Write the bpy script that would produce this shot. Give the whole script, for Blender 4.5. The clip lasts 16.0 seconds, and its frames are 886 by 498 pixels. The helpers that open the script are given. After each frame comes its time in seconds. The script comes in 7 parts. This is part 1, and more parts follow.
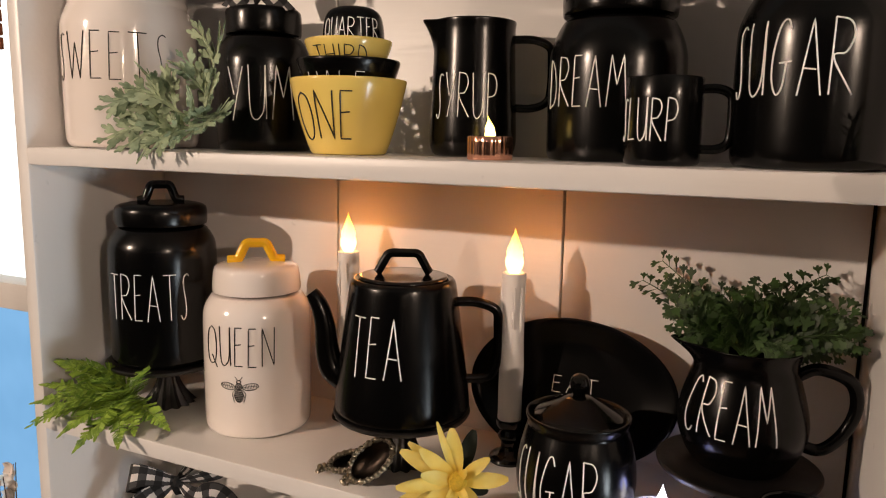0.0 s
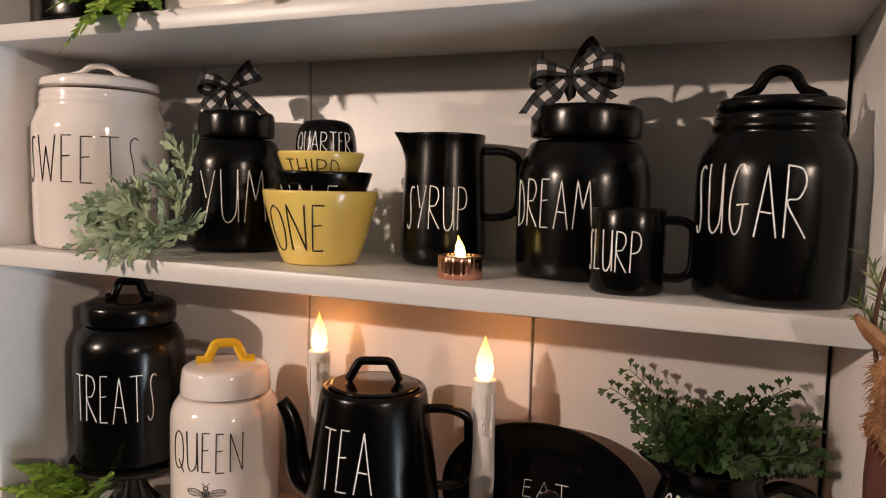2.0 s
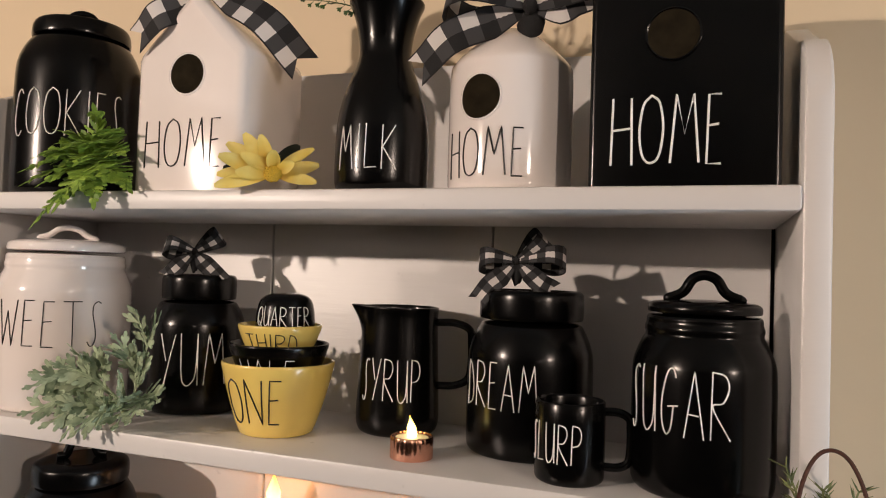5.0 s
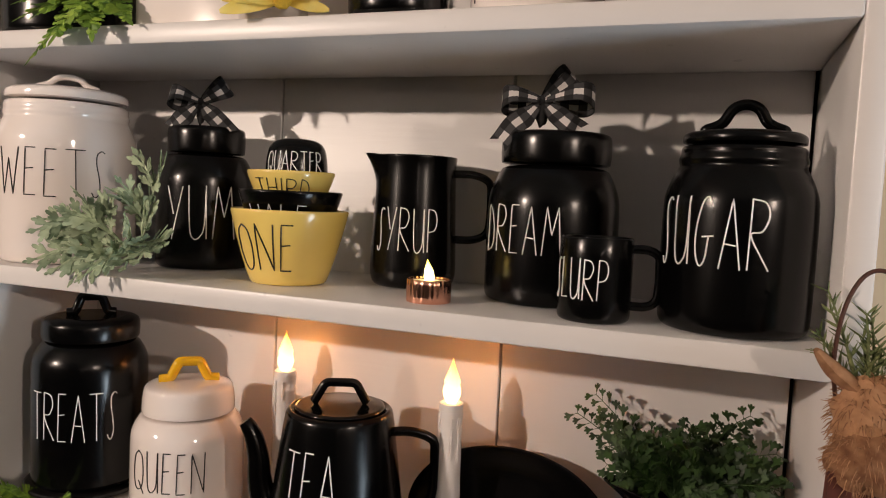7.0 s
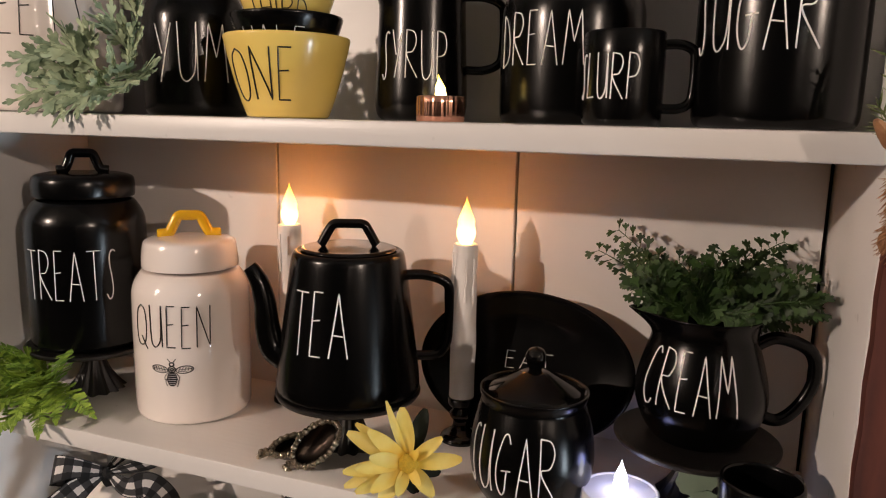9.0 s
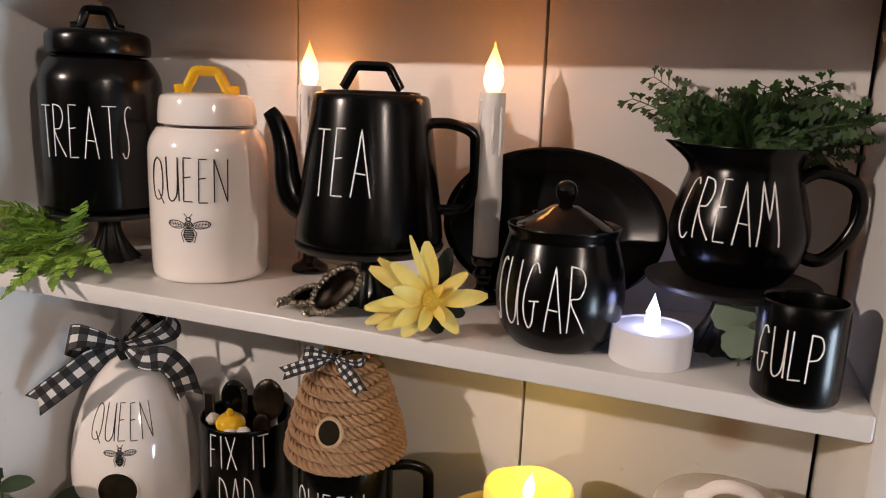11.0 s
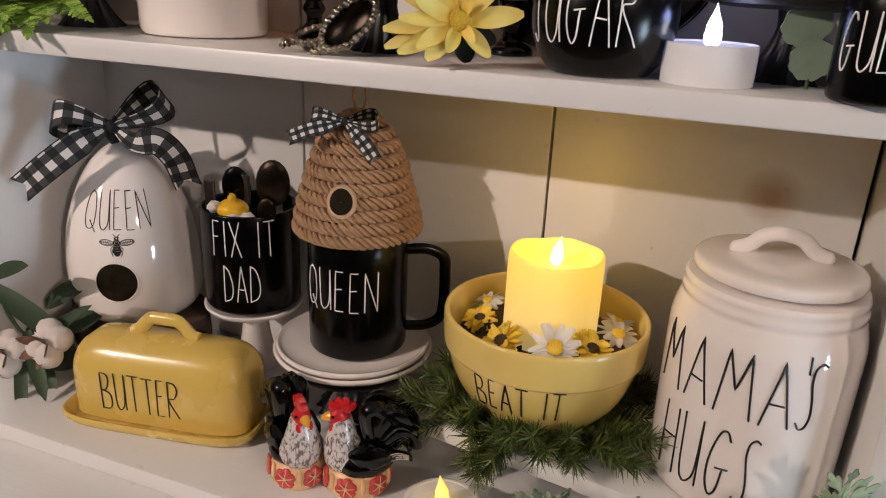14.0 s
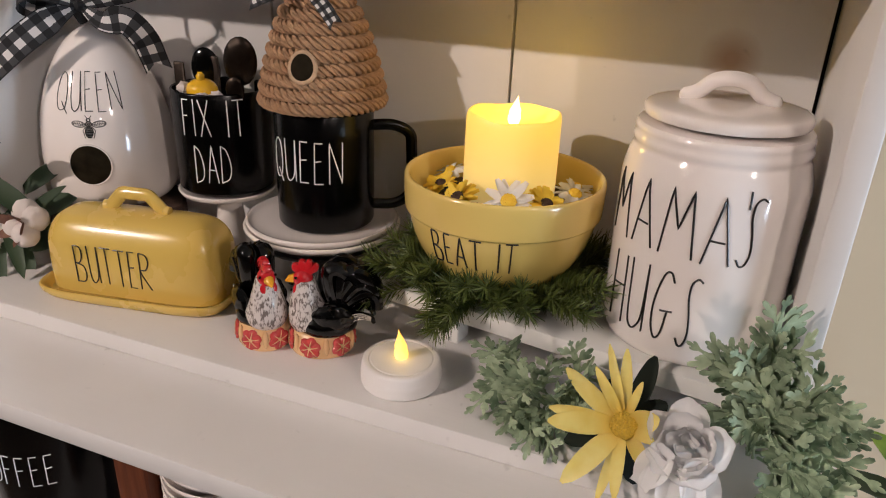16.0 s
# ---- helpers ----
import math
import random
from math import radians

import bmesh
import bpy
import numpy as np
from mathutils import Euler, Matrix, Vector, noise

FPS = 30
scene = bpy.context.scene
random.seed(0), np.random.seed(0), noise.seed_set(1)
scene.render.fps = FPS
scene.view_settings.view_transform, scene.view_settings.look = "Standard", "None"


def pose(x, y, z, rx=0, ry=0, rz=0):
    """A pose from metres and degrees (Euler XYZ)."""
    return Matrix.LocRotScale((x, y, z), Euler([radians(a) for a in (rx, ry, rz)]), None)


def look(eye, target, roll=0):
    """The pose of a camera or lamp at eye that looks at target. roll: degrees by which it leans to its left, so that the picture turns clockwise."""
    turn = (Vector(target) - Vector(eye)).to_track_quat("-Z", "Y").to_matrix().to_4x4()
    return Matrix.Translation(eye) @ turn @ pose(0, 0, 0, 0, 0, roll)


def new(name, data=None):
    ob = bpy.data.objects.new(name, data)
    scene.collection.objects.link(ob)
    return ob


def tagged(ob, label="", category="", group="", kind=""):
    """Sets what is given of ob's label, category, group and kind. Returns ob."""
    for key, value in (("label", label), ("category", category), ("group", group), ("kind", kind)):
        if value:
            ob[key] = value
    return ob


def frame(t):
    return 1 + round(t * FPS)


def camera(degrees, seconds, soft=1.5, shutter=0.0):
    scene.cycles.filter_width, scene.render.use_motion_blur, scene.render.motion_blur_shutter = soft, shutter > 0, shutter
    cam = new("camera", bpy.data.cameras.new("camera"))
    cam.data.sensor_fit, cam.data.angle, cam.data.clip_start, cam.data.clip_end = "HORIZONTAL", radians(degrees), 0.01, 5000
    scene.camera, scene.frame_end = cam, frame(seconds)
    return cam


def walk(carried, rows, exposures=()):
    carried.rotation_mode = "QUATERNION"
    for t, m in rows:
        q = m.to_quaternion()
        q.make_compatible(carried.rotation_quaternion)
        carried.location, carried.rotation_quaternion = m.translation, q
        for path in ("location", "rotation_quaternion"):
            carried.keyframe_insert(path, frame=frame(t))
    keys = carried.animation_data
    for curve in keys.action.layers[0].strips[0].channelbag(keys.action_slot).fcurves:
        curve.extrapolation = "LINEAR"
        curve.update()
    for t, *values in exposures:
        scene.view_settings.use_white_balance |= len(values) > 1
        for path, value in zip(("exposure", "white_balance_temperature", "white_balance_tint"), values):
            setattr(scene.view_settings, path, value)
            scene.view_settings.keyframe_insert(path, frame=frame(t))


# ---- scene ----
cam = camera(63.3, 16.0, 1.1)
PATH = [
    (0, (0.214, -0.783, 1.654), (-0.616, 1.011, 1.352), 1.1),
    (0.5, (0.212, -0.789, 1.671), (-0.606, 1.013, 1.384), 1.3),
    (1, (0.21, -0.791, 1.701), (-0.581, 1.028, 1.45), 1.2),
    (1.5, (0.209, -0.782, 1.72), (-0.55, 1.056, 1.51), 1.2),
    (2, (0.213, -0.783, 1.725), (-0.552, 1.055, 1.538), 1.4),
    (2.5, (0.212, -0.785, 1.725), (-0.522, 1.068, 1.552), 1.6),
    (3, (0.227, -0.784, 1.742), (-0.507, 1.072, 1.617), 2.1),
    (3.5, (0.229, -0.79, 1.786), (-0.459, 1.087, 1.756), 2.1),
    (3.7, (0.23, -0.8, 1.797), (-0.446, 1.082, 1.821), 2.0),
    (5.8, (0.235, -0.81, 1.815), (-0.459, 1.065, 1.884), 1.9),
    (6, (0.231, -0.804, 1.791), (-0.469, 1.069, 1.82), 2.4),
    (6.5, (0.216, -0.788, 1.753), (-0.47, 1.088, 1.666), 3.4),
    (7, (0.215, -0.78, 1.735), (-0.482, 1.088, 1.586), 2.7),
    (7.5, (0.205, -0.776, 1.72), (-0.5, 1.085, 1.524), 2.7),
    (8, (0.201, -0.767, 1.706), (-0.504, 1.089, 1.471), 2.0),
    (8.5, (0.203, -0.761, 1.663), (-0.512, 1.086, 1.381), 1.7),
    (9, (0.196, -0.75, 1.635), (-0.49, 1.097, 1.29), 1.4),
    (9.2, (0.192, -0.747, 1.628), (-0.486, 1.1, 1.269), 1.3),
    (11.3, (0.187, -0.753, 1.493), (-0.523, 1.065, 1.058), 2.1),
    (11.5, (0.188, -0.748, 1.486), (-0.523, 1.063, 1.023), 1.5),
    (12, (0.182, -0.742, 1.47), (-0.509, 1.067, 0.968), 1.1),
    (12.5, (0.177, -0.739, 1.436), (-0.515, 1.053, 0.88), 1.4),
    (13, (0.171, -0.736, 1.413), (-0.502, 1.052, 0.82), 1.8),
    (13.5, (0.164, -0.734, 1.388), (-0.492, 1.046, 0.753), 2.2),
    (14, (0.157, -0.735, 1.367), (-0.494, 1.021, 0.666), 2.6),
    (14.5, (0.159, -0.732, 1.342), (-0.487, 1.02, 0.626), 3.1),
    (15, (0.171, -0.74, 1.331), (-0.471, 1.006, 0.598), 2.4),
    (15.5, (0.181, -0.753, 1.298), (-0.422, 0.979, 0.5), 1.9),
    (16, (0.218, -0.757, 1.291), (-0.431, 0.95, 0.475), 2.3),
]
walk(cam, [(t, look(eye, target, roll)) for t, eye, target, roll in PATH], [(0.0, -0.06, 7250, 13), (2.0, -0.09, 6800, 13), (3.5, -0.12, 6600, 11), (6.0, -0.05, 6600, 11), (9.0, -0.08, 6750, 12), (11.5, 0.05, 6300, 11), (13.0, -0.02, 6300, 11), (15.0, 0.08, 6050, 11), (16.0, 0.07, 6050, 11)])

# ---- light ----
world = bpy.data.worlds.new("world")
scene.world = world
world.use_nodes = True
world.node_tree.nodes["Background"].inputs[0].default_value = (0.75, 0.85, 1.0, 1)
world.node_tree.nodes["Background"].inputs[1].default_value = 0.003


def lamp(name, kind, place, watts, colour, size=0.05):
    data = bpy.data.lights.new(name, kind)
    data.energy, data.color = watts, colour
    if kind == "POINT":
        data.shadow_soft_size = size
    ob = new(name, data)
    ob.location = place
    return ob


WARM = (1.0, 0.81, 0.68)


def shelf_spot(name, place, watts, radius=0.024):
    """An unseen spot lamp near the ceiling, aimed out over the shelves."""
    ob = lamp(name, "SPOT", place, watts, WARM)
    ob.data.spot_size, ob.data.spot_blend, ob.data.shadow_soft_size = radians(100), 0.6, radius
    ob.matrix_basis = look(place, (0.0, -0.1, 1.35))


shelf_spot("unseen_lamp_light", (-1.50, -2.06, 2.24), 150)
shelf_spot("unseen_lamp_light", (2.35, -2.06, 2.24), 88)
# two unseen fill lamps, added to lift the shade under the shelves
shelf_spot("unseen_lamp_light", (-2.95, -4.25, 2.24), 14)
shelf_spot("unseen_lamp_light", (2.35, -4.25, 2.24), 12)

# cool fill from the right, in an unseen window added to hold it
data = bpy.data.lights.new("east_fill_light", "AREA")
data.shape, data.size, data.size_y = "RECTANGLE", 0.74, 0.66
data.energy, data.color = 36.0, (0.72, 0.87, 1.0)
daylight = new("east_fill_light", data)
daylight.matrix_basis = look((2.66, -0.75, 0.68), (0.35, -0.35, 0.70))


# ---- materials ----
def shader(name):
    m = bpy.data.materials.new(name)
    m.use_nodes = True
    return m, m.node_tree, m.node_tree.nodes["Principled BSDF"]


def link(nt, a, b):
    nt.links.new(a, b)


def glaze(name, colour, rough, coat=0.0, vary=0.06, scale=40.0, bump=0.02, metal=0.0, speck=None, shine=0.5):
    """A surface with slight mottling in colour and gloss, and fine relief."""
    m, nt, b = shader(name)
    tc = nt.nodes.new("ShaderNodeTexCoord")
    n1 = nt.nodes.new("ShaderNodeTexNoise")
    n1.inputs["Scale"].default_value, n1.inputs["Detail"].default_value = scale, 5
    n2 = nt.nodes.new("ShaderNodeTexNoise")
    n2.inputs["Scale"].default_value, n2.inputs["Detail"].default_value = scale * 9, 3
    link(nt, tc.outputs["Object"], n1.inputs["Vector"])
    link(nt, tc.outputs["Object"], n2.inputs["Vector"])
    ramp = nt.nodes.new("ShaderNodeMix")
    ramp.data_type = "RGBA"
    ramp.inputs["A"].default_value = (*[c * (1 - vary) for c in colour], 1)
    ramp.inputs["B"].default_value = (*[min(1, c * (1 + vary)) for c in colour], 1)
    link(nt, n1.outputs["Fac"], ramp.inputs["Factor"])
    out = ramp.outputs["Result"]
    if speck:
        step = nt.nodes.new("ShaderNodeMath")
        step.operation = "GREATER_THAN"
        step.inputs[1].default_value = 0.60
        link(nt, n2.outputs["Fac"], step.inputs[0])
        mix = nt.nodes.new("ShaderNodeMix")
        mix.data_type = "RGBA"
        mix.inputs["B"].default_value = (*speck, 1)
        link(nt, step.outputs[0], mix.inputs["Factor"])
        link(nt, out, mix.inputs["A"])
        out = mix.outputs["Result"]
    link(nt, out, b.inputs["Base Color"])
    rr = nt.nodes.new("ShaderNodeMapRange")
    rr.inputs["To Min"].default_value, rr.inputs["To Max"].default_value = rough * 0.82, min(1, rough * 1.18)
    link(nt, n1.outputs["Fac"], rr.inputs["Value"])
    link(nt, rr.outputs["Result"], b.inputs["Roughness"])
    b.inputs["Metallic"].default_value = metal
    b.inputs["Specular IOR Level"].default_value = shine
    b.inputs["Coat Weight"].default_value = coat
    b.inputs["Coat Roughness"].default_value = 0.08
    if bump:
        bp = nt.nodes.new("ShaderNodeBump")
        bp.inputs["Strength"].default_value, bp.inputs["Distance"].default_value = bump, 0.002
        link(nt, n2.outputs["Fac"], bp.inputs["Height"])
        link(nt, bp.outputs["Normal"], b.inputs["Normal"])
    return m


def painted(name, colour, rough=0.36, knot=None):
    """Brushed white paint on wood: long faint strokes, scuffs and small dents."""
    m, nt, b = shader(name)
    tc = nt.nodes.new("ShaderNodeTexCoord")
    mp = nt.nodes.new("ShaderNodeMapping")
    mp.inputs["Scale"].default_value = (3, 40, 40)
    link(nt, tc.outputs["Object"], mp.inputs["Vector"])
    strokes = nt.nodes.new("ShaderNodeTexNoise")
    strokes.inputs["Scale"].default_value, strokes.inputs["Detail"].default_value = 4, 6
    link(nt, mp.outputs["Vector"], strokes.inputs["Vector"])
    stains = nt.nodes.new("ShaderNodeTexNoise")
    stains.inputs["Scale"].default_value, stains.inputs["Detail"].default_value = 7, 4
    link(nt, tc.outputs["Object"], stains.inputs["Vector"])
    mix = nt.nodes.new("ShaderNodeMix")
    mix.data_type = "RGBA"
    mix.inputs["A"].default_value = (*[c * 0.88 for c in colour], 1)
    mix.inputs["B"].default_value = (*[min(1, c * 1.05) for c in colour], 1)
    link(nt, stains.outputs["Fac"], mix.inputs["Factor"])
    spots = nt.nodes.new("ShaderNodeTexNoise")
    spots.inputs["Scale"].default_value, spots.inputs["Detail"].default_value = 55, 2
    link(nt, tc.outputs["Object"], spots.inputs["Vector"])
    thr = nt.nodes.new("ShaderNodeMapRange")
    thr.inputs["From Min"].default_value, thr.inputs["From Max"].default_value = 0.71, 0.80
    link(nt, spots.outputs["Fac"], thr.inputs["Value"])
    scuff = nt.nodes.new("ShaderNodeMix")
    scuff.data_type = "RGBA"
    scuff.inputs["B"].default_value = (*[c * 0.74 for c in colour], 1)
    link(nt, thr.outputs["Result"], scuff.inputs["Factor"])
    link(nt, mix.outputs["Result"], scuff.inputs["A"])
    out = scuff.outputs["Result"]
    if knot:
        # a brown knot bleeding through the paint
        away = nt.nodes.new("ShaderNodeVectorMath")
        away.operation = "DISTANCE"
        away.inputs[1].default_value = knot
        link(nt, tc.outputs["Object"], away.inputs[0])
        blur = nt.nodes.new("ShaderNodeMath")
        blur.operation = "MULTIPLY_ADD"
        blur.inputs[1].default_value = 0.016
        link(nt, stains.outputs["Fac"], blur.inputs[0])
        link(nt, away.outputs["Value"], blur.inputs[2])
        fade = nt.nodes.new("ShaderNodeMapRange")
        fade.inputs["From Min"].default_value, fade.inputs["From Max"].default_value = 0.038, 0.014
        fade.inputs["To Max"].default_value = 0.75
        link(nt, blur.outputs[0], fade.inputs["Value"])
        brown = nt.nodes.new("ShaderNodeMix")
        brown.data_type = "RGBA"
        brown.inputs["B"].default_value = (0.42, 0.24, 0.13, 1)
        link(nt, fade.outputs["Result"], brown.inputs["Factor"])
        link(nt, out, brown.inputs["A"])
        out = brown.outputs["Result"]
    link(nt, out, b.inputs["Base Color"])
    bp = nt.nodes.new("ShaderNodeBump")
    bp.inputs["Strength"].default_value, bp.inputs["Distance"].default_value = 0.12, 0.002
    link(nt, strokes.outputs["Fac"], bp.inputs["Height"])
    link(nt, bp.outputs["Normal"], b.inputs["Normal"])
    b.inputs["Roughness"].default_value = rough
    return m


def leafy(name, dark, light, rough=0.6, scale=60.0, glow_through=0.0, heart=None):
    """Leaf cloth: two greens by noise and by piece."""
    m, nt, b = shader(name)
    tc = nt.nodes.new("ShaderNodeTexCoord")
    n = nt.nodes.new("ShaderNodeTexNoise")
    n.inputs["Scale"].default_value, n.inputs["Detail"].default_value = scale, 4
    link(nt, tc.outputs["Object"], n.inputs["Vector"])
    geo = nt.nodes.new("ShaderNodeNewGeometry")
    add = nt.nodes.new("ShaderNodeMath")
    add.operation = "ADD"
    half = nt.nodes.new("ShaderNodeMath")
    half.operation = "MULTIPLY"
    half.inputs[1].default_value = 0.55
    link(nt, geo.outputs["Random Per Island"], half.inputs[0])
    link(nt, n.outputs["Fac"], add.inputs[0])
    link(nt, half.outputs[0], add.inputs[1])
    mr = nt.nodes.new("ShaderNodeMapRange")
    mr.inputs["From Min"].default_value, mr.inputs["From Max"].default_value = 0.35, 1.1
    link(nt, add.outputs[0], mr.inputs["Value"])
    mix = nt.nodes.new("ShaderNodeMix")
    mix.data_type = "RGBA"
    mix.inputs["A"].default_value, mix.inputs["B"].default_value = (*dark, 1), (*light, 1)
    link(nt, mr.outputs["Result"], mix.inputs["Factor"])
    out = mix.outputs["Result"]
    if heart:
        # dyed deeper round the flower's own centre
        far = nt.nodes.new("ShaderNodeVectorMath")
        far.operation = "LENGTH"
        link(nt, tc.outputs["Object"], far.inputs[0])
        near = nt.nodes.new("ShaderNodeMapRange")
        near.inputs["From Min"].default_value, near.inputs["From Max"].default_value = 0.026, 0.006
        link(nt, far.outputs["Value"], near.inputs["Value"])
        dyed = nt.nodes.new("ShaderNodeMix")
        dyed.data_type = "RGBA"
        dyed.inputs["B"].default_value = (*heart, 1)
        link(nt, near.outputs["Result"], dyed.inputs["Factor"])
        link(nt, out, dyed.inputs["A"])
        out = dyed.outputs["Result"]
    link(nt, out, b.inputs["Base Color"])
    b.inputs["Roughness"].default_value = rough
    b.inputs["Subsurface Weight"].default_value = glow_through
    b.inputs["Subsurface Scale"].default_value = 0.006
    b.inputs["Subsurface Radius"].default_value = (1.0, 1.0, 1.0)
    bp = nt.nodes.new("ShaderNodeBump")
    bp.inputs["Strength"].default_value, bp.inputs["Distance"].default_value = 0.3, 0.001
    link(nt, n.outputs["Fac"], bp.inputs["Height"])
    link(nt, bp.outputs["Normal"], b.inputs["Normal"])
    return m


def plaid(name, across, rough=0.8):
    """Woven checks along the ribbon's own length and width: black, white and the mixed grey, black at both edges."""
    m, nt, b = shader(name)
    uv = nt.nodes.new("ShaderNodeUVMap")
    sep = nt.nodes.new("ShaderNodeSeparateXYZ")
    link(nt, uv.outputs["UV"], sep.inputs[0])
    halves = []
    for axis, count in (("X", 0.5), ("Y", across / 2)):
        mul = nt.nodes.new("ShaderNodeMath")
        mul.operation = "MULTIPLY"
        mul.inputs[1].default_value = count
        link(nt, sep.outputs[axis], mul.inputs[0])
        fr = nt.nodes.new("ShaderNodeMath")
        fr.operation = "FRACT"
        link(nt, mul.outputs[0], fr.inputs[0])
        gt = nt.nodes.new("ShaderNodeMath")
        gt.operation = "GREATER_THAN"
        gt.inputs[1].default_value = 0.5
        link(nt, fr.outputs[0], gt.inputs[0])
        halves.append(gt)
    add = nt.nodes.new("ShaderNodeMath")
    add.operation = "ADD"
    link(nt, halves[0].outputs[0], add.inputs[0])
    link(nt, halves[1].outputs[0], add.inputs[1])
    off = nt.nodes.new("ShaderNodeMath")
    off.operation = "SUBTRACT"
    off.inputs[1].default_value = 0.5
    link(nt, sep.outputs["Y"], off.inputs[0])
    away = nt.nodes.new("ShaderNodeMath")
    away.operation = "ABSOLUTE"
    link(nt, off.outputs[0], away.inputs[0])
    inside = nt.nodes.new("ShaderNodeMath")
    inside.operation = "LESS_THAN"
    inside.inputs[1].default_value = 0.455
    link(nt, away.outputs[0], inside.inputs[0])
    ramp = nt.nodes.new("ShaderNodeValToRGB")
    ramp.color_ramp.interpolation = "CONSTANT"
    e = ramp.color_ramp.elements
    e[0].color, e[1].color, e[1].position = (0.005, 0.005, 0.006, 1), (0.045, 0.045, 0.048, 1), 0.25
    last = e.new(0.75)
    last.color = (0.66, 0.63, 0.61, 1)
    half = nt.nodes.new("ShaderNodeMath")
    half.operation = "MULTIPLY"
    half.inputs[1].default_value = 0.5
    link(nt, add.outputs[0], half.inputs[0])
    edged = nt.nodes.new("ShaderNodeMath")
    edged.operation = "MULTIPLY"
    link(nt, half.outputs[0], edged.inputs[0])
    link(nt, inside.outputs[0], edged.inputs[1])
    link(nt, edged.outputs[0], ramp.inputs["Fac"])
    weave = nt.nodes.new("ShaderNodeTexNoise")
    weave.inputs["Scale"].default_value = 900
    tc = nt.nodes.new("ShaderNodeTexCoord")
    link(nt, tc.outputs["Object"], weave.inputs["Vector"])
    bp = nt.nodes.new("ShaderNodeBump")
    bp.inputs["Strength"].default_value, bp.inputs["Distance"].default_value = 0.4, 0.0006
    link(nt, weave.outputs["Fac"], bp.inputs["Height"])
    link(nt, bp.outputs["Normal"], b.inputs["Normal"])
    link(nt, ramp.outputs["Color"], b.inputs["Base Color"])
    b.inputs["Roughness"].default_value = rough
    return m


def glowing(name, low, high, strength, z0, z1, base=(0.8, 0.7, 0.5)):
    """A lit plastic flame or wax body: colour and light run from its foot to its tip."""
    m, nt, b = shader(name)
    tc = nt.nodes.new("ShaderNodeTexCoord")
    sep = nt.nodes.new("ShaderNodeSeparateXYZ")
    link(nt, tc.outputs["Object"], sep.inputs[0])
    mr = nt.nodes.new("ShaderNodeMapRange")
    mr.inputs["From Min"].default_value, mr.inputs["From Max"].default_value = z0, z1
    link(nt, sep.outputs["Z"], mr.inputs["Value"])
    mix = nt.nodes.new("ShaderNodeMix")
    mix.data_type = "RGBA"
    mix.inputs["A"].default_value, mix.inputs["B"].default_value = (*low, 1), (*high, 1)
    link(nt, mr.outputs["Result"], mix.inputs["Factor"])
    b.inputs["Base Color"].default_value = (*base, 1)
    link(nt, mix.outputs["Result"], b.inputs["Emission Color"])
    b.inputs["Emission Strength"].default_value = strength
    b.inputs["Roughness"].default_value = 0.45
    return m


def netted(name, pale, dark):
    """Glazed white feathers with dark brushed streaks."""
    m, nt, b = shader(name)
    tc = nt.nodes.new("ShaderNodeTexCoord")
    mp = nt.nodes.new("ShaderNodeMapping")
    mp.inputs["Scale"].default_value = (1.0, 1.0, 0.35)
    link(nt, tc.outputs["Object"], mp.inputs["Vector"])
    n = nt.nodes.new("ShaderNodeTexNoise")
    n.inputs["Scale"].default_value, n.inputs["Detail"].default_value = 190, 4
    link(nt, tc.outputs["Object"], n.inputs["Vector"])
    cells = nt.nodes.new("ShaderNodeTexNoise")
    cells.inputs["Scale"].default_value, cells.inputs["Detail"].default_value = 620, 3
    link(nt, mp.outputs["Vector"], cells.inputs["Vector"])
    add = nt.nodes.new("ShaderNodeMath")
    add.operation = "ADD"
    link(nt, n.outputs["Fac"], add.inputs[0])
    link(nt, cells.outputs["Fac"], add.inputs[1])
    edge = nt.nodes.new("ShaderNodeMapRange")
    edge.inputs["From Min"].default_value, edge.inputs["From Max"].default_value = 0.98, 1.14
    edge.inputs["To Max"].default_value = 0.85
    link(nt, add.outputs[0], edge.inputs["Value"])
    mix = nt.nodes.new("ShaderNodeMix")
    mix.data_type = "RGBA"
    mix.inputs["A"].default_value, mix.inputs["B"].default_value = (*pale, 1), (*dark, 1)
    link(nt, edge.outputs["Result"], mix.inputs["Factor"])
    link(nt, mix.outputs["Result"], b.inputs["Base Color"])
    b.inputs["Roughness"].default_value = 0.2
    b.inputs["Coat Weight"].default_value = 0.5
    bp = nt.nodes.new("ShaderNodeBump")
    bp.inputs["Strength"].default_value, bp.inputs["Distance"].default_value = 0.4, 0.001
    link(nt, cells.outputs["Fac"], bp.inputs["Height"])
    link(nt, bp.outputs["Normal"], b.inputs["Normal"])
    return m


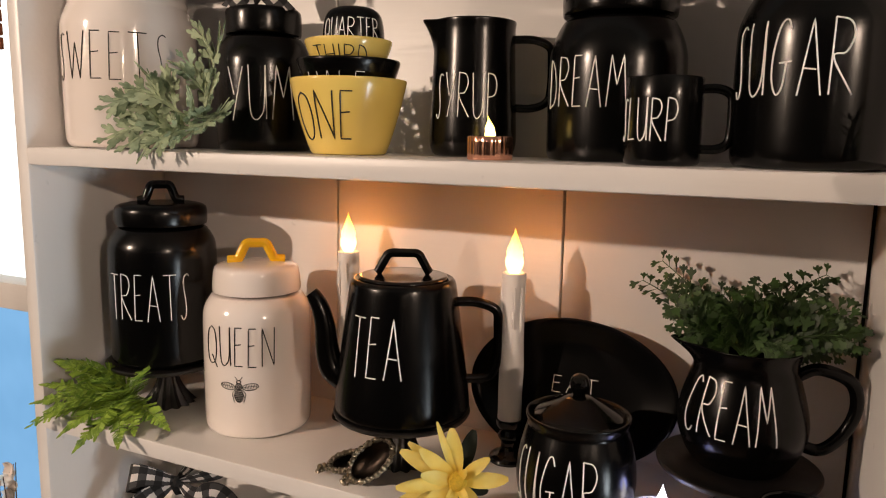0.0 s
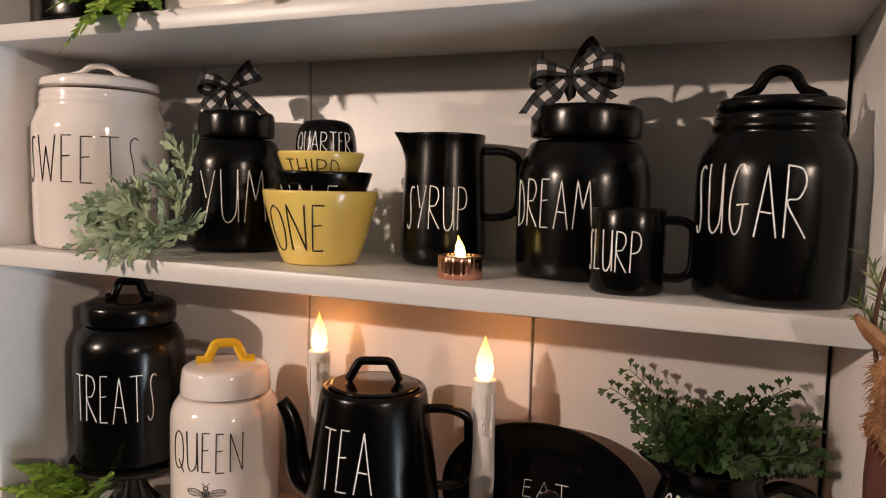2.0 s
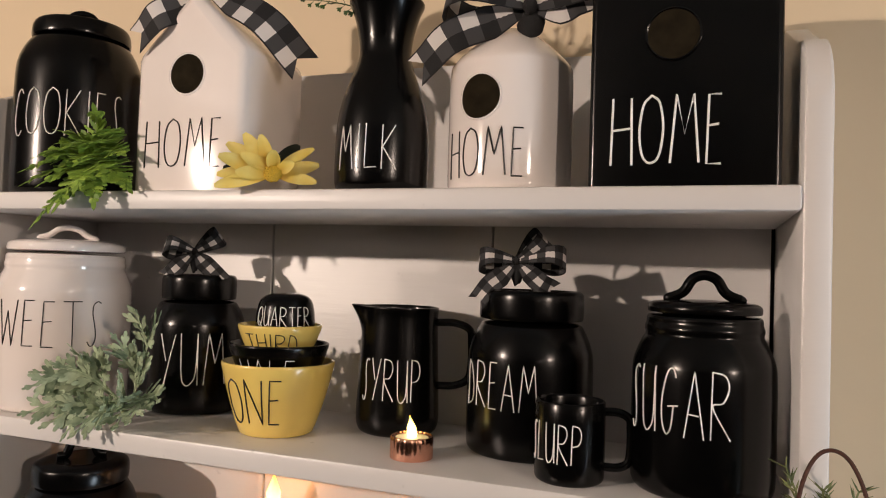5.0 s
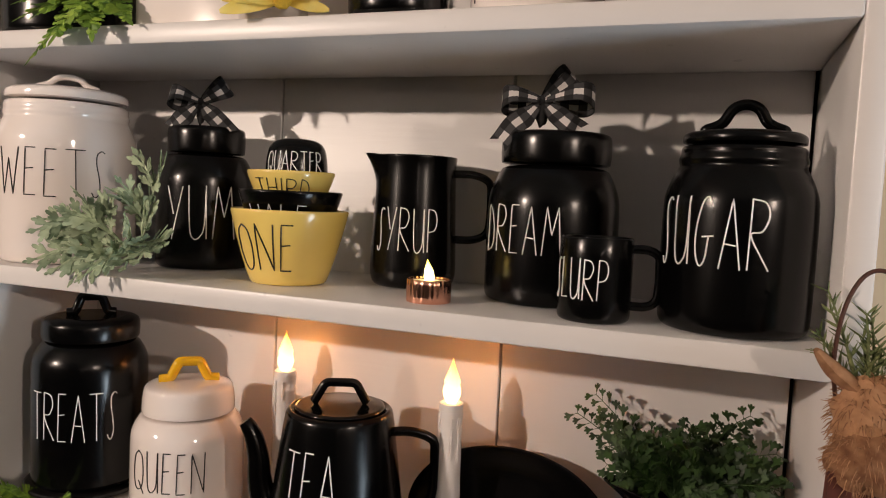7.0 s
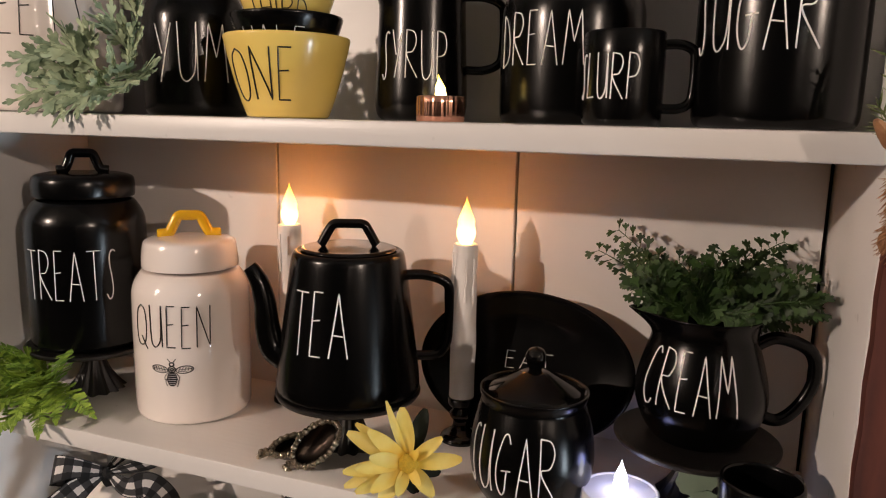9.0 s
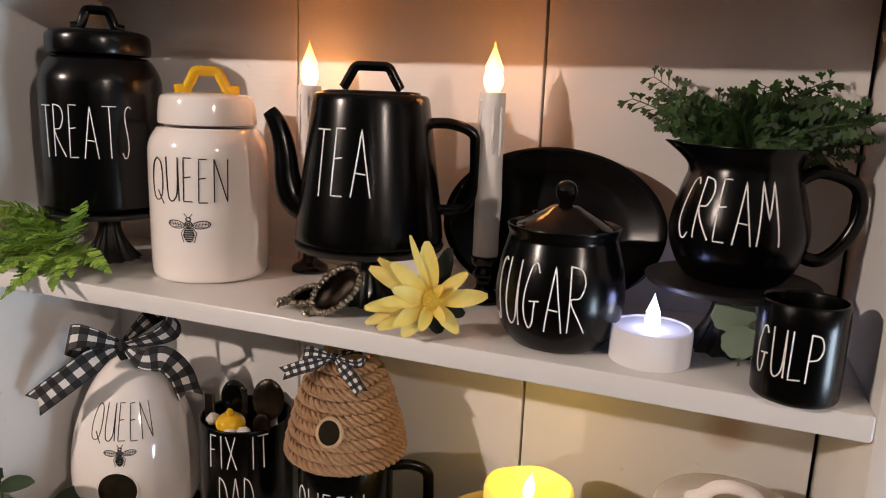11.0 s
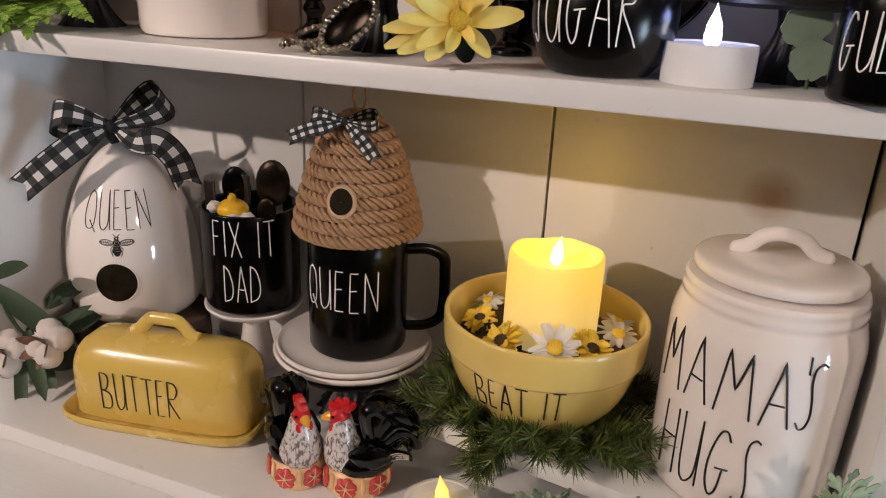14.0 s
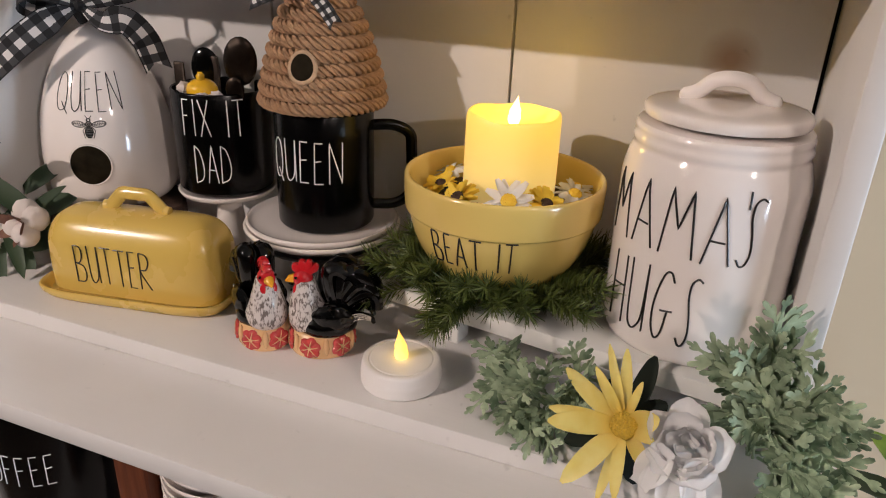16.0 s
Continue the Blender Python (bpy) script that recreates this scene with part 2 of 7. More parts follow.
def wood(name, dark, light, rough=0.5, scale=(4, 60, 60)):
    m, nt, b = shader(name)
    tc = nt.nodes.new("ShaderNodeTexCoord")
    mp = nt.nodes.new("ShaderNodeMapping")
    mp.inputs["Scale"].default_value = scale
    link(nt, tc.outputs["Object"], mp.inputs["Vector"])
    n = nt.nodes.new("ShaderNodeTexNoise")
    n.inputs["Scale"].default_value, n.inputs["Detail"].default_value = 2, 8
    link(nt, mp.outputs["Vector"], n.inputs["Vector"])
    ramp = nt.nodes.new("ShaderNodeValToRGB")
    ramp.color_ramp.elements[0].color, ramp.color_ramp.elements[0].position = (*dark, 1), 0.3
    ramp.color_ramp.elements[1].color, ramp.color_ramp.elements[1].position = (*light, 1), 0.7
    link(nt, n.outputs["Fac"], ramp.inputs["Fac"])
    link(nt, ramp.outputs["Color"], b.inputs["Base Color"])
    bp = nt.nodes.new("ShaderNodeBump")
    bp.inputs["Strength"].default_value, bp.inputs["Distance"].default_value = 0.3, 0.002
    link(nt, n.outputs["Fac"], bp.inputs["Height"])
    link(nt, bp.outputs["Normal"], b.inputs["Normal"])
    b.inputs["Roughness"].default_value = rough
    return m


WHITE = painted("white_paint", (0.77, 0.75, 0.735))
WHITE_KNOT = painted("white_paint_with_knot", (0.77, 0.75, 0.735), knot=(0.218, 0.0, 1.186))
GAP_SHADE = glaze("gap_shade", (0.012, 0.008, 0.008), 0.9, bump=0)
# unseen walls, made dark so the black glazes reflect less
UNSEEN_WALL = glaze("unseen_wall_dark", (0.20, 0.16, 0.12), 0.9, vary=0.04, scale=6, bump=0.15)
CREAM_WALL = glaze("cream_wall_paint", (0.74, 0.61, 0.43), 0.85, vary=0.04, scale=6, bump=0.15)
CEILING = glaze("ceiling_paint", (0.45, 0.42, 0.38), 0.9, vary=0.03, scale=5, bump=0.1)
# the floor is unseen; its tone is set for bounce under the shelves
FLOOR = wood("floor_wood", (0.10, 0.062, 0.040), (0.22, 0.145, 0.095), 0.4, (2, 14, 14))
BLACK = glaze("matte_black_glaze", (0.0014, 0.0014, 0.0015), 0.215, 0.0, 0.25, 30, 0.02, shine=0.30)
GLOSSBLACK = glaze("gloss_black_glaze", (0.0016, 0.0016, 0.0017), 0.14, 0.1, 0.2, 30, 0.02, shine=0.4)
IVORY = glaze("ivory_glaze", (0.89, 0.825, 0.785), 0.11, 0.7, 0.03, 25, 0.015)
PALE_YELLOW = glaze("pale_yellow_glaze", (0.88, 0.66, 0.18), 0.24, 0.45, 0.05, 25, 0.03)
MUSTARD = glaze("mustard_glaze", (0.68, 0.475, 0.11), 0.27, 0.3, 0.05, 20, 0.03)
BOWL_YELLOW = glaze("soft_yellow_glaze", (0.78, 0.58, 0.17), 0.24, 0.4, 0.05, 20, 0.02)
SUN_YELLOW = glaze("bright_yellow_glaze", (0.80, 0.47, 0.015), 0.15, 0.6, 0.05, 30, 0.02)
LETTER_WHITE = glaze("white_letter_glaze", (0.92, 0.90, 0.87), 0.45, 0, 0.05, 200, 0)
LETTER_BLACK = glaze("black_letter_glaze", (0.012, 0.010, 0.009), 0.35, 0, 0.2, 200, 0)
COPPER = glaze("rose_gold_foil", (0.80, 0.42, 0.30), 0.16, 0, 0.1, 60, 0.05, 1.0)
PEWTER = glaze("tarnished_pewter", (0.30, 0.26, 0.20), 0.28, 0, 0.45, 160, 0.25, 1.0)
PEWTER_DARK = glaze("dark_bronze", (0.055, 0.042, 0.034), 0.3, 0, 0.4, 90, 0.2, 1.0)
IRON = glaze("black_iron", (0.010, 0.009, 0.009), 0.42, 0.1, 0.3, 90, 0.25)
RUST = glaze("rusty_wire", (0.09, 0.035, 0.022), 0.6, 0, 0.4, 200, 0.3, 0.4)
PLASTIC = glaze("white_candle_plastic", (0.86, 0.83, 0.81), 0.32, 0.1, 0.03, 80, 0.06)
WAX = glowing("lit_white_wax", (0.32, 0.34, 0.50), (0.55, 0.60, 0.95), 0.08, 0.0, 0.03, (0.80, 0.78, 0.76))
PLAID = plaid("buffalo_plaid_ribbon", 2.0)
PLAID_FINE = plaid("small_plaid_ribbon", 3.0)
PLAID_EGG = plaid("wide_plaid_ribbon", 3.4)
GINGHAM = plaid("gingham_ribbon", 4.0)
ROPE = glaze("jute_rope", (0.50, 0.30, 0.165), 0.85, 0, 0.4, 260, 0.7)
FERN = leafy("fern_leaf", (0.065, 0.150, 0.012), (0.30, 0.45, 0.06))
FERN_DARK = leafy("dark_fern_leaf", (0.004, 0.016, 0.003), (0.040, 0.095, 0.016))
SAGE = leafy("dusty_miller_leaf", (0.080, 0.130, 0.070), (0.50, 0.60, 0.40), 0.9, 90)
DRY_LEAF = leafy("dark_brown_leaf", (0.025, 0.014, 0.008), (0.10, 0.06, 0.03), 0.7, 40)
PINE = leafy("needle_leaf", (0.012, 0.032, 0.006), (0.15, 0.19, 0.040), 0.5)
LEAF = leafy("broad_leaf", (0.010, 0.024, 0.010), (0.040, 0.070, 0.030), 0.6, 20)
SEDUM = leafy("grey_green_leaf", (0.14, 0.21, 0.15), (0.28, 0.37, 0.27), 0.7, 40)
STEM = glaze("green_stem", (0.06, 0.10, 0.035), 0.6, 0, 0.3, 80, 0.2)
PETAL = leafy("yellow_petal", (0.82, 0.57, 0.05), (0.92, 0.78, 0.24), 0.6, 50, 0.4, heart=(0.80, 0.47, 0.025))
PETAL_DEEP = leafy("golden_petal", (0.80, 0.50, 0.015), (0.92, 0.69, 0.07), 0.6, 50)
PETAL_WHITE = leafy("white_petal", (0.86, 0.85, 0.85), (0.93, 0.925, 0.92), 0.7, 40, 0.5)
DISC = glaze("flower_centre", (0.76, 0.50, 0.05), 0.8, 0, 0.35, 400, 0.6)
COTTON = glaze("cotton_boll", (0.74, 0.67, 0.63), 0.95, 0, 0.08, 120, 0.6)
HUSK = wood("brown_husk", (0.09, 0.035, 0.025), (0.28, 0.14, 0.09), 0.8, (40, 40, 40))
WHITEWASH = painted("whitewashed_wood", (0.80, 0.79, 0.76), 0.7)
BARK = wood("dark_wood_slice", (0.025, 0.014, 0.010), (0.09, 0.05, 0.035), 0.75, (30, 30, 30))
OAK = wood("orange_oak", (0.14, 0.035, 0.012), (0.30, 0.095, 0.035), 0.45, (50, 50, 5))
POST_WOOD = wood("red_brown_post_wood", (0.07, 0.016, 0.007), (0.17, 0.05, 0.02), 0.45, (50, 50, 5))
FUR = leafy("tan_bristle_fur", (0.16, 0.065, 0.028), (0.50, 0.27, 0.14), 0.95, 120)
REDWOOD = wood("rusty_red_wood", (0.05, 0.010, 0.006), (0.13, 0.032, 0.018), 0.75, (30, 30, 6))
FEATHER = netted("painted_hen_white", (0.66, 0.60, 0.57), (0.10, 0.070, 0.060))
COMB = glaze("red_comb_glaze", (0.55, 0.015, 0.02), 0.16, 0.6, 0.2, 60, 0.1)
BLOSSOM = glaze("red_blossom_glaze", (0.58, 0.065, 0.06), 0.2, 0.5, 0.35, 110, 0.3)
PEACH = glaze("peach_glaze", (0.80, 0.50, 0.25), 0.22, 0.5, 0.25, 60, 0.1)
BEAK = glaze("orange_beak_glaze", (0.80, 0.36, 0.02), 0.22, 0.4, 0.1, 60, 0)
FLAME_AMBER = glowing("amber_flame", (1.0, 0.62, 0.26), (1.0, 0.30, 0.01), 4.5, 0.012, 0.046)
FLAME_WARM = glowing("warm_flame", (1.0, 0.80, 0.30), (1.0, 0.60, 0.02), 7.0, 0.006, 0.024)
FLAME_COOL = glowing("cool_flame", (0.86, 0.86, 1.0), (0.80, 0.84, 1.0), 8.0, 0.0, 0.03)
PILLAR = glowing("lit_ivory_wax", (0.36, 0.27, 0.12), (1.0, 0.56, 0.0), 0.72, 0.030, 0.118, (0.86, 0.70, 0.30))


# ---- geometry ----
class Geo:
    """Collects points and faces for one mesh."""

    def __init__(self):
        self.v, self.f, self.uv = [], [], {}

    def add(self, points, faces):
        k = len(self.v)
        self.v += [tuple(p) for p in points]
        self.f += [tuple(k + i for i in face) for face in faces]
        return k

    def grid(self, rows, closed_u=False, closed_v=False, caps=False):
        """rows: a list of equally long rows of points, joined by quads."""
        n, m = len(rows), len(rows[0])
        faces = []
        for i in range(n if closed_v else n - 1):
            for j in range(m if closed_u else m - 1):
                a, b = i, (i + 1) % n
                c, d = j, (j + 1) % m
                faces.append((a * m + c, a * m + d, b * m + d, b * m + c))
        if caps:
            faces.append(tuple(range(m - 1, -1, -1)))
            faces.append(tuple((n - 1) * m + j for j in range(m)))
        self.add([p for r in rows for p in r], faces)
        return self

    def lathe(self, profile, seg=48, at=(0, 0, 0), squash=1.0, power=2.0, turn=0.0):
        """profile: (radius, height) from the foot up; power over 2 squares the section off."""
        rows = []
        for r, z in profile:
            row = []
            for k in range(seg):
                a = 2 * math.pi * k / seg
                c, s = math.cos(a), math.sin(a)
                if power != 2.0:
                    q = (abs(c) ** power + abs(s) ** power) ** (-1 / power)
                    c, s = c * q, s * q
                x, y = r * c, r * s * squash
                row.append((at[0] + x * math.cos(turn) - y * math.sin(turn), at[1] + x * math.sin(turn) + y * math.cos(turn), at[2] + z))
            rows.append(row)
        k = len(self.v)
        self.grid(rows, closed_u=True)
        for row, flip in ((0, True), (len(rows) - 1, False)):
            if profile[row][0] > 1e-6:
                ring = [k + row * seg + j for j in range(seg)]
                self.f.append(tuple(ring[::-1] if flip else ring))
        return self

    def tube(self, points, radius, seg=8, flat=1.0, closed=False, up=(0, 0, 1)):
        """A round or flattened bar along points; radius: one number or one for each point."""
        pts = [Vector(p) for p in points]
        n = len(pts)
        rad = radius if isinstance(radius, (list, tuple)) else [radius] * n
        rows, side = [], None
        for i, p in enumerate(pts):
            d = (pts[(i + 1) % n] - pts[i - 1]) if closed else (pts[min(i + 1, n - 1)] - pts[max(i - 1, 0)])
            d = d.normalized() if d.length > 1e-9 else Vector((0, 0, 1))
            if side is None:
                ref = Vector(up)
                if abs(ref.dot(d)) > 0.95:
                    ref = Vector((1, 0, 0)) if abs(d.x) < 0.9 else Vector((0, 1, 0))
                side = ref.cross(d).normalized()
            else:
                side = (side - d * side.dot(d)).normalized()
            top = d.cross(side)
            rows.append([p + rad[i] * (side * math.cos(a) + flat * top * math.sin(a)) for a in (2 * math.pi * k / seg for k in range(seg))])
        return self.grid(rows, closed_u=True, closed_v=closed, caps=not closed)

    def box(self, lo, hi, bevel=0.002):
        """A board with rounded long and short edges."""
        x0, y0, z0 = lo
        x1, y1, z1 = hi
        b = min(bevel, (x1 - x0) / 2.01, (y1 - y0) / 2.01, (z1 - z0) / 2.01)
        rows = []
        for z, i in ((z0, b), (z0 + 0.3 * b, 0.3 * b), (z0 + b, 0), (z1 - b, 0), (z1 - 0.3 * b, 0.3 * b), (z1, b)):
            a0, a1, c0, c1 = x0 + i, x1 - i, y0 + i, y1 - i
            k = 0.6 * b
            rows.append([(a0 + k, c0, z), (a1 - k, c0, z), (a1, c0 + k, z), (a1, c1 - k, z), (a1 - k, c1, z), (a0 + k, c1, z), (a0, c1 - k, z), (a0, c0 + k, z)])
        return self.grid(rows, closed_u=True, caps=True)

    def blob(self, centre, radii, seg=16, rings=10, turn=None, bump=0.0, seed=0):
        """An egg of three radii, with an uneven skin where bump is given."""
        rows = []
        m = turn or Matrix.Identity(3)
        for i in range(rings + 1):
            t = math.pi * i / rings
            row = []
            for k in range(seg):
                a = 2 * math.pi * k / seg
                d = Vector((math.sin(t) * math.cos(a), math.sin(t) * math.sin(a), -math.cos(t)))
                s = 1 + bump * noise.noise(d * 2.3 + Vector((seed, 0, 0)))
                row.append(Vector(centre) + m @ Vector((d.x * radii[0] * s, d.y * radii[1] * s, d.z * radii[2] * s)))
            rows.append(row)
        return self.grid(rows, closed_u=True)

    def slab(self, outline, frame3, thick):
        """A flat leaf of the given outline (2D), in the frame (origin, across, along, up), with thickness."""
        o, ax, ay, az = frame3
        top = [o + ax * x + ay * y + az * (thick / 2) for x, y in outline]
        bot = [o + ax * x + ay * y - az * (thick / 2) for x, y in outline]
        n = len(outline)
        faces = [tuple(range(n)), tuple(range(2 * n - 1, n - 1, -1))]
        faces += [(i, n + i, n + (i + 1) % n, (i + 1) % n) for i in range(n)]
        self.add(top + bot, faces)
        return self

    def strip(self, left, right, thick=0.0006, size=0.012, notch=0.0):
        """A ribbon between two edges, with texture squares of the given size; notch: the reach of two points at its end."""
        n = len(left)
        l, r = [Vector(p) for p in left], [Vector(p) for p in right]
        run = [0.0]
        for i in range(1, n):
            run.append(run[-1] + ((l[i] + r[i]) / 2 - (l[i - 1] + r[i - 1]) / 2).length)
        top, bot = [], []
        for i in range(n):
            d = ((l[min(i + 1, n - 1)] + r[min(i + 1, n - 1)]) - (l[max(i - 1, 0)] + r[max(i - 1, 0)])).normalized()
            nn = (r[i] - l[i]).cross(d)
            nn = nn.normalized() * thick / 2 if nn.length > 1e-9 else Vector((0, 0, thick / 2))
            top.append((l[i] + nn, r[i] + nn))
            bot.append((l[i] - nn, r[i] - nn))
        for side, flip in ((top, False), (bot, True)):
            k = len(self.v)
            for a, b in side:
                self.v += [tuple(a), tuple(b)]
            for i in range(n - 1):
                face = (k + 2 * i, k + 2 * i + 1, k + 2 * i + 3, k + 2 * i + 2)
                self.f.append(face[::-1] if flip else face)
            for i in range(n):
                self.uv[k + 2 * i] = (run[i] / size, 0.0)
                self.uv[k + 2 * i + 1] = (run[i] / size, 1.0)
            if notch:
                d = ((l[-1] + r[-1]) - (l[-2] + r[-2])).normalized() * notch
                a, b = side[-1]
                j = len(self.v)
                self.v += [tuple((a + b) / 2), tuple(a + d), tuple(b + d)]
                e = k + 2 * (n - 1)
                for face in ((e, j, j + 1), (j, e + 1, j + 2)):
                    self.f.append(face[::-1] if flip else face)
                self.uv[j] = (run[-1] / size, 0.5)
                self.uv[j + 1], self.uv[j + 2] = ((run[-1] + notch) / size, 0.0), ((run[-1] + notch) / size, 1.0)
        return self

    def mesh(self, name, material, smooth=38):
        me = bpy.data.meshes.new(name)
        me.from_pydata(self.v, [], self.f)
        if self.uv:
            layer = me.uv_layers.new(name="UVMap")
            for loop in me.loops:
                layer.data[loop.index].uv = self.uv.get(loop.vertex_index, (0, 0))
        me.materials.append(material)
        me.update()
        if smooth:
            me.shade_smooth()
            me.set_sharp_from_angle(angle=radians(smooth))
        return me


def part(name, geo, material, parent=None, label="", smooth=38, m=None):
    ob = new(name, geo.mesh(name, material, smooth))
    if parent:
        ob.parent = parent
    if m is not None:
        ob.matrix_basis = m
    return tagged(ob, label)


def thing(name, place, label, category, group="", rz=0.0, kind=""):
    ob = new(name)
    ob.empty_display_size = 0.02
    ob.matrix_basis = pose(*place, 0, 0, rz)
    return tagged(ob, label, category, group, kind)


def smoothed(profile, times=2):
    """Rounds the corners of a profile, and keeps its ends."""
    p = [tuple(q) for q in profile]
    for _ in range(times):
        q = [p[0]]
        for a, b in zip(p, p[1:]):
            q.append(tuple(0.75 * i + 0.25 * j for i, j in zip(a, b)))
            q.append(tuple(0.25 * i + 0.75 * j for i, j in zip(a, b)))
        p = q + [p[-1]]
    return p


def spline(points, steps=8):
    """A smooth way through the points."""
    p = [Vector(q) for q in points]
    p = [p[0] * 2 - p[1]] + p + [p[-1] * 2 - p[-2]]
    out = []
    for i in range(1, len(p) - 2):
        a, b, c, d = p[i - 1 : i + 3]
        for k in range(steps):
            t = k / steps
            out.append(0.5 * ((2 * b) + (c - a) * t + (2 * a - 5 * b + 4 * c - d) * t * t + (3 * b - a - 3 * c + d) * t**3))
    return out + [p[-2]]


def radius_at(profile, z):
    best = profile[0][0]
    for (r0, z0), (r1, z1) in zip(profile, profile[1:]):
        if min(z0, z1) <= z <= max(z0, z1) and abs(z1 - z0) > 1e-9:
            best = max(r0, r1) if abs(z1 - z0) < 1e-6 else r0 + (r1 - r0) * (z - z0) / (z1 - z0)
            break
    return best


# Tall thin hand lettering: strokes in a unit box, each stroke a row of points, x,y.
STROKES = {
    "A": "0,0 .5,1 1,0|.22,.36 .74,.34",
    "B": "0,0 0,1|0,1 .6,.97 .75,.78 .5,.56 .1,.52|.1,.52 .8,.44 .95,.2 .7,.02 0,0",
    "C": ".95,.9 .7,1 .35,.9 .1,.55 .08,.25 .35,.02 .65,.0 .9,.1",
    "D": "0,0 .08,1|.08,1 .6,.86 .95,.45 .75,.12 0,0",
    "E": ".85,1 .1,1 0,.0 .85,0|.05,.55 .7,.57",
    "F": ".9,1 .1,1 0,0|.06,.55 .7,.57",
    "G": ".9,.86 .7,.99 .4,.93 .1,.55 .1,.2 .35,.0 .62,.1 .75,.42|.42,.42 1,.44",
    "H": "0,0 .06,1|1,0 .94,1|.03,.52 .97,.55",
    "I": ".5,0 .5,1",
    "K": "0,0 .04,1|.9,1 .06,.5 1,0",
    "L": ".06,1 0,0 1,.02",
    "M": "0,0 .2,1 .5,.42 .8,1 1,0",
    "N": "0,0 .04,1 .94,0 1,1",
    "O": ".5,1 .15,.85 0,.45 .15,.1 .5,0 .85,.12 1,.5 .85,.88 .5,1",
    "P": "0,0 .08,1|.08,1 .7,.95 .95,.74 .7,.52 .06,.46",
    "Q": ".5,1 .15,.85 0,.45 .15,.1 .5,.02 .85,.14 .97,.5 .85,.88 .5,1|.5,.25 1,-.06",
    "R": "0,0 .06,1|.06,1 .7,.95 .9,.76 .6,.55 .08,.48 1,0",
    "S": ".95,.96 .7,1 .4,.92 .35,.72 .52,.45 .6,.2 .45,.03 .2,.0 0,.1",
    "T": "0,1 1,1|.5,1 .54,0",
    "U": "0,1 .08,.2 .3,.0 .62,.03 .88,.25 .96,1|.96,1 1,0",
    "W": "0,1 .24,0 .5,.75 .74,0 1,1",
    "X": "0,1 1,0|.9,1 .1,0",
    "Y": "0,1 .42,.48|1,1 .3,0",
    "'": ".8,1.1 .3,.85",
}
WIDTHS = {"I": 0.25, "M": 1.3, "W": 1.35, "'": 0.02, "L": 0.8, "E": 0.75, "F": 0.8, "O": 1.1, "Q": 1.15, " ": 0.7, "S": 0.8}


def strokes_of(text, gap=0.34, wob=0.02, seed=1):
    """The strokes of a word, with x from 0 to 1 over the whole word and y from 0 to 1."""
    rng = random.Random(seed)
    total = sum(WIDTHS.get(c, 1.0) + (gap if c != "'" else -0.12) for c in text) - gap
    x, out = 0.0, []
    for c in text:
        w = WIDTHS.get(c, 1.0)
        up = rng.uniform(-wob, wob)
        for stroke in STROKES.get(c, "").split("|"):
            if stroke:
                pts = [tuple(float(q) for q in s.split(",")) for s in stroke.split()]
                curved = c in "BCDGOPQRSU" and len(pts) > 3
                pts3 = [Vector((px, py, 0)) for px, py in pts]
                pts3 = spline(pts3, 5) if curved else pts3
                out.append([((x + p.x * w) / total, p.y + up) for p in pts3])
        x += w + (gap if c != "'" else -0.12)
    return out


def fine(points, step=0.06):
    out = [points[0]]
    for a, b in zip(points, points[1:]):
        n = max(1, int(math.hypot(b[0] - a[0], b[1] - a[1]) / step))
        out += [(a[0] + (b[0] - a[0]) * k / n, a[1] + (b[1] - a[1]) * k / n) for k in range(1, n + 1)]
    return out


def word_round(parent, text, profile, az0, az1, z0, z1, material, pen=0.0009, squash=1.0, slant=0.0, seed=1):
    """A word round a turned body, from bearing az0 to az1 (degrees) and height z0 to z1."""
    g = Geo()
    for stroke in strokes_of(text, seed=seed):
        pts = []
        for x, y in fine(stroke):
            z = z0 + (z1 - z0) * y + slant * (x - 0.5)
            a = radians(az0 + (az1 - az0) * x)
            r = radius_at(profile, z) + 0.0002
            pts.append((r * math.cos(a), r * math.sin(a) * squash, z))
        g.tube(pts, pen * (0.76 if material == LETTER_WHITE else 0.96), 6)
    return part("lettering", g, material, parent, "thin hand-drawn raised letters")


def word_flat(parent, text, origin, across, up, width, height, material, pen=0.0009, seed=1):
    g = Geo()
    o, a, u = Vector(origin), Vector(across), Vector(up)
    for stroke in strokes_of(text, seed=seed):
        g.tube([o + a * (x * width) + u * (y * height) for x, y in stroke], pen, 6)
    return part("lettering", g, material, parent, "thin hand-drawn raised letters")


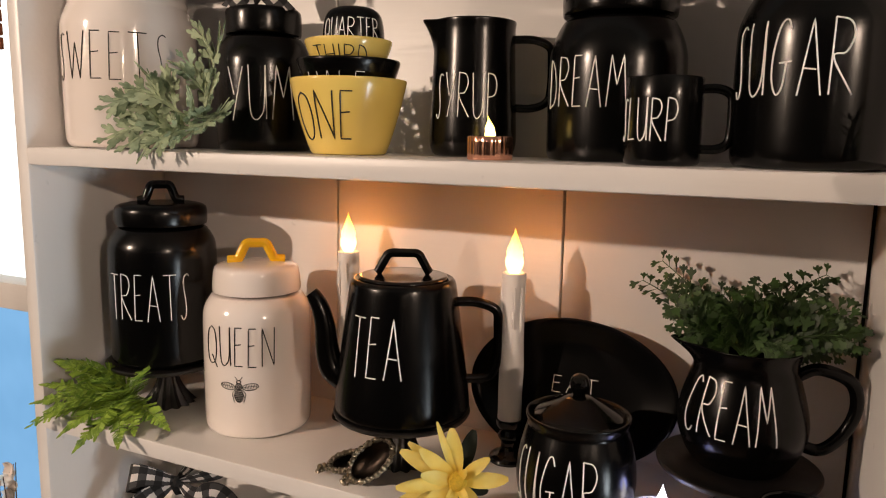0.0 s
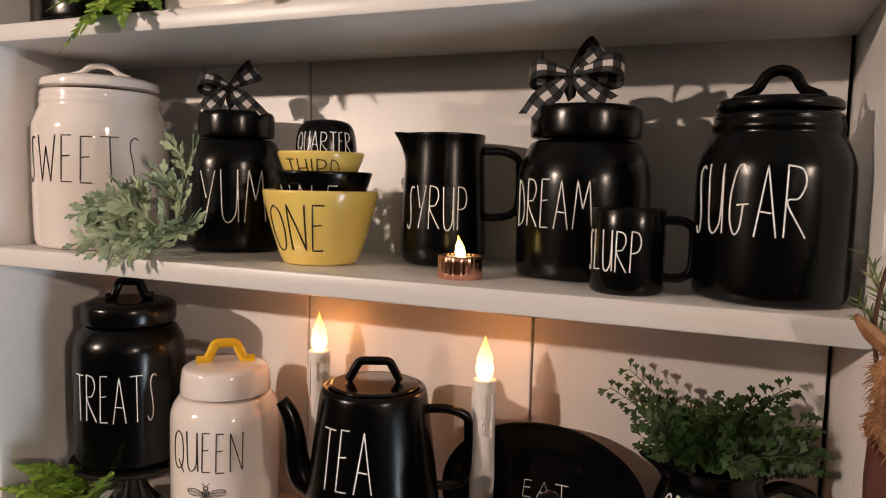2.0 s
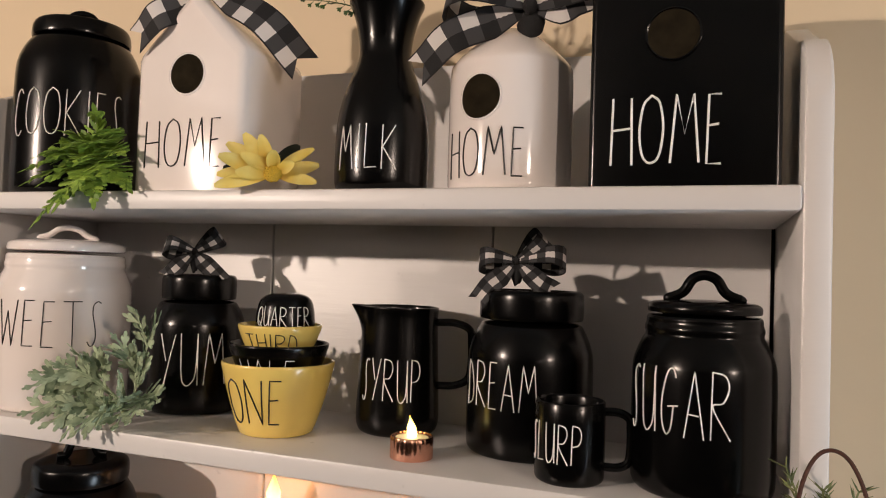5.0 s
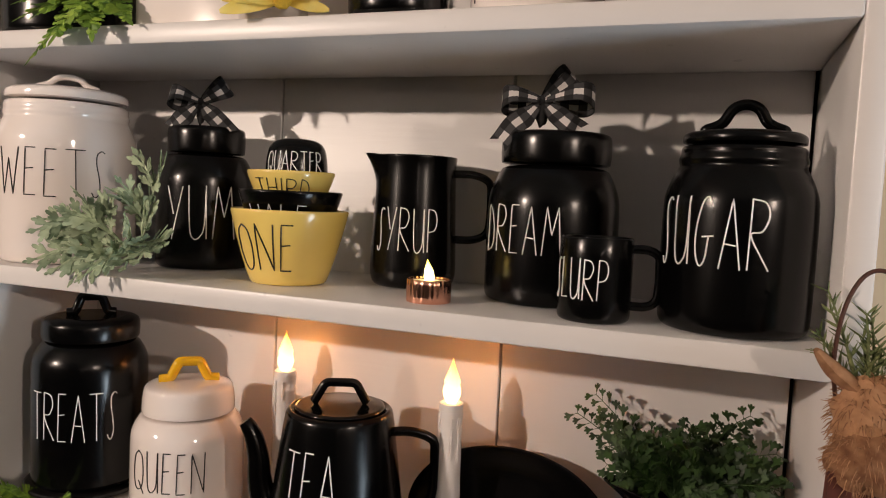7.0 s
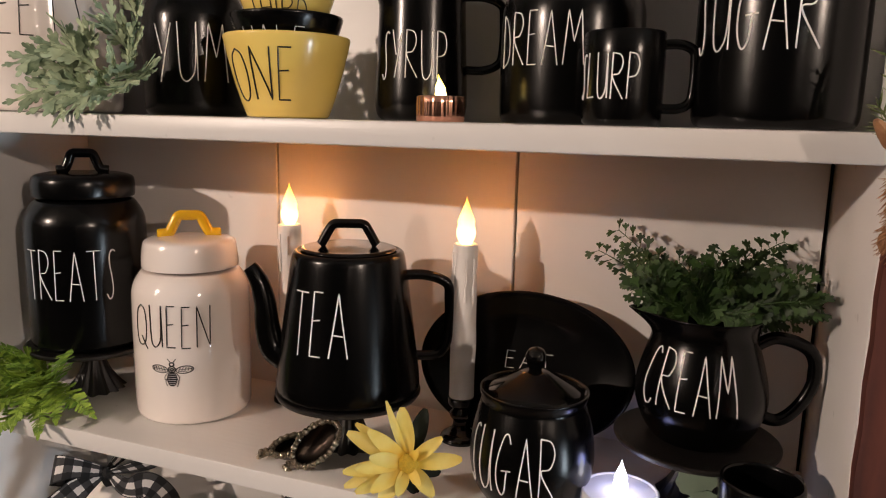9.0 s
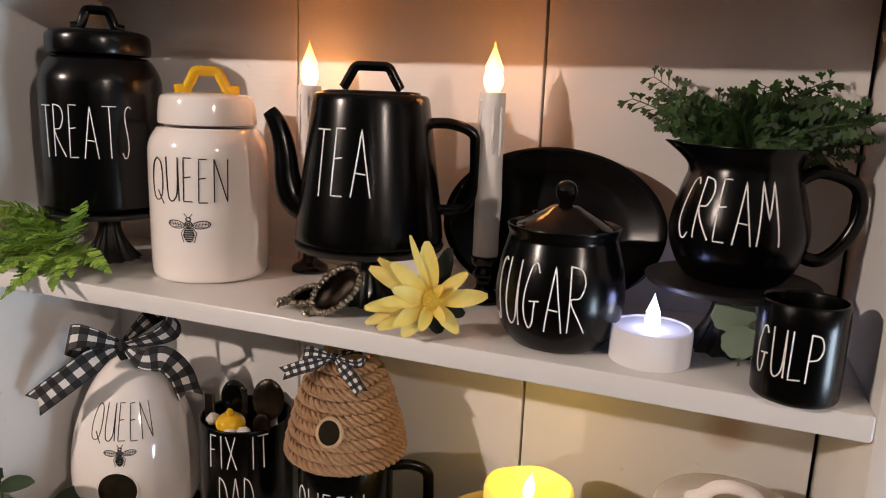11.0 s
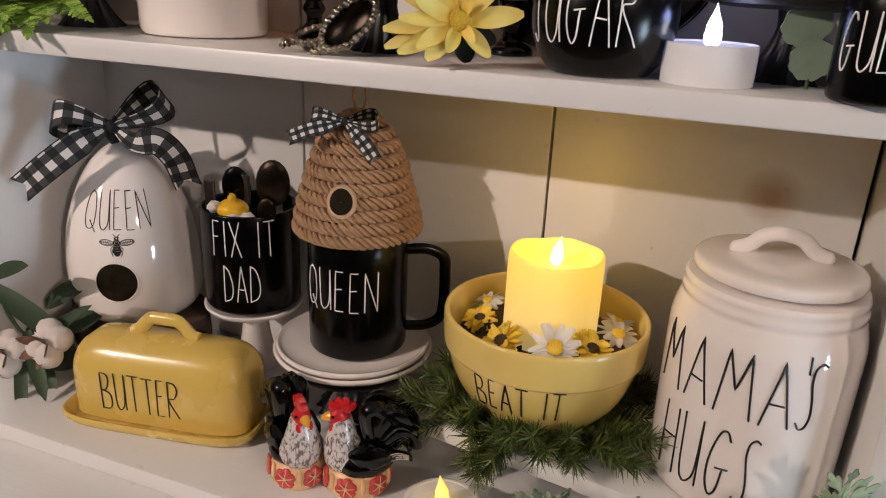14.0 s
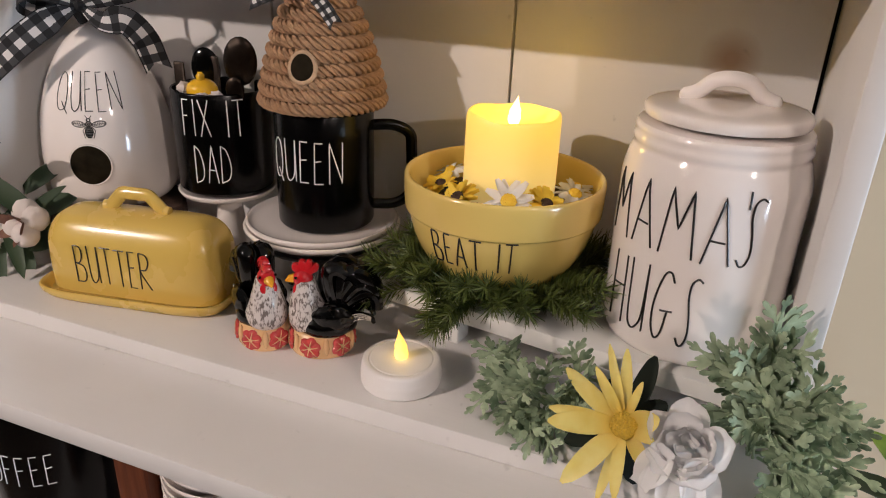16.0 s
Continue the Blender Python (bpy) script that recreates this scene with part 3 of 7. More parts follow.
def bee_round(parent, profile, az, z, size, r_add=0.0002, squash=1.0):
    """A small line-drawn bee on a turned body."""
    g = Geo()

    def put(points, pen):
        pts = []
        for x, y in fine(points, 0.1):
            r = radius_at(profile, z + y * size) + r_add
            a = radians(az) + x * size / r
            pts.append((r * math.cos(a), r * math.sin(a) * squash, z + y * size))
        g.tube(pts, pen, 5)

    ring = lambda cx, cy, rx, ry, tilt=0.0: [(cx + rx * math.cos(t) * math.cos(tilt) - ry * math.sin(t) * math.sin(tilt), cy + rx * math.cos(t) * math.sin(tilt) + ry * math.sin(t) * math.cos(tilt)) for t in (2 * math.pi * k / 14 for k in range(15))]
    for k in range(7):
        w = 0.19 * math.sin(math.pi * (k + 1.2) / 8.4)
        put([(-w, -0.54 + 0.085 * k), (w, -0.54 + 0.085 * k)], 0.0009)
    put(ring(0, -0.27, 0.19, 0.30), 0.0004)
    put(ring(0, 0.12, 0.14, 0.13), 0.0007)
    put(ring(0, 0.12, 0.06, 0.05), 0.0008)
    put(ring(0, 0.33, 0.09, 0.07), 0.0007)
    for s in (-1, 1):
        put(ring(s * 0.50, 0.12, 0.34, 0.15, s * 0.12), 0.0005)
        for k in range(5):
            put([(s * (0.26 + 0.12 * k), 0.03 + 0.012 * k), (s * (0.34 + 0.11 * k), 0.21 + 0.008 * k)], 0.00035)
        put([(s * 0.18, 0.1), (s * 0.8, 0.16)], 0.0003)
        put([(s * 0.25, 0.05), (s * 0.6, 0.02)], 0.0003)
        put([(s * 0.04, 0.4), (s * 0.16, 0.55)], 0.0004)
        put([(s * 0.15, 0.0), (s * 0.30, -0.2), (s * 0.28, -0.34)], 0.0004)
        put([(s * 0.16, -0.15), (s * 0.26, -0.4), (s * 0.2, -0.58)], 0.0004)
    return part("bee_drawing", g, LETTER_BLACK, parent, "black line drawing of a bee")


def arch_handle(parent, width, height, z, az, material, thick=0.006, feet=0.012, label="arched strap handle", square=0.0):
    """A strap over a lid, across the bearing az; square over 0 gives it flat corners."""
    ax = Vector((math.cos(radians(az)), math.sin(radians(az)), 0))
    w, h = width / 2, height
    if square:
        ways = [(-w - feet, 0.0), (-w, 0.001), (-w * square, h), (w * square, h), (w, 0.001), (w + feet, 0.0)]
    else:
        ways = [(-w - feet, -0.001), (-w - 0.4 * feet, 0.07 * h), (-0.88 * w, 0.30 * h), (-0.52 * w, 0.82 * h), (0, h), (0.52 * w, 0.82 * h), (0.88 * w, 0.30 * h), (w + 0.4 * feet, 0.07 * h), (w + feet, -0.001)]
    pts = [ax * x + Vector((0, 0, z + thick * 0.35 + y)) for x, y in ways]
    pts = spline(pts, 5) if not square else smooth_line(pts, 2)
    m = len(pts) - 1
    ends = {0: 0.35, 1: 0.72, 2: 0.92}
    part("handle", Geo().tube(pts, [thick / 2 * ends.get(min(i, m - i), 1.0) for i in range(m + 1)], 10, 0.8, up=ax.cross(Vector((0, 0, 1)))), material, parent, label)


def smooth_line(points, times=2):
    p = []
    for a, b in zip(points, points[1:]):
        a, b = Vector(a), Vector(b)
        p += [a, a * 0.66 + b * 0.34, a * 0.34 + b * 0.66]
    p.append(Vector(points[-1]))
    for _ in range(times):
        q = [p[0]]
        for a, b in zip(p, p[1:]):
            q += [a * 0.75 + b * 0.25, a * 0.25 + b * 0.75]
        p = q + [p[-1]]
    return p


def side_handle(parent, r0, out, zb, zt, az, material, thick=0.008, flat=0.75, r_low=None, label="looped handle", curve="D", r_top=None):
    """A mug's or pot's handle, from its body out and back."""
    d = Vector((math.cos(radians(az)), math.sin(radians(az)), 0))
    rl, rt = (r_low if r_low is not None else r0), (r_top if r_top is not None else r0)
    h = zt - zb
    if curve == "D":
        ways = [(rt - 0.004, zt), (rt + 0.5 * out, zt), (r0 + 0.93 * out, zt - 0.10 * h), (r0 + out, zt - 0.30 * h), (r0 + out, zb + 0.32 * h), (r0 + 0.90 * out, zb + 0.10 * h), (rl + 0.5 * out, zb), (rl - 0.004, zb)]
    else:
        ways = [(rt - 0.004, zt - 0.12 * h), (rt + 0.35 * out, zt), (r0 + 0.85 * out, zt - 0.12 * h), (r0 + out, zt - 0.42 * h), (r0 + 0.8 * out, zb + 0.25 * h), (rl + 0.35 * out, zb + 0.02 * h), (rl - 0.004, zb + 0.06 * h)]
    pts = spline([d * x + Vector((0, 0, z)) for x, z in ways], 6)
    return part("handle", Geo().tube(pts, thick / 2, 10, flat, up=(d.y, -d.x, 0)), material, parent, label)


def bow(place, az, size, label, loops, tails, square=0.0115, width=0.62, material=None, drop=0.2, name="ribbon_bow"):
    """A tied bow facing the bearing az: loops (side, reach, rise, lean), a knot, and tails through (x, z, fore) points; lengths in units of size."""
    mat = material or PLAID
    b = thing(name, place, label, "ribbon bow")
    n = Vector((math.cos(radians(az)), math.sin(radians(az)), 0))
    x = Vector((-n.y, n.x, 0))
    z = Vector((0, 0, 1))
    w = width * size
    for s, reach, rise, lean in loops:
        d = (x * s * math.cos(rise) + z * math.sin(rise)).normalized()
        e = (d.cross(n) * (-s) + n * lean).normalized()
        depth = d.cross(e).normalized() * (0.46 * size * reach)
        depth = depth if depth.dot(n) > 0 else -depth
        left, right = [], []
        for k in range(29):
            t = -math.pi + 2 * math.pi * k / 28
            q = (1 + math.cos(t)) / 2
            mid = d * (size * reach * q**0.85) + depth * (math.sin(t) * (0.25 + 0.75 * q)) + n * 0.06 * size
            f = w / 2 * (0.16 + 0.84 * q**0.55)
            left.append(mid - e * f * (1 + 0.08 * math.sin(3 * t)))
            right.append(mid + e * f)
        part("loop", Geo().strip(left, right, size=square), mat, b, smooth=60)
    for points in tails:
        ways = spline([n * 0.05 * size] + [x * (px * size) + z * (pz * size) + n * (pf * size) for px, pz, pf in points], 7)
        left, right = [], []
        m = len(ways) - 1
        for i, p in enumerate(ways):
            t = i / m
            d = (ways[min(i + 1, m)] - ways[max(i - 1, 0)]).normalized()
            e = d.cross(n + z * 0.25 + x * (0.25 * math.sin(4 * t))).normalized()
            f = w / 2 * min(0.9, 0.18 + 1.9 * t)
            left.append(p - e * f)
            right.append(p + e * f)
        part("tail", Geo().strip(left, right, size=square, notch=0.34 * w), mat, b, smooth=60)
    g = Geo().blob(n * 0.10 * size, (0.085 * size, 0.10 * size, 0.12 * size), 14, 10, bump=0.25)
    if drop > 0.25:
        g.blob(z * (-drop * size / 2), (0.16 * size, 0.12 * size, drop * size / 2), 14, 10, bump=0.2, seed=3)
    part("knot", g, GLOSSBLACK_CLOTH, b)
    return b


GLOSSBLACK_CLOTH = glaze("black_cloth", (0.010, 0.010, 0.011), 0.8, 0, 0.3, 200, 0.4)

# ---- the room and the shelves ----
Z1, Z2, Z3, Z4 = 0.896, 1.304, 1.636, 1.890
FRONT, LEFT, RIGHT = -0.21, -0.598, 0.302


def structure(name, geo, material, label="", parent=None, smooth=30):
    return tagged(part(name, geo, material, parent, label, smooth), label, "", "", "structure")


structure("floor", Geo().box((-4.6, -6.5, -0.05), (2.8, 0.06, 0.0), 0.001), FLOOR, "unseen brown wooden floor")
structure("ceiling", Geo().box((-4.6, -6.5, 2.45), (2.8, 0.06, 2.5), 0.001), CEILING, "unseen warm grey ceiling")
structure("wall_west", Geo().box((-4.7, -6.5, 0), (-4.6, 0.06, 2.5), 0.001), UNSEEN_WALL, "unseen closing wall, kept dark to cut bounced light")
east = Geo()
for lo, hi in (((2.7, -6.5, 0), (2.8, -1.15, 2.5)), ((2.7, -0.35, 0), (2.8, 0.034, 2.5)), ((2.7, -1.15, 0), (2.8, -0.35, 0.33)), ((2.7, -1.15, 1.03), (2.8, -0.35, 2.5))):
    east.box(lo, hi, 0.001)
structure("wall_east", east, UNSEEN_WALL, "unseen dark wall, opened for the added fill light")
# this window is unseen, made up round the fill lamp
low = thing("fill_window", (0, 0, 0), "unseen low window added to hold the fill light", "window", kind="structure")
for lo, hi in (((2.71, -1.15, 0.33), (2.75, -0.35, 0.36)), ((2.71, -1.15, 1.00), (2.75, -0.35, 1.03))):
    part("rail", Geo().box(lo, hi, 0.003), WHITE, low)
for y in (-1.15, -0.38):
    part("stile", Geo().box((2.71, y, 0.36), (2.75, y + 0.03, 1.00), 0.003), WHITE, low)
structure("wall_south", Geo().box((-4.6, -6.6, 0), (2.8, -6.5, 2.5), 0.001), UNSEEN_WALL, "unseen closing wall, kept dark to cut bounced light")
WX0, WX1, WZ0, WZ1 = -1.95, -0.93, 0.78, 1.93
wall = Geo()
wall.box((WX1, 0.035, 0), (2.8, 0.14, 2.5), 0.001)
wall.box((-4.6, 0.035, 0), (WX0, 0.14, 2.5), 0.001)
wall.box((WX0, 0.035, 0), (WX1, 0.14, WZ0), 0.001)
wall.box((WX0, 0.035, WZ1), (WX1, 0.14, 2.5), 0.001)
structure("wall_north", wall, CREAM_WALL, "cream painted wall behind the shelves")

win = thing("window_1", (0, 0, 0), "white sash window with daylight outside", "window", kind="structure")
part("sill", Geo().box((WX0 - 0.04, -0.02, WZ0 - 0.03), (WX1 + 0.02, 0.13, WZ0), 0.004), WHITE, win)
for x0, x1 in ((WX0, WX0 + 0.045), (WX1 - 0.03, WX1)):
    part("stile", Geo().box((x0, 0.05, WZ0), (x1, 0.10, WZ1), 0.003), WHITE, win)
for z0, z1 in ((WZ0, WZ0 + 0.05), (1.33, 1.38), (WZ1 - 0.045, WZ1)):
    part("rail", Geo().box((WX0 + 0.045, 0.05, z0), (WX1 - 0.03, 0.10, z1), 0.003), WHITE, win)
shade = thing("window_shade", (0, 0, 0), "brown woven wooden window shade", "blind")
for k in range(9):
    part("slat", Geo().box((WX0 - 0.02, 0.005, 1.785 + 0.022 * k), (WX1 - 0.02, 0.011, 1.805 + 0.022 * k), 0.002), OAK, shade)


def outdoors(name, colour, strength):
    m, nt, b = shader(name)
    b.inputs["Base Color"].default_value = (0, 0, 0, 1)
    tc = nt.nodes.new("ShaderNodeTexCoord")
    n = nt.nodes.new("ShaderNodeTexNoise")
    n.inputs["Scale"].default_value = 2.2
    link(nt, tc.outputs["Object"], n.inputs["Vector"])
    mix = nt.nodes.new("ShaderNodeMix")
    mix.data_type = "RGBA"
    mix.inputs["A"].default_value = (*colour, 1)
    mix.inputs["B"].default_value = (*[min(1, 1.25 * c + 0.05) for c in colour], 1)
    link(nt, n.outputs["Fac"], mix.inputs["Factor"])
    link(nt, mix.outputs["Result"], b.inputs["Emission Color"])
    b.inputs["Emission Strength"].default_value = strength
    return m


structure("backdrop", Geo().box((-7, 2.6, 0.48), (-0.2, 2.62, 4.6), 0.001), outdoors("bright_sky", (0.75, 0.93, 1.0), 2.2), "bright overcast sky outside the window")
structure("backdrop", Geo().box((-7, 2.5, -3.0), (-0.2, 2.59, 0.5), 0.001), outdoors("blue_ground", (0.16, 0.42, 0.78), 1.0), "blue snowy ground outside the window")

# unseen glowing sheet added behind the east opening
structure("backdrop", Geo().box((3.9, -4.0, -0.5), (3.92, 1.5, 3.0), 0.001), outdoors("unseen_glow_sheet", (0.45, 0.62, 0.85), 0.8), "unseen glowing sheet behind the added window")

# back boards with dark gaps between them
for k, (x0, x1) in enumerate(((LEFT - 0.002, -0.3005), (-0.2975, -0.0015), (0.0015, 0.2975))):
    structure("back_panel", Geo().box((x0, 0.0, 0.868), (x1, 0.016, 2.065), 0.0012), WHITE_KNOT if k == 2 else WHITE, "white painted back board")
# near-black sheet that puts shade into the gaps between boards
structure("gap_backing", Geo().box((LEFT, 0.017, 0.87), (RIGHT + 0.018, 0.024, 2.06), 0.0005), GAP_SHADE, "near-black sheet put in for the shade of the gaps")


def upright(name, x0, x1, label):
    """A side board whose top front corner is rounded off."""
    outline = [(0.016, 0.868), (FRONT + 0.004, 0.868), (FRONT, 0.872), (FRONT, 1.955)]
    for k in range(1, 9):
        a = math.pi / 2 * k / 8
        outline.append((FRONT + 0.055 * (1 - math.cos(a)), 1.955 + 0.06 * math.sin(a)))
    outline += [(-0.12, 2.03), (-0.05, 2.06), (0.016, 2.07)]
    rows = []
    mid = Vector((-0.1, 1.45))
    for x, i in ((x0, 0.0025), (x0 + 0.001, 0.0008), (x0 + 0.0025, 0), (x1 - 0.0025, 0), (x1 - 0.001, 0.0008), (x1, 0.0025)):
        rows.append([(x, y + i * (1 if y < mid.x else -1), z + i * (1 if z < mid.y else -1)) for y, z in outline])
    structure(name, Geo().grid(rows, closed_u=True, caps=True), WHITE, label)


upright("side_panel_west", LEFT - 0.021, LEFT, "white painted side board of the shelves")
upright("side_panel_east", RIGHT, RIGHT + 0.021, "white painted side board of the shelves")
for name, z, t in (("shelf_1", Z4, 0.020), ("shelf_2", Z3, 0.0215), ("shelf_3", Z2, 0.021)):
    structure(name, Geo().box((LEFT, FRONT - 0.001, z - t), (RIGHT, -0.0005, z), 0.0025), WHITE, "white painted shelf board with worn front edge")
structure("shelf_4", Geo().box((LEFT - 0.03, -0.283, Z1 - 0.021), (0.361, -0.0005, Z1), 0.003), WHITE, "white painted bottom shelf board")
structure("counter", Geo().box((-0.75, -0.392, 0.850), (0.366, 0.015, Z1 - 0.0215), 0.005), WHITE, "white painted sideboard top")
structure("sideboard_back", Geo().box((-0.75, 0.0, 0.06), (0.366, 0.015, 0.849), 0.002), WHITE, "white sideboard back")
structure("sideboard_side", Geo().box((-0.75, -0.34, 0.0), (-0.728, -0.001, 0.849), 0.002), WHITE, "white sideboard end")
structure("sideboard_side", Geo().box((0.344, -0.34, 0.0), (0.366, -0.001, 0.849), 0.002), WHITE, "white sideboard end")
structure("sideboard_shelf", Geo().box((-0.728, -0.34, 0.50), (0.344, -0.001, 0.52), 0.002), WHITE, "white lower shelf of the sideboard")

# ---- canisters ----
TAU = 360


def canister(name, place, body, lid, body_mat, label, category="canister", lid_label="", lid_mat=None, seg=56):
    ob = thing(name, place, label, category)
    part("body", Geo().lathe(body, seg), body_mat, ob)
    if lid:
        part("lid", Geo().lathe(lid, seg), lid_mat or body_mat, ob, lid_label)
    return ob


b = [(0, 0), (0.066, 0), (0.0735, 0.003), (0.0765, 0.012), (0.0765, 0.136), (0.0755, 0.147), (0.0690, 0.163), (0.0668, 0.167), (0.0682, 0.172), (0.0665, 0.177), (0.0672, 0.182), (0.064, 0.186), (0, 0.187)]
o = canister("canister", (-0.515, -0.126, Z3), smoothed(b), smoothed([(0.0, 0.1875), (0.0655, 0.1875), (0.0665, 0.192), (0.0655, 0.199), (0.050, 0.203), (0, 0.2045)]), IVORY, "glossy ivory ceramic canister with an arched lid handle")
arch_handle(o, 0.046, 0.0125, 0.203, 40, IVORY, 0.007, 0.012)
word_round(o, "SWEETS", b, -118, -12, 0.078, 0.130, LETTER_BLACK, 0.0007)

b = [(0, 0), (0.050, 0), (0.0550, 0.003), (0.0565, 0.010), (0.0565, 0.100), (0.0545, 0.113), (0.048, 0.127), (0.0425, 0.134), (0, 0.134)]
o = canister("canister", (-0.3585, -0.068, Z3), smoothed(b), smoothed([(0, 0.1345), (0.0430, 0.1345), (0.0446, 0.138), (0.0446, 0.160), (0.0430, 0.1645), (0.0395, 0.1662), (0.0375, 0.1645), (0, 0.1645)]), BLACK, "matte black ceramic canister tied with a plaid bow")
word_round(o, "YUM", b, -97, -17, 0.036, 0.096, LETTER_WHITE, 0.0009)

b = [(0, 0), (0.058, 0), (0.0625, 0.003), (0.0640, 0.012), (0.0640, 0.090), (0.0620, 0.106), (0.0555, 0.122), (0.049, 0.132), (0, 0.132)]
o = canister("canister", (0.067, -0.080, Z3), smoothed(b), smoothed([(0, 0.1325), (0.0515, 0.1325), (0.0532, 0.136), (0.0532, 0.157), (0.0515, 0.162), (0.046, 0.164), (0.044, 0.161), (0, 0.161)]), BLACK, "matte black ceramic canister tied with a plaid bow")
word_round(o, "DREAM", b, -146, -70, 0.049, 0.093, LETTER_WHITE, 0.0008)

b = [(0, 0), (0.053, 0), (0.0578, 0.004), (0.0592, 0.012), (0.0595, 0.101), (0.0575, 0.113), (0.0510, 0.128), (0.0480, 0.1325), (0.0497, 0.1375), (0.0476, 0.1425), (0.0480, 0.1465), (0.045, 0.1495), (0, 0.1495)]
o = canister("canister", (0.2340, -0.1435, Z3), smoothed(b), smoothed([(0, 0.150), (0.0462, 0.150), (0.0474, 0.1535), (0.0467, 0.158), (0.040, 0.161), (0, 0.1625)]), BLACK, "large matte black ceramic canister with an arched lid handle")
arch_handle(o, 0.038, 0.0205, 0.1600, 0, BLACK, 0.0088, 0.015)
word_round(o, "SUGAR", b, -158, -69, 0.054, 0.107, LETTER_WHITE, 0.0009)

b = [(0, 0), (0.058, 0), (0.0645, 0.003), (0.0658, 0.012), (0.0662, 0.140), (0.0645, 0.154), (0.0575, 0.167), (0.0530, 0.172), (0.050, 0.174), (0, 0.174)]
o = canister("canister", (-0.494, -0.108, 1.3655), smoothed(b), smoothed([(0, 0.1745), (0.0540, 0.1745), (0.0556, 0.179), (0.0556, 0.194), (0.0530, 0.200), (0.040, 0.203), (0.036, 0.2025), (0, 0.2025)]), BLACK, "matte black ceramic canister with a squared lid handle on a stand")
arch_handle(o, 0.036, 0.0195, 0.2020, 45, BLACK, 0.0105, 0.010, square=0.62)
word_round(o, "TREATS", b, -108, -18, 0.064, 0.120, LETTER_WHITE, 0.0008)

b = [(0, 0), (0.058, 0), (0.0622, 0.003), (0.0636, 0.012), (0.0641, 0.134), (0.0622, 0.149), (0.0545, 0.162), (0.051, 0.164), (0, 0.164)]
o = canister("canister", (-0.3475, -0.1035, Z2), smoothed(b), smoothed([(0, 0.1648), (0.0515, 0.1648), (0.0525, 0.171), (0.0505, 0.192), (0.0475, 0.198), (0.030, 0.2005), (0, 0.201)]), IVORY, "ivory ceramic canister with a bee and a yellow handle")
arch_handle(o, 0.042, 0.0205, 0.1985, 39, SUN_YELLOW, 0.0115, 0.013, "bright yellow squared handle", 0.55)
word_round(o, "QUEEN", b, -111, -34, 0.089, 0.134, LETTER_BLACK, 0.0007)
bee_round(o, b, -71, 0.062, 0.027)

b = [(0, 0), (0.066, 0), (0.0730, 0.004), (0.0756, 0.014), (0.0765, 0.146), (0.0750, 0.158), (0.0714, 0.171), (0.0694, 0.175), (0.0714, 0.180), (0.0694, 0.185), (0.0704, 0.190), (0.067, 0.195), (0, 0.196)]
o = canister("canister", (0.2225, -0.133, 0.9603), smoothed(b), smoothed([(0, 0.1975), (0.0640, 0.1975), (0.0658, 0.2005), (0.0655, 0.2055), (0.0625, 0.2085), (0.050, 0.2105), (0.02, 0.2120), (0, 0.2125)]), IVORY, "large glossy ivory canister with an arched lid handle")
arch_handle(o, 0.054, 0.0165, 0.2085, 3, IVORY, 0.0125, 0.012)
word_round(o, "MAMA'S", b, -161, -57, 0.100, 0.155, LETTER_BLACK, 0.0009)
word_round(o, "HUGS", b, -148, -84, 0.024, 0.086, LETTER_BLACK, 0.0009)

b = [(0, 0), (0.064, 0), (0.0710, 0.004), (0.0725, 0.014), (0.0715, 0.150), (0.0680, 0.170), (0.0580, 0.190), (0.052, 0.193), (0, 0.193)]
o = canister("canister", (-0.506, -0.128, Z4), smoothed(b), smoothed([(0, 0.1935), (0.0550, 0.1935), (0.0565, 0.198), (0.0550, 0.212), (0.050, 0.217), (0, 0.218)]), BLACK, "matte black ceramic canister beside a fern")
arch_handle(o, 0.036, 0.013, 0.217, 42, BLACK, 0.009, 0.008)
word_round(o, "COOKIES", b, -109, -4, 0.068, 0.122, LETTER_WHITE, 0.0009)

b = [(0, 0), (0.066, 0), (0.0735, 0.004), (0.0750, 0.014), (0.0750, 0.20), (0.0680, 0.225), (0, 0.23)]
o = canister("canister", (-0.545, -0.215, 0.52), smoothed(b), smoothed([(0, 0.2305), (0.060, 0.2305), (0.062, 0.250), (0, 0.258)]), BLACK, "matte black ceramic canister under the counter")
word_round(o, "COFFEE", b, -120, -38, 0.103, 0.148, LETTER_WHITE, 0.0009)

# ---- nested measuring cups ----
def cup_profile(rb, rt, h, t=0.0035):
    return [(0, 0), (rb * 0.9, 0), (rb, 0.003), (rb + (rt - rb) * 0.62, h * 0.55), (rt, h - 0.003), (rt, h), (rt - t * 0.6, h + 0.0006), (rt - t, h - 0.002), (rb + (rt - rb) * 0.6 - t, h * 0.5), (rb - t, 0.007), (0, 0.005)]


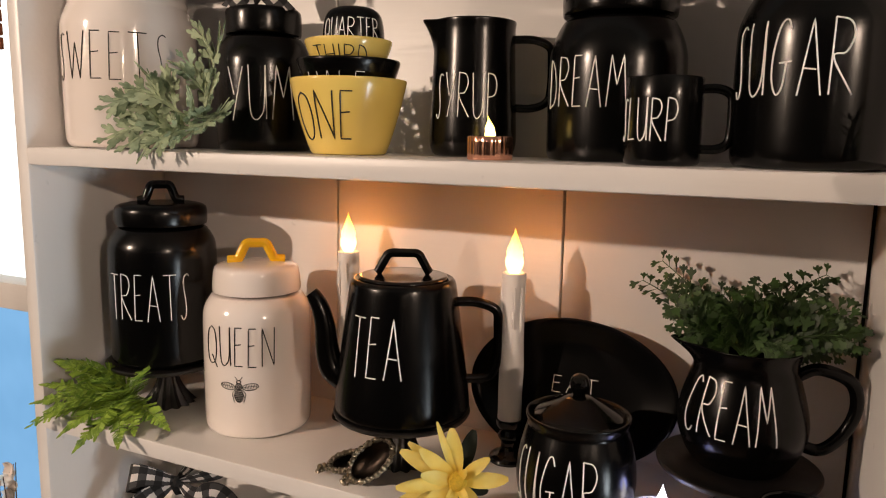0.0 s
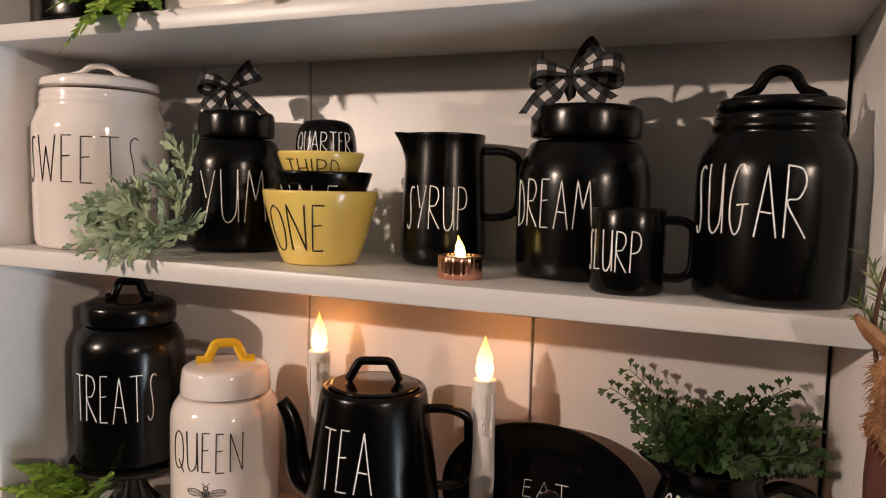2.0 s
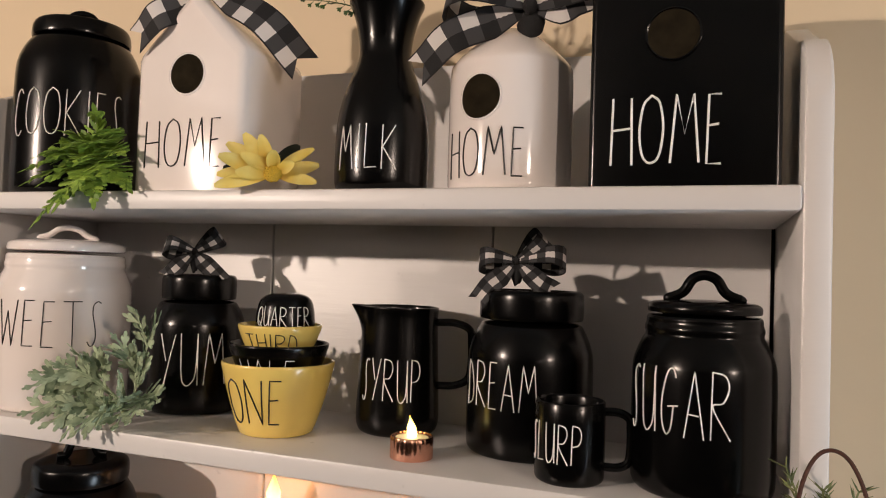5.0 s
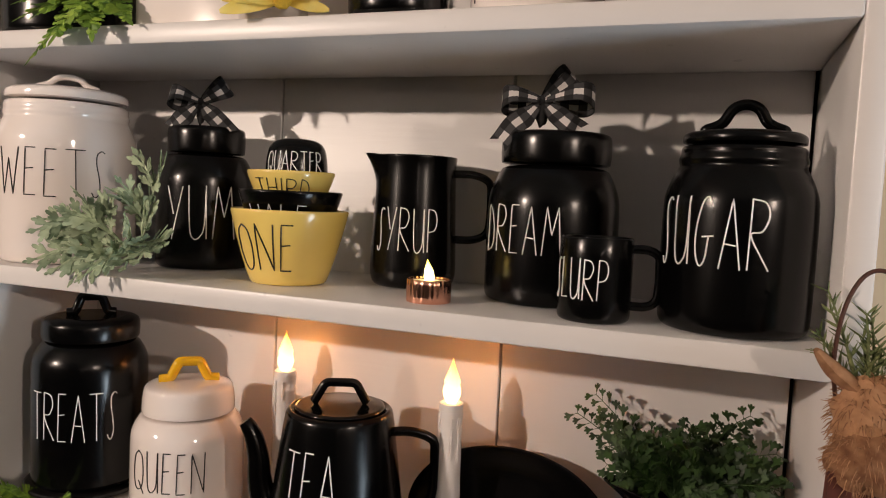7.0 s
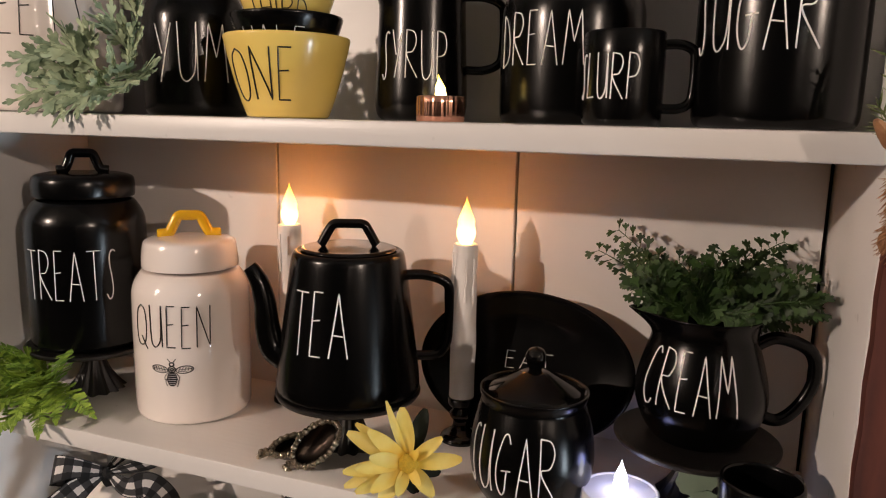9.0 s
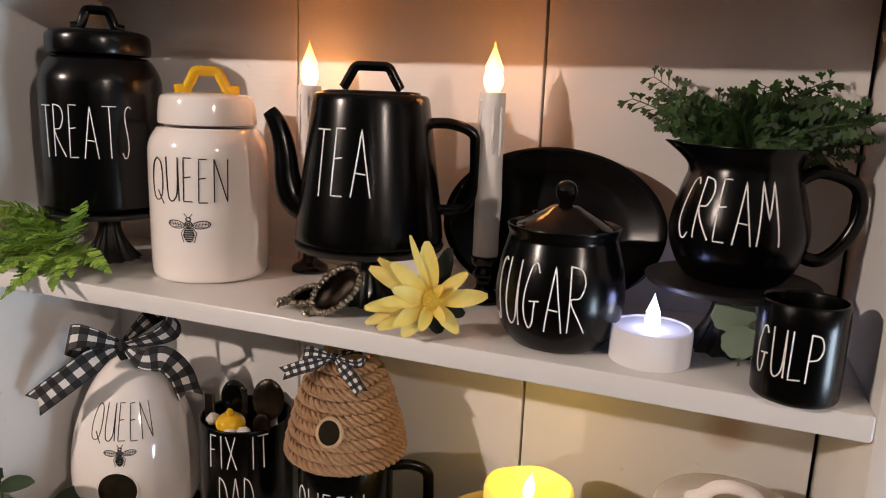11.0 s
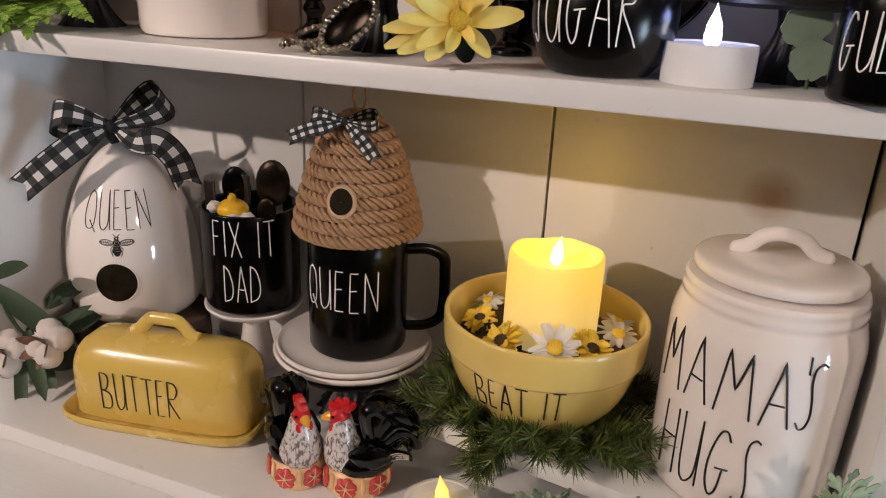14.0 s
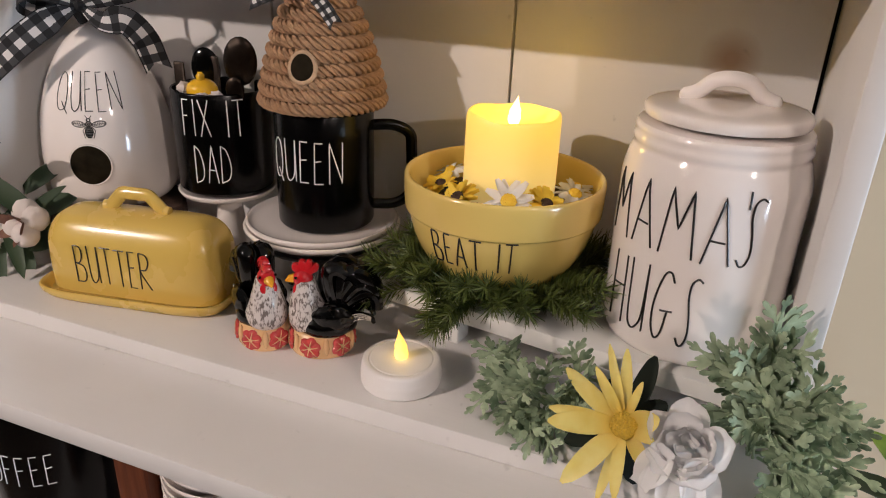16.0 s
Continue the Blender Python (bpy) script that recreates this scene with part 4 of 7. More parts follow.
for text, z, rb, rt, h, mat, az0, az1, z0, z1, pen, ink, label in (
    ("ONE", 0.0, 0.0405, 0.0605, 0.0765, PALE_YELLOW, -124, -52, 0.016, 0.062, 0.0008, LETTER_BLACK, "pale yellow ceramic measuring cup, lowest of a nested stack"),
    ("HALF", 0.046, 0.036, 0.0535, 0.050, BLACK, -112, -38, 0.012, 0.036, 0.0006, LETTER_WHITE, "black ceramic measuring cup nested in a stack"),
    ("THIRD", 0.078, 0.031, 0.0450, 0.038, PALE_YELLOW, -112, -30, 0.010, 0.030, 0.0006, LETTER_BLACK, "pale yellow ceramic measuring cup nested in a stack"),
):
    cp = smoothed(cup_profile(rb, rt, h), 1)
    o = thing("measuring_cup", (-0.2000, -0.1300, Z3 + z), label, "measuring cup", "nested measuring cups")
    part("cup", Geo().lathe(cp, 48), mat, o)
    word_round(o, text, cp, az0, az1, z0, z1, ink, pen)
o = thing("measuring_cup", (-0.1955, -0.1275, Z3 + 0.110), "small black measuring cup upside down on the stack", "measuring cup", "nested measuring cups")
cp = smoothed([(0, 0.001), (0.029, 0.001), (0.0315, 0.0), (0.0322, 0.003), (0.0310, 0.022), (0.0275, 0.034), (0.018, 0.0395), (0, 0.0405)])
part("cup", Geo().lathe(cp, 40), BLACK, o)
word_round(o, "QUARTER", cp, -122, -8, 0.006, 0.026, LETTER_WHITE, 0.0007)

# ---- mugs and pitchers ----
def mug(name, place, r, h, material, label, handle_az, out, hz0, hz1, thick=0.008, category="mug", foot=0.006):
    pf = [(0, 0), (r * 0.86, 0), (r * 0.97, 0.002), (r, foot), (r, h - 0.002), (r - 0.001, h), (r - 0.003, h), (r - 0.004, h - 0.003), (r - 0.004, 0.012), (r * 0.8, 0.006), (0, 0.006)]
    pf = smoothed(pf, 1)
    ob = thing(name, place, label, category)
    part("cup", Geo().lathe(pf, 48), material, ob)
    if out:
        side_handle(ob, r, out, hz0, hz1, handle_az, material, thick)
    return ob, pf


o, pf = mug("mug", (0.1250, -0.1690, Z3), 0.0306, 0.0705, BLACK, "small matte black ceramic mug", 8, 0.0215, 0.014, 0.0615, 0.0075)
word_round(o, "SLURP", pf, -158, -61, 0.020, 0.053, LETTER_WHITE, 0.0008)
o, pf = mug("mug", (0.2500, -0.1945, Z2), 0.0304, 0.0735, BLACK, "small matte black ceramic mug beside a pale leaf", 52, 0.020, 0.016, 0.064, 0.0075)
word_round(o, "GULP", pf, -154, -66, 0.021, 0.056, LETTER_WHITE, 0.0008)
o, pf = mug("mug", (-0.3435, -0.0520, 0.9865), 0.0572, 0.123, BLACK, "matte black mug holding spoons on a white pedestal", 128, 0.03, 0.025, 0.105, 0.01)
word_round(o, "FIX IT", pf, -101, -27, 0.075, 0.117, LETTER_WHITE, 0.0009)
word_round(o, "DAD", pf, -89, -46, 0.019, 0.064, LETTER_WHITE, 0.0009)
o, pf = mug("mug", (-0.181, -0.0865, 0.9805), 0.0540, 0.131, BLACK, "black mug topped by a rope beehive", 29, 0.042, 0.018, 0.110, 0.0125)
word_round(o, "QUEEN", pf, -132, -40, 0.060, 0.104, LETTER_WHITE, 0.0009)

# syrup pitcher
b = [(0, 0), (0.036, 0), (0.0430, 0.003), (0.0462, 0.013), (0.0460, 0.028), (0.0445, 0.060), (0.0428, 0.100), (0.0420, 0.128), (0.0430, 0.137), (0.0428, 0.139), (0.0395, 0.139), (0.0390, 0.130), (0.040, 0.03), (0, 0.012)]
b = smoothed(b)


def spouted(profile, seg, az, z_from, z_top, reach, width=22):
    """A lathe whose rim is drawn out into a lip at the bearing az."""
    g = Geo()
    rows = []
    for r, z in profile:
        row = []
        for k in range(seg):
            a = TAU * k / seg
            d = abs((a - az + 180) % 360 - 180)
            pull = reach * math.exp(-((d / width) ** 2)) * max(0, min(1, (z - z_from) / (z_top - z_from))) ** 1.5 if r > 0.01 else 0
            row.append(((r + pull) * math.cos(radians(a)), (r + pull) * math.sin(radians(a)), z + pull * 0.12))
        rows.append(row)
    return g.grid(rows, closed_u=True)


o = thing("syrup_pitcher", (-0.0855, -0.066, Z3), "matte black ceramic syrup pitcher", "pitcher")
part("body", spouted(b, 72, 206, 0.108, 0.138, 0.012, 13), BLACK, o)
side_handle(o, 0.043, 0.038, 0.052, 0.122, 24, BLACK, 0.0085)
word_round(o, "SYRUP", b, -123, -35, 0.040, 0.084, LETTER_WHITE, 0.0008)

# cream pitcher
b = smoothed([(0, 0), (0.036, 0), (0.0400, 0.002), (0.0490, 0.014), (0.0560, 0.034), (0.0560, 0.050), (0.0500, 0.074), (0.0440, 0.092), (0.0435, 0.100), (0.0480, 0.112), (0.0478, 0.114), (0.0450, 0.113), (0.0405, 0.100), (0.041, 0.09), (0.052, 0.045), (0, 0.012)])
o = thing("cream_pitcher", (0.2010, -0.1010, 1.3655), "round matte black pitcher filled with dark fern", "pitcher")
part("body", spouted(b, 72, 196, 0.090, 0.113, 0.019, 17), BLACK, o)
side_handle(o, 0.050, 0.042, 0.020, 0.095, 9, BLACK, 0.0115, 0.8, curve="C", r_top=0.045, r_low=0.052)
word_round(o, "CREAM", b, -146, -58, 0.039, 0.088, LETTER_WHITE, 0.0009)

# milk bottle
b = smoothed([(0, 0), (0.040, 0), (0.0450, 0.003), (0.0468, 0.012), (0.0468, 0.055), (0.0440, 0.082), (0.0370, 0.106), (0.0275, 0.130), (0.0255, 0.142), (0.0275, 0.160), (0.0335, 0.182), (0.0385, 0.192), (0.0370, 0.1935), (0.0335, 0.188), (0.0230, 0.150), (0.022, 0.13), (0, 0.10)])
o = thing("milk_bottle", (-0.0725, -0.158, Z4), "matte black ceramic milk bottle holding a fern", "bottle")
part("body", Geo().lathe(b, 56), BLACK, o)
word_round(o, "MILK", b, -124, -48, 0.020, 0.062, LETTER_WHITE, 0.0008)

# sugar bowl
b = smoothed([(0, 0), (0.035, 0), (0.0400, 0.002), (0.0505, 0.016), (0.0552, 0.036), (0.0552, 0.052), (0.0520, 0.073), (0.0470, 0.090), (0.0458, 0.094), (0.0482, 0.1015), (0.0478, 0.104), (0.0445, 0.103), (0.041, 0.096), (0, 0.094)])
o = thing("sugar_bowl", (0.0643, -0.155, Z2), "round black ceramic sugar bowl with a knobbed lid", "sugar bowl")
part("body", Geo().lathe(b, 56), BLACK, o)
lid = part("lid", Geo().lathe(smoothed([(0, 0.099), (0.0410, 0.099), (0.0418, 0.102), (0.030, 0.1095), (0.016, 0.117), (0.010, 0.1205), (0, 0.1205)]), 48), GLOSSBLACK, o)
part("knob", Geo().lathe(smoothed([(0, 0.119), (0.0055, 0.119), (0.0058, 0.1225), (0.0092, 0.128), (0.0095, 0.133), (0.007, 0.139), (0, 0.141)]), 24), GLOSSBLACK, lid)
word_round(o, "SUGAR", b, -147, -55, 0.024, 0.078, LETTER_WHITE, 0.0009)

# teapot
b = smoothed([(0, 0), (0.067, 0), (0.0722, 0.003), (0.0730, 0.010), (0.0640, 0.080), (0.0565, 0.136), (0.0548, 0.142), (0.051, 0.1445), (0.0490, 0.1425), (0, 0.1415)])
o = thing("teapot", (-0.1365, -0.1235, 1.3655), "matte black ceramic teapot with a loop-handled lid", "teapot")
part("body", Geo().lathe(b, 60), BLACK, o)
part("lid", Geo().lathe(smoothed([(0, 0.1425), (0.0465, 0.1425), (0.0475, 0.1445), (0.0455, 0.1470), (0.040, 0.1465), (0, 0.1475)]), 48), GLOSSBLACK, o)
arch_handle(o, 0.054, 0.0215, 0.1450, 25, GLOSSBLACK, 0.0092, 0.001, "angular loop handle", 0.58)
side_handle(o, 0.058, 0.044, 0.034, 0.118, 26, BLACK, 0.0105, r_low=0.0655, r_top=0.0555, curve="D")
d = Vector((math.cos(radians(202)), math.sin(radians(202)), 0))
ways = [d * r + Vector((0, 0, z)) for r, z in ((0.060, 0.030), (0.0755, 0.041), (0.0815, 0.062), (0.0835, 0.086), (0.0880, 0.106), (0.0945, 0.119), (0.0985, 0.1245))]
way = spline(ways, 6)
part("spout", Geo().tube(way, [0.0165 - 0.0095 * (i / (len(way) - 1)) ** 0.8 for i in range(len(way))], 14, up=(0, 0, 1)), BLACK, o)
word_round(o, "TEA", b, -115, -63, 0.052, 0.112, LETTER_WHITE, 0.0010)


# ---- stands ----
def stand(place, r, h, label, material=IRON, foot=0.032, stem=0.011, flutes=14):
    ob = thing("cake_stand", place, label, "cake stand")
    part("plate", Geo().lathe(smoothed([(0, h - 0.008), (r * 0.55, h - 0.009), (r * 0.96, h - 0.006), (r, h - 0.002), (r, h), (r - 0.003, h + 0.0005), (r - 0.006, h - 0.001), (0, h - 0.001)], 1), 56), material, ob)
    rows = []
    for k in range(9):
        t = k / 8
        z = (h - 0.009) * t
        rr = stem + (foot - stem) * (1 - t) ** 2.2 + 0.010 * max(0, t - 0.75)
        rows.append([((rr * (1 + 0.10 * (1 - t) * math.cos(flutes * a))) * math.cos(a), (rr * (1 + 0.10 * (1 - t) * math.cos(flutes * a))) * math.sin(a), z) for a in (2 * math.pi * j / 84 for j in range(84))])
    part("pedestal", Geo().grid(rows, closed_u=True, caps=True), material, ob)
    return ob


stand((-0.494, -0.108, Z2), 0.074, 0.0615, "black iron cake stand with a fluted foot")
stand((-0.1365, -0.1235, Z2), 0.0740, 0.0615, "black iron cake stand with a fluted foot", foot=0.028)
stand((0.2005, -0.102, Z2), 0.0715, 0.0615, "black iron cake stand with a fluted foot")
stand((-0.186, -0.088, Z1), 0.076, 0.066, "black iron cake stand under white plates", foot=0.04, stem=0.016)
stand((-0.3435, -0.0520, Z1), 0.0600, 0.0895, "small white ceramic pedestal", IVORY, 0.026, 0.015, 0)

# two white plates under the mug
for r, z, deep in ((0.0895, 0.962, 0.0062), (0.0865, 0.9685, 0.0118)):
    o = thing("plate", (-0.186, -0.0880, z), "white ceramic plate stacked on the stand", "plate", "stacked plates")
    part("plate_body", Geo().lathe(smoothed([(0, 0.001), (0.056, 0.001), (0.064, 0.002), (r * 0.90, 0.0060), (r * 0.985, 0.0115), (r, 0.0140), (r - 0.0005, 0.0165), (r - 0.003, 0.0172), (r * 0.93, 0.0145), (r * 0.80, max(0.0095, deep + 0.0006)), (0.060, deep + 0.0003), (0, deep)], 1), 56), IVORY, o)

# oval plate leaning at the back
o = thing("oval_plate", (0.027, -0.030, 1.3825), "large oval matte black plate leaning on the back board", "plate")
lean = pose(0, 0, 0, 78, 0, 0)
rows = []
for r, z in smoothed([(0.0, 0.003), (0.6, 0.003), (0.72, 0.006), (0.94, 0.013), (1.0, 0.016), (1.0, 0.018), (0.97, 0.0185), (0.74, 0.0105), (0.62, 0.0075), (0.0, 0.0075)], 1):
    rows.append([lean @ Vector((0.1145 * r * math.cos(a), 0.0795 * r * math.sin(a), z)) for a in (2 * math.pi * k / 64 for k in range(64))])
part("plate_body", Geo().grid(rows, closed_u=True), BLACK, o)
word_flat(o, "EAT", lean @ Vector((-0.0215, -0.003, 0.0078)), lean.to_3x3() @ Vector((1, 0, 0)), lean.to_3x3() @ Vector((0, 1, 0)), 0.050, 0.018, LETTER_WHITE, 0.0004)


# ---- candles ----
def flame(parent, z, size, r, material, label="glowing plastic flame", lean_to=0.0):
    """A drawn-up plastic flame on a candle's top; its own origin is at its foot."""
    rows = []
    for k in range(15):
        t = k / 14
        rr = r * (math.sin(math.pi * min(1, t * 1.35 + 0.12)) ** 0.9 if t < 0.46 else 0.985 * (1 - (t - 0.46) / 0.54) ** 1.35 * (1 + 0.8 * (t - 0.46)))
        rr = max(rr, 0.00015)
        rows.append([(rr * math.cos(a) + lean_to * size * t * t, rr * math.sin(a), size * t) for a in (2 * math.pi * j / 20 for j in range(20))])
    return part("flame", Geo().grid(rows, closed_u=True, caps=True), material, parent, label, m=pose(0, 0, z))


def taper(place, z_wax, z_top, seed):
    ob = thing("taper_candle", (place[0], place[1], z_wax), "white taper candle with a lit plastic flame", "candle", "taper candles")
    h = z_top - z_wax
    r = 0.0132
    shape = [(0, 0)] + [(r, h * k / 22) for k in range(22)] + [(r - 0.0004, h - 0.001), (r - 0.003, h), (r - 0.005, h - 0.002), (0, h - 0.003)]
    rows = [[(q * (1 + 0.09 * noise.noise(Vector((math.cos(a) * 1.1, math.sin(a) * 1.1 + seed, z * 26)))) * math.cos(a), q * (1 + 0.09 * noise.noise(Vector((math.cos(a) * 1.1, math.sin(a) * 1.1 + seed, z * 26)))) * math.sin(a), z) for a in (2 * math.pi * k / 32 for k in range(32))] for q, z in shape]
    part("wax", Geo().grid(rows, closed_u=True), PLASTIC, ob)
    g = Geo()
    rng = random.Random(seed)
    for k in range(4):
        a, z, n = rng.uniform(-2.4, -0.4), h - rng.uniform(0.0, 0.02), rng.uniform(0.02, 0.05)
        pts = [((r + 0.0002) * math.cos(a), (r + 0.0002) * math.sin(a), z - n * t / 5) for t in range(6)]
        g.tube(pts, [0.0012, 0.0012, 0.0013, 0.0015, 0.002, 0.0012], 8)
    part("drip", g, PLASTIC, ob)
    flame(ob, h - 0.003, 0.050, 0.0098, FLAME_AMBER)
    lamp("candle_light", "POINT", (place[0], place[1], z_top + 0.020), 0.30, (1.0, 0.29, 0.05), 0.0125)
    st = thing("candlestick", (place[0], place[1], Z2), "black turned wooden candlestick", "candlestick", "candlesticks")
    hh = z_wax - Z2
    part("stick", Geo().lathe(smoothed([(0, 0), (0.021, 0), (0.0215, 0.004), (0.019, 0.008), (0.009, 0.013), (0.0075, 0.022), (0.0115, 0.027), (0.0120, 0.031), (0.0085, 0.036), (0.0095, hh * 0.75), (0.0135, hh * 0.82), (0.0145, hh * 0.97), (0.0142, hh - 0.0004), (0, hh - 0.0004)], 1), 36), GLOSSBLACK, st)


taper((-0.2545, -0.045), 1.354, 1.5170, 3)
taper((-0.0328, -0.068), 1.353, 1.5158, 5)


FLAME_YELLOW = glowing("yellow_flame", (1.0, 0.64, 0.04), (1.0, 0.42, 0.0), 2.2, 0.004, 0.026)


def votive(place, r, h, label, name, material, tip, r_tip, mat_flame, watts, colour, rim=0.0, lean_to=0.0, group="", flutes=0):
    ob = thing(name, place, label, "tea light", group)
    if rim:
        pf = [(0, 0), (r * 0.94, 0), (r, 0.002), (r, h - 0.011), (r * 0.985, h - 0.010), (r * 0.97, h - 0.003), (r * 0.93, h), (r * 0.82, h + 0.0002), (r * 0.80, h - 0.0006), (r * 0.77, h - 0.0006), (r * 0.75, h + 0.0003), (0, h + 0.0010)]
    else:
        pf = [(0, 0), (r * 0.97, 0), (r, 0.001), (r, h - 0.001), (r * 0.97, h), (r * 0.93, h), (r * 0.90, h - 0.002), (0, h - 0.003)]
    pf = smoothed(pf, 1)
    if flutes:
        rows = [[(q * (1 + 0.014 * math.cos(flutes * a)) * math.cos(a), q * (1 + 0.014 * math.cos(flutes * a)) * math.sin(a), zz) for a in (2 * math.pi * k / 160 for k in range(160))] for q, zz in pf]
        part("cup", Geo().grid(rows, closed_u=True), material, ob, "fluted foil cup")
    else:
        part("cup", Geo().lathe(pf, 48), material, ob)
    flame(ob, h - 0.005, tip, r_tip, mat_flame, lean_to=lean_to)
    lamp("tea_light_glow", "POINT", (place[0], place[1], place[2] + h + tip * 0.45), watts, colour, r_tip * 1.35)
    return ob


o = votive((-0.027, -0.164, Z3), 0.0206, 0.0215, "rose gold foil tea light with a lit plastic flame", "tea_light", COPPER, 0.023, 0.0050, FLAME_WARM, 0.012, (1.0, 0.62, 0.15), lean_to=-0.12, flutes=26)
part("top", Geo().lathe([(0, 0.0188), (0.0186, 0.0188), (0.0186, 0.0195), (0, 0.0200)], 40), PLASTIC, o)
votive((0.1444, -0.1660, Z2), 0.0328, 0.0290, "white wax tea light with a cool white flame", "tea_light", WAX, 0.032, 0.0062, FLAME_COOL, 0.05, (0.30, 0.36, 1.0))
votive((-0.0194, -0.2310, Z1), 0.0385, 0.0240, "white plastic tea light with a lit yellow flame", "tea_light", PLASTIC, 0.0345, 0.0066, FLAME_YELLOW, 0.006, (1.0, 0.72, 0.15), 1.0, -0.1)

# the lit pillar
PX, PY = 0.0400, -0.1170
o = thing("pillar_candle", (PX, PY, 1.0190), "glowing ivory pillar candle standing in a yellow bowl", "candle")
pf = smoothed([(0, 0), (0.0436, 0), (0.0444, 0.003), (0.0444, 0.110), (0.0436, 0.117), (0.0414, 0.119), (0.0380, 0.116), (0.0300, 0.109), (0.016, 0.106), (0, 0.106)])
rows = [[(r * math.cos(a), r * math.sin(a), z + (0.0009 * math.sin(2 * a + 0.6) + 0.0008 * math.sin(5 * a) if z > 0.113 and r > 0.033 else 0)) for a in (2 * math.pi * k / 56 for k in range(56))] for r, z in pf]
part("wax", Geo().grid(rows, closed_u=True), PILLAR, o)
flame(o, 0.105, 0.029, 0.0060, FLAME_AMBER, lean_to=0.1)
lamp("pillar_light", "POINT", (PX, PY, 1.157), 0.065, (1.0, 0.62, 0.12), 0.0105)

# ---- yellow bowl ----
BX, BY, BZ = 0.0361, -0.1190, 0.9605
b = smoothed([(0, 0), (0.044, 0), (0.048, 0.004), (0.052, 0.013), (0.068, 0.027), (0.084, 0.051), (0.0915, 0.079), (0.0920, 0.084), (0.0955, 0.085), (0.0960, 0.089), (0.0972, 0.115), (0.0957, 0.119), (0.0927, 0.119), (0.0907, 0.115), (0.0870, 0.083), (0.075, 0.049), (0.053, 0.028), (0, 0.022)])
o = thing("mixing_bowl", (BX, BY, BZ), "yellow ceramic mixing bowl filled with daisies round a candle", "bowl")
part("bowl", Geo().lathe(b, 64), BOWL_YELLOW, o)
word_round(o, "BEAT IT", b, -117, -64, 0.051, 0.0825, LETTER_BLACK, 0.0008)
part("filling", Geo().lathe([(0, 0.044), (0.066, 0.046), (0.079, 0.0715), (0.083, 0.088), (0.05, 0.092), (0, 0.092)], 40), BARK, o, "dark brown filling")

# ---- butter dish ----
o = thing("butter_dish", (-0.3610, -0.1880, Z1), "mustard yellow ceramic butter dish with a domed cover", "butter dish", rz=10)


def loaf(hx, hy, profile, n=64, power=5.0):
    rows = []
    for s, z in profile:
        row = []
        for k in range(n):
            a = 2 * math.pi * k / n
            c, q = math.cos(a), math.sin(a)
            m = (abs(c) ** power + abs(q) ** power) ** (-1 / power)
            row.append(((hx - s) * c * m, (hy - s) * q * m, z))
        rows.append(row)
    return Geo().grid(rows, closed_u=True, caps=True)


part("tray", loaf(0.114, 0.058, smoothed([(0.012, 0.0), (0.006, 0.001), (0.001, 0.008), (0.0, 0.014), (0.002, 0.0155), (0.006, 0.012), (0.010, 0.006)], 1)), MUSTARD, o)
cov = smoothed([(0.0, 0.008), (0.0, 0.052), (0.0018, 0.070), (0.009, 0.086), (0.019, 0.0945), (0.033, 0.0980), (0.038, 0.0985)])
part("cover", loaf(0.1025, 0.041, cov, 72, 5.0), MUSTARD, o)
arch_handle(o, 0.064, 0.0185, 0.0930, 0, MUSTARD, 0.0150, 0.008, "angular strap handle", 0.50)
word_flat(o, "BUTTER", (-0.0570, -0.0412, 0.023), (1, 0, 0), (0, 0, 1), 0.090, 0.043, LETTER_BLACK, 0.0007)

# ---- egg-shaped birdhouse ----
o = thing("birdhouse", (-0.5070, -0.0720, 0.954), "ivory egg-shaped ceramic birdhouse with a round door", "birdhouse")
b = [(0, 0), (0.060, 0), (0.070, 0.004), (0.0775, 0.016), (0.0805, 0.040), (0.0800, 0.072), (0.0765, 0.103), (0.0700, 0.130), (0.0585, 0.160), (0.0470, 0.182), (0.0330, 0.200), (0.0180, 0.2110), (0.008, 0.2145), (0, 0.215)]
b = smoothed(b)
shell = part("shell", Geo().lathe(b, 72), IVORY, o)
word_round(o, "QUEEN", b, -92, -28, 0.125, 0.168, LETTER_BLACK, 0.0006)
bee_round(o, b, -60, 0.108, 0.023)


def port(parent, profile, az, z, r, rim=IVORY, squash=1.0, deep=0.004):
    """A round doorway: a dark disc laid on the wall as the opening's shade, with a rounded lip."""
    g, shade_disc = Geo(), Geo()
    R = radius_at(profile, z)

    def at(q, t, lift):
        zz = z + q * r * math.sin(t)
        rr = radius_at(profile, zz) + lift
        a = radians(az) + q * r * math.cos(t) / R
        return (rr * math.cos(a), rr * math.sin(a), zz)

    turns = [2 * math.pi * k / 36 for k in range(36)]
    g.tube([at(1, t, 0) for t in turns], 0.0011, 6, closed=True)
    shade_disc.grid([[at(q, t, 0.0005) for t in turns] for q in (1.0, 0.75, 0.5, 0.25, 0.01)], closed_u=True)
    part("door_lip", g, rim, parent)
    part("doorway", shade_disc, DOOR_SHADE, parent, "dark disc painted as the shade inside the round door")


# near-black mottled colour painted for the shade inside the doors
DOOR_SHADE = glaze("painted_door_shade", (0.018, 0.014, 0.008), 0.95, 0, 0.9, 70, 0, shine=0.05)
port(o, b, -63, 0.0620, 0.0245)
o = thing("wood_slice", (-0.5070, -0.0720, Z1), "dark bark-edged wood slice under the birdhouse", "wood slice")
rows = []
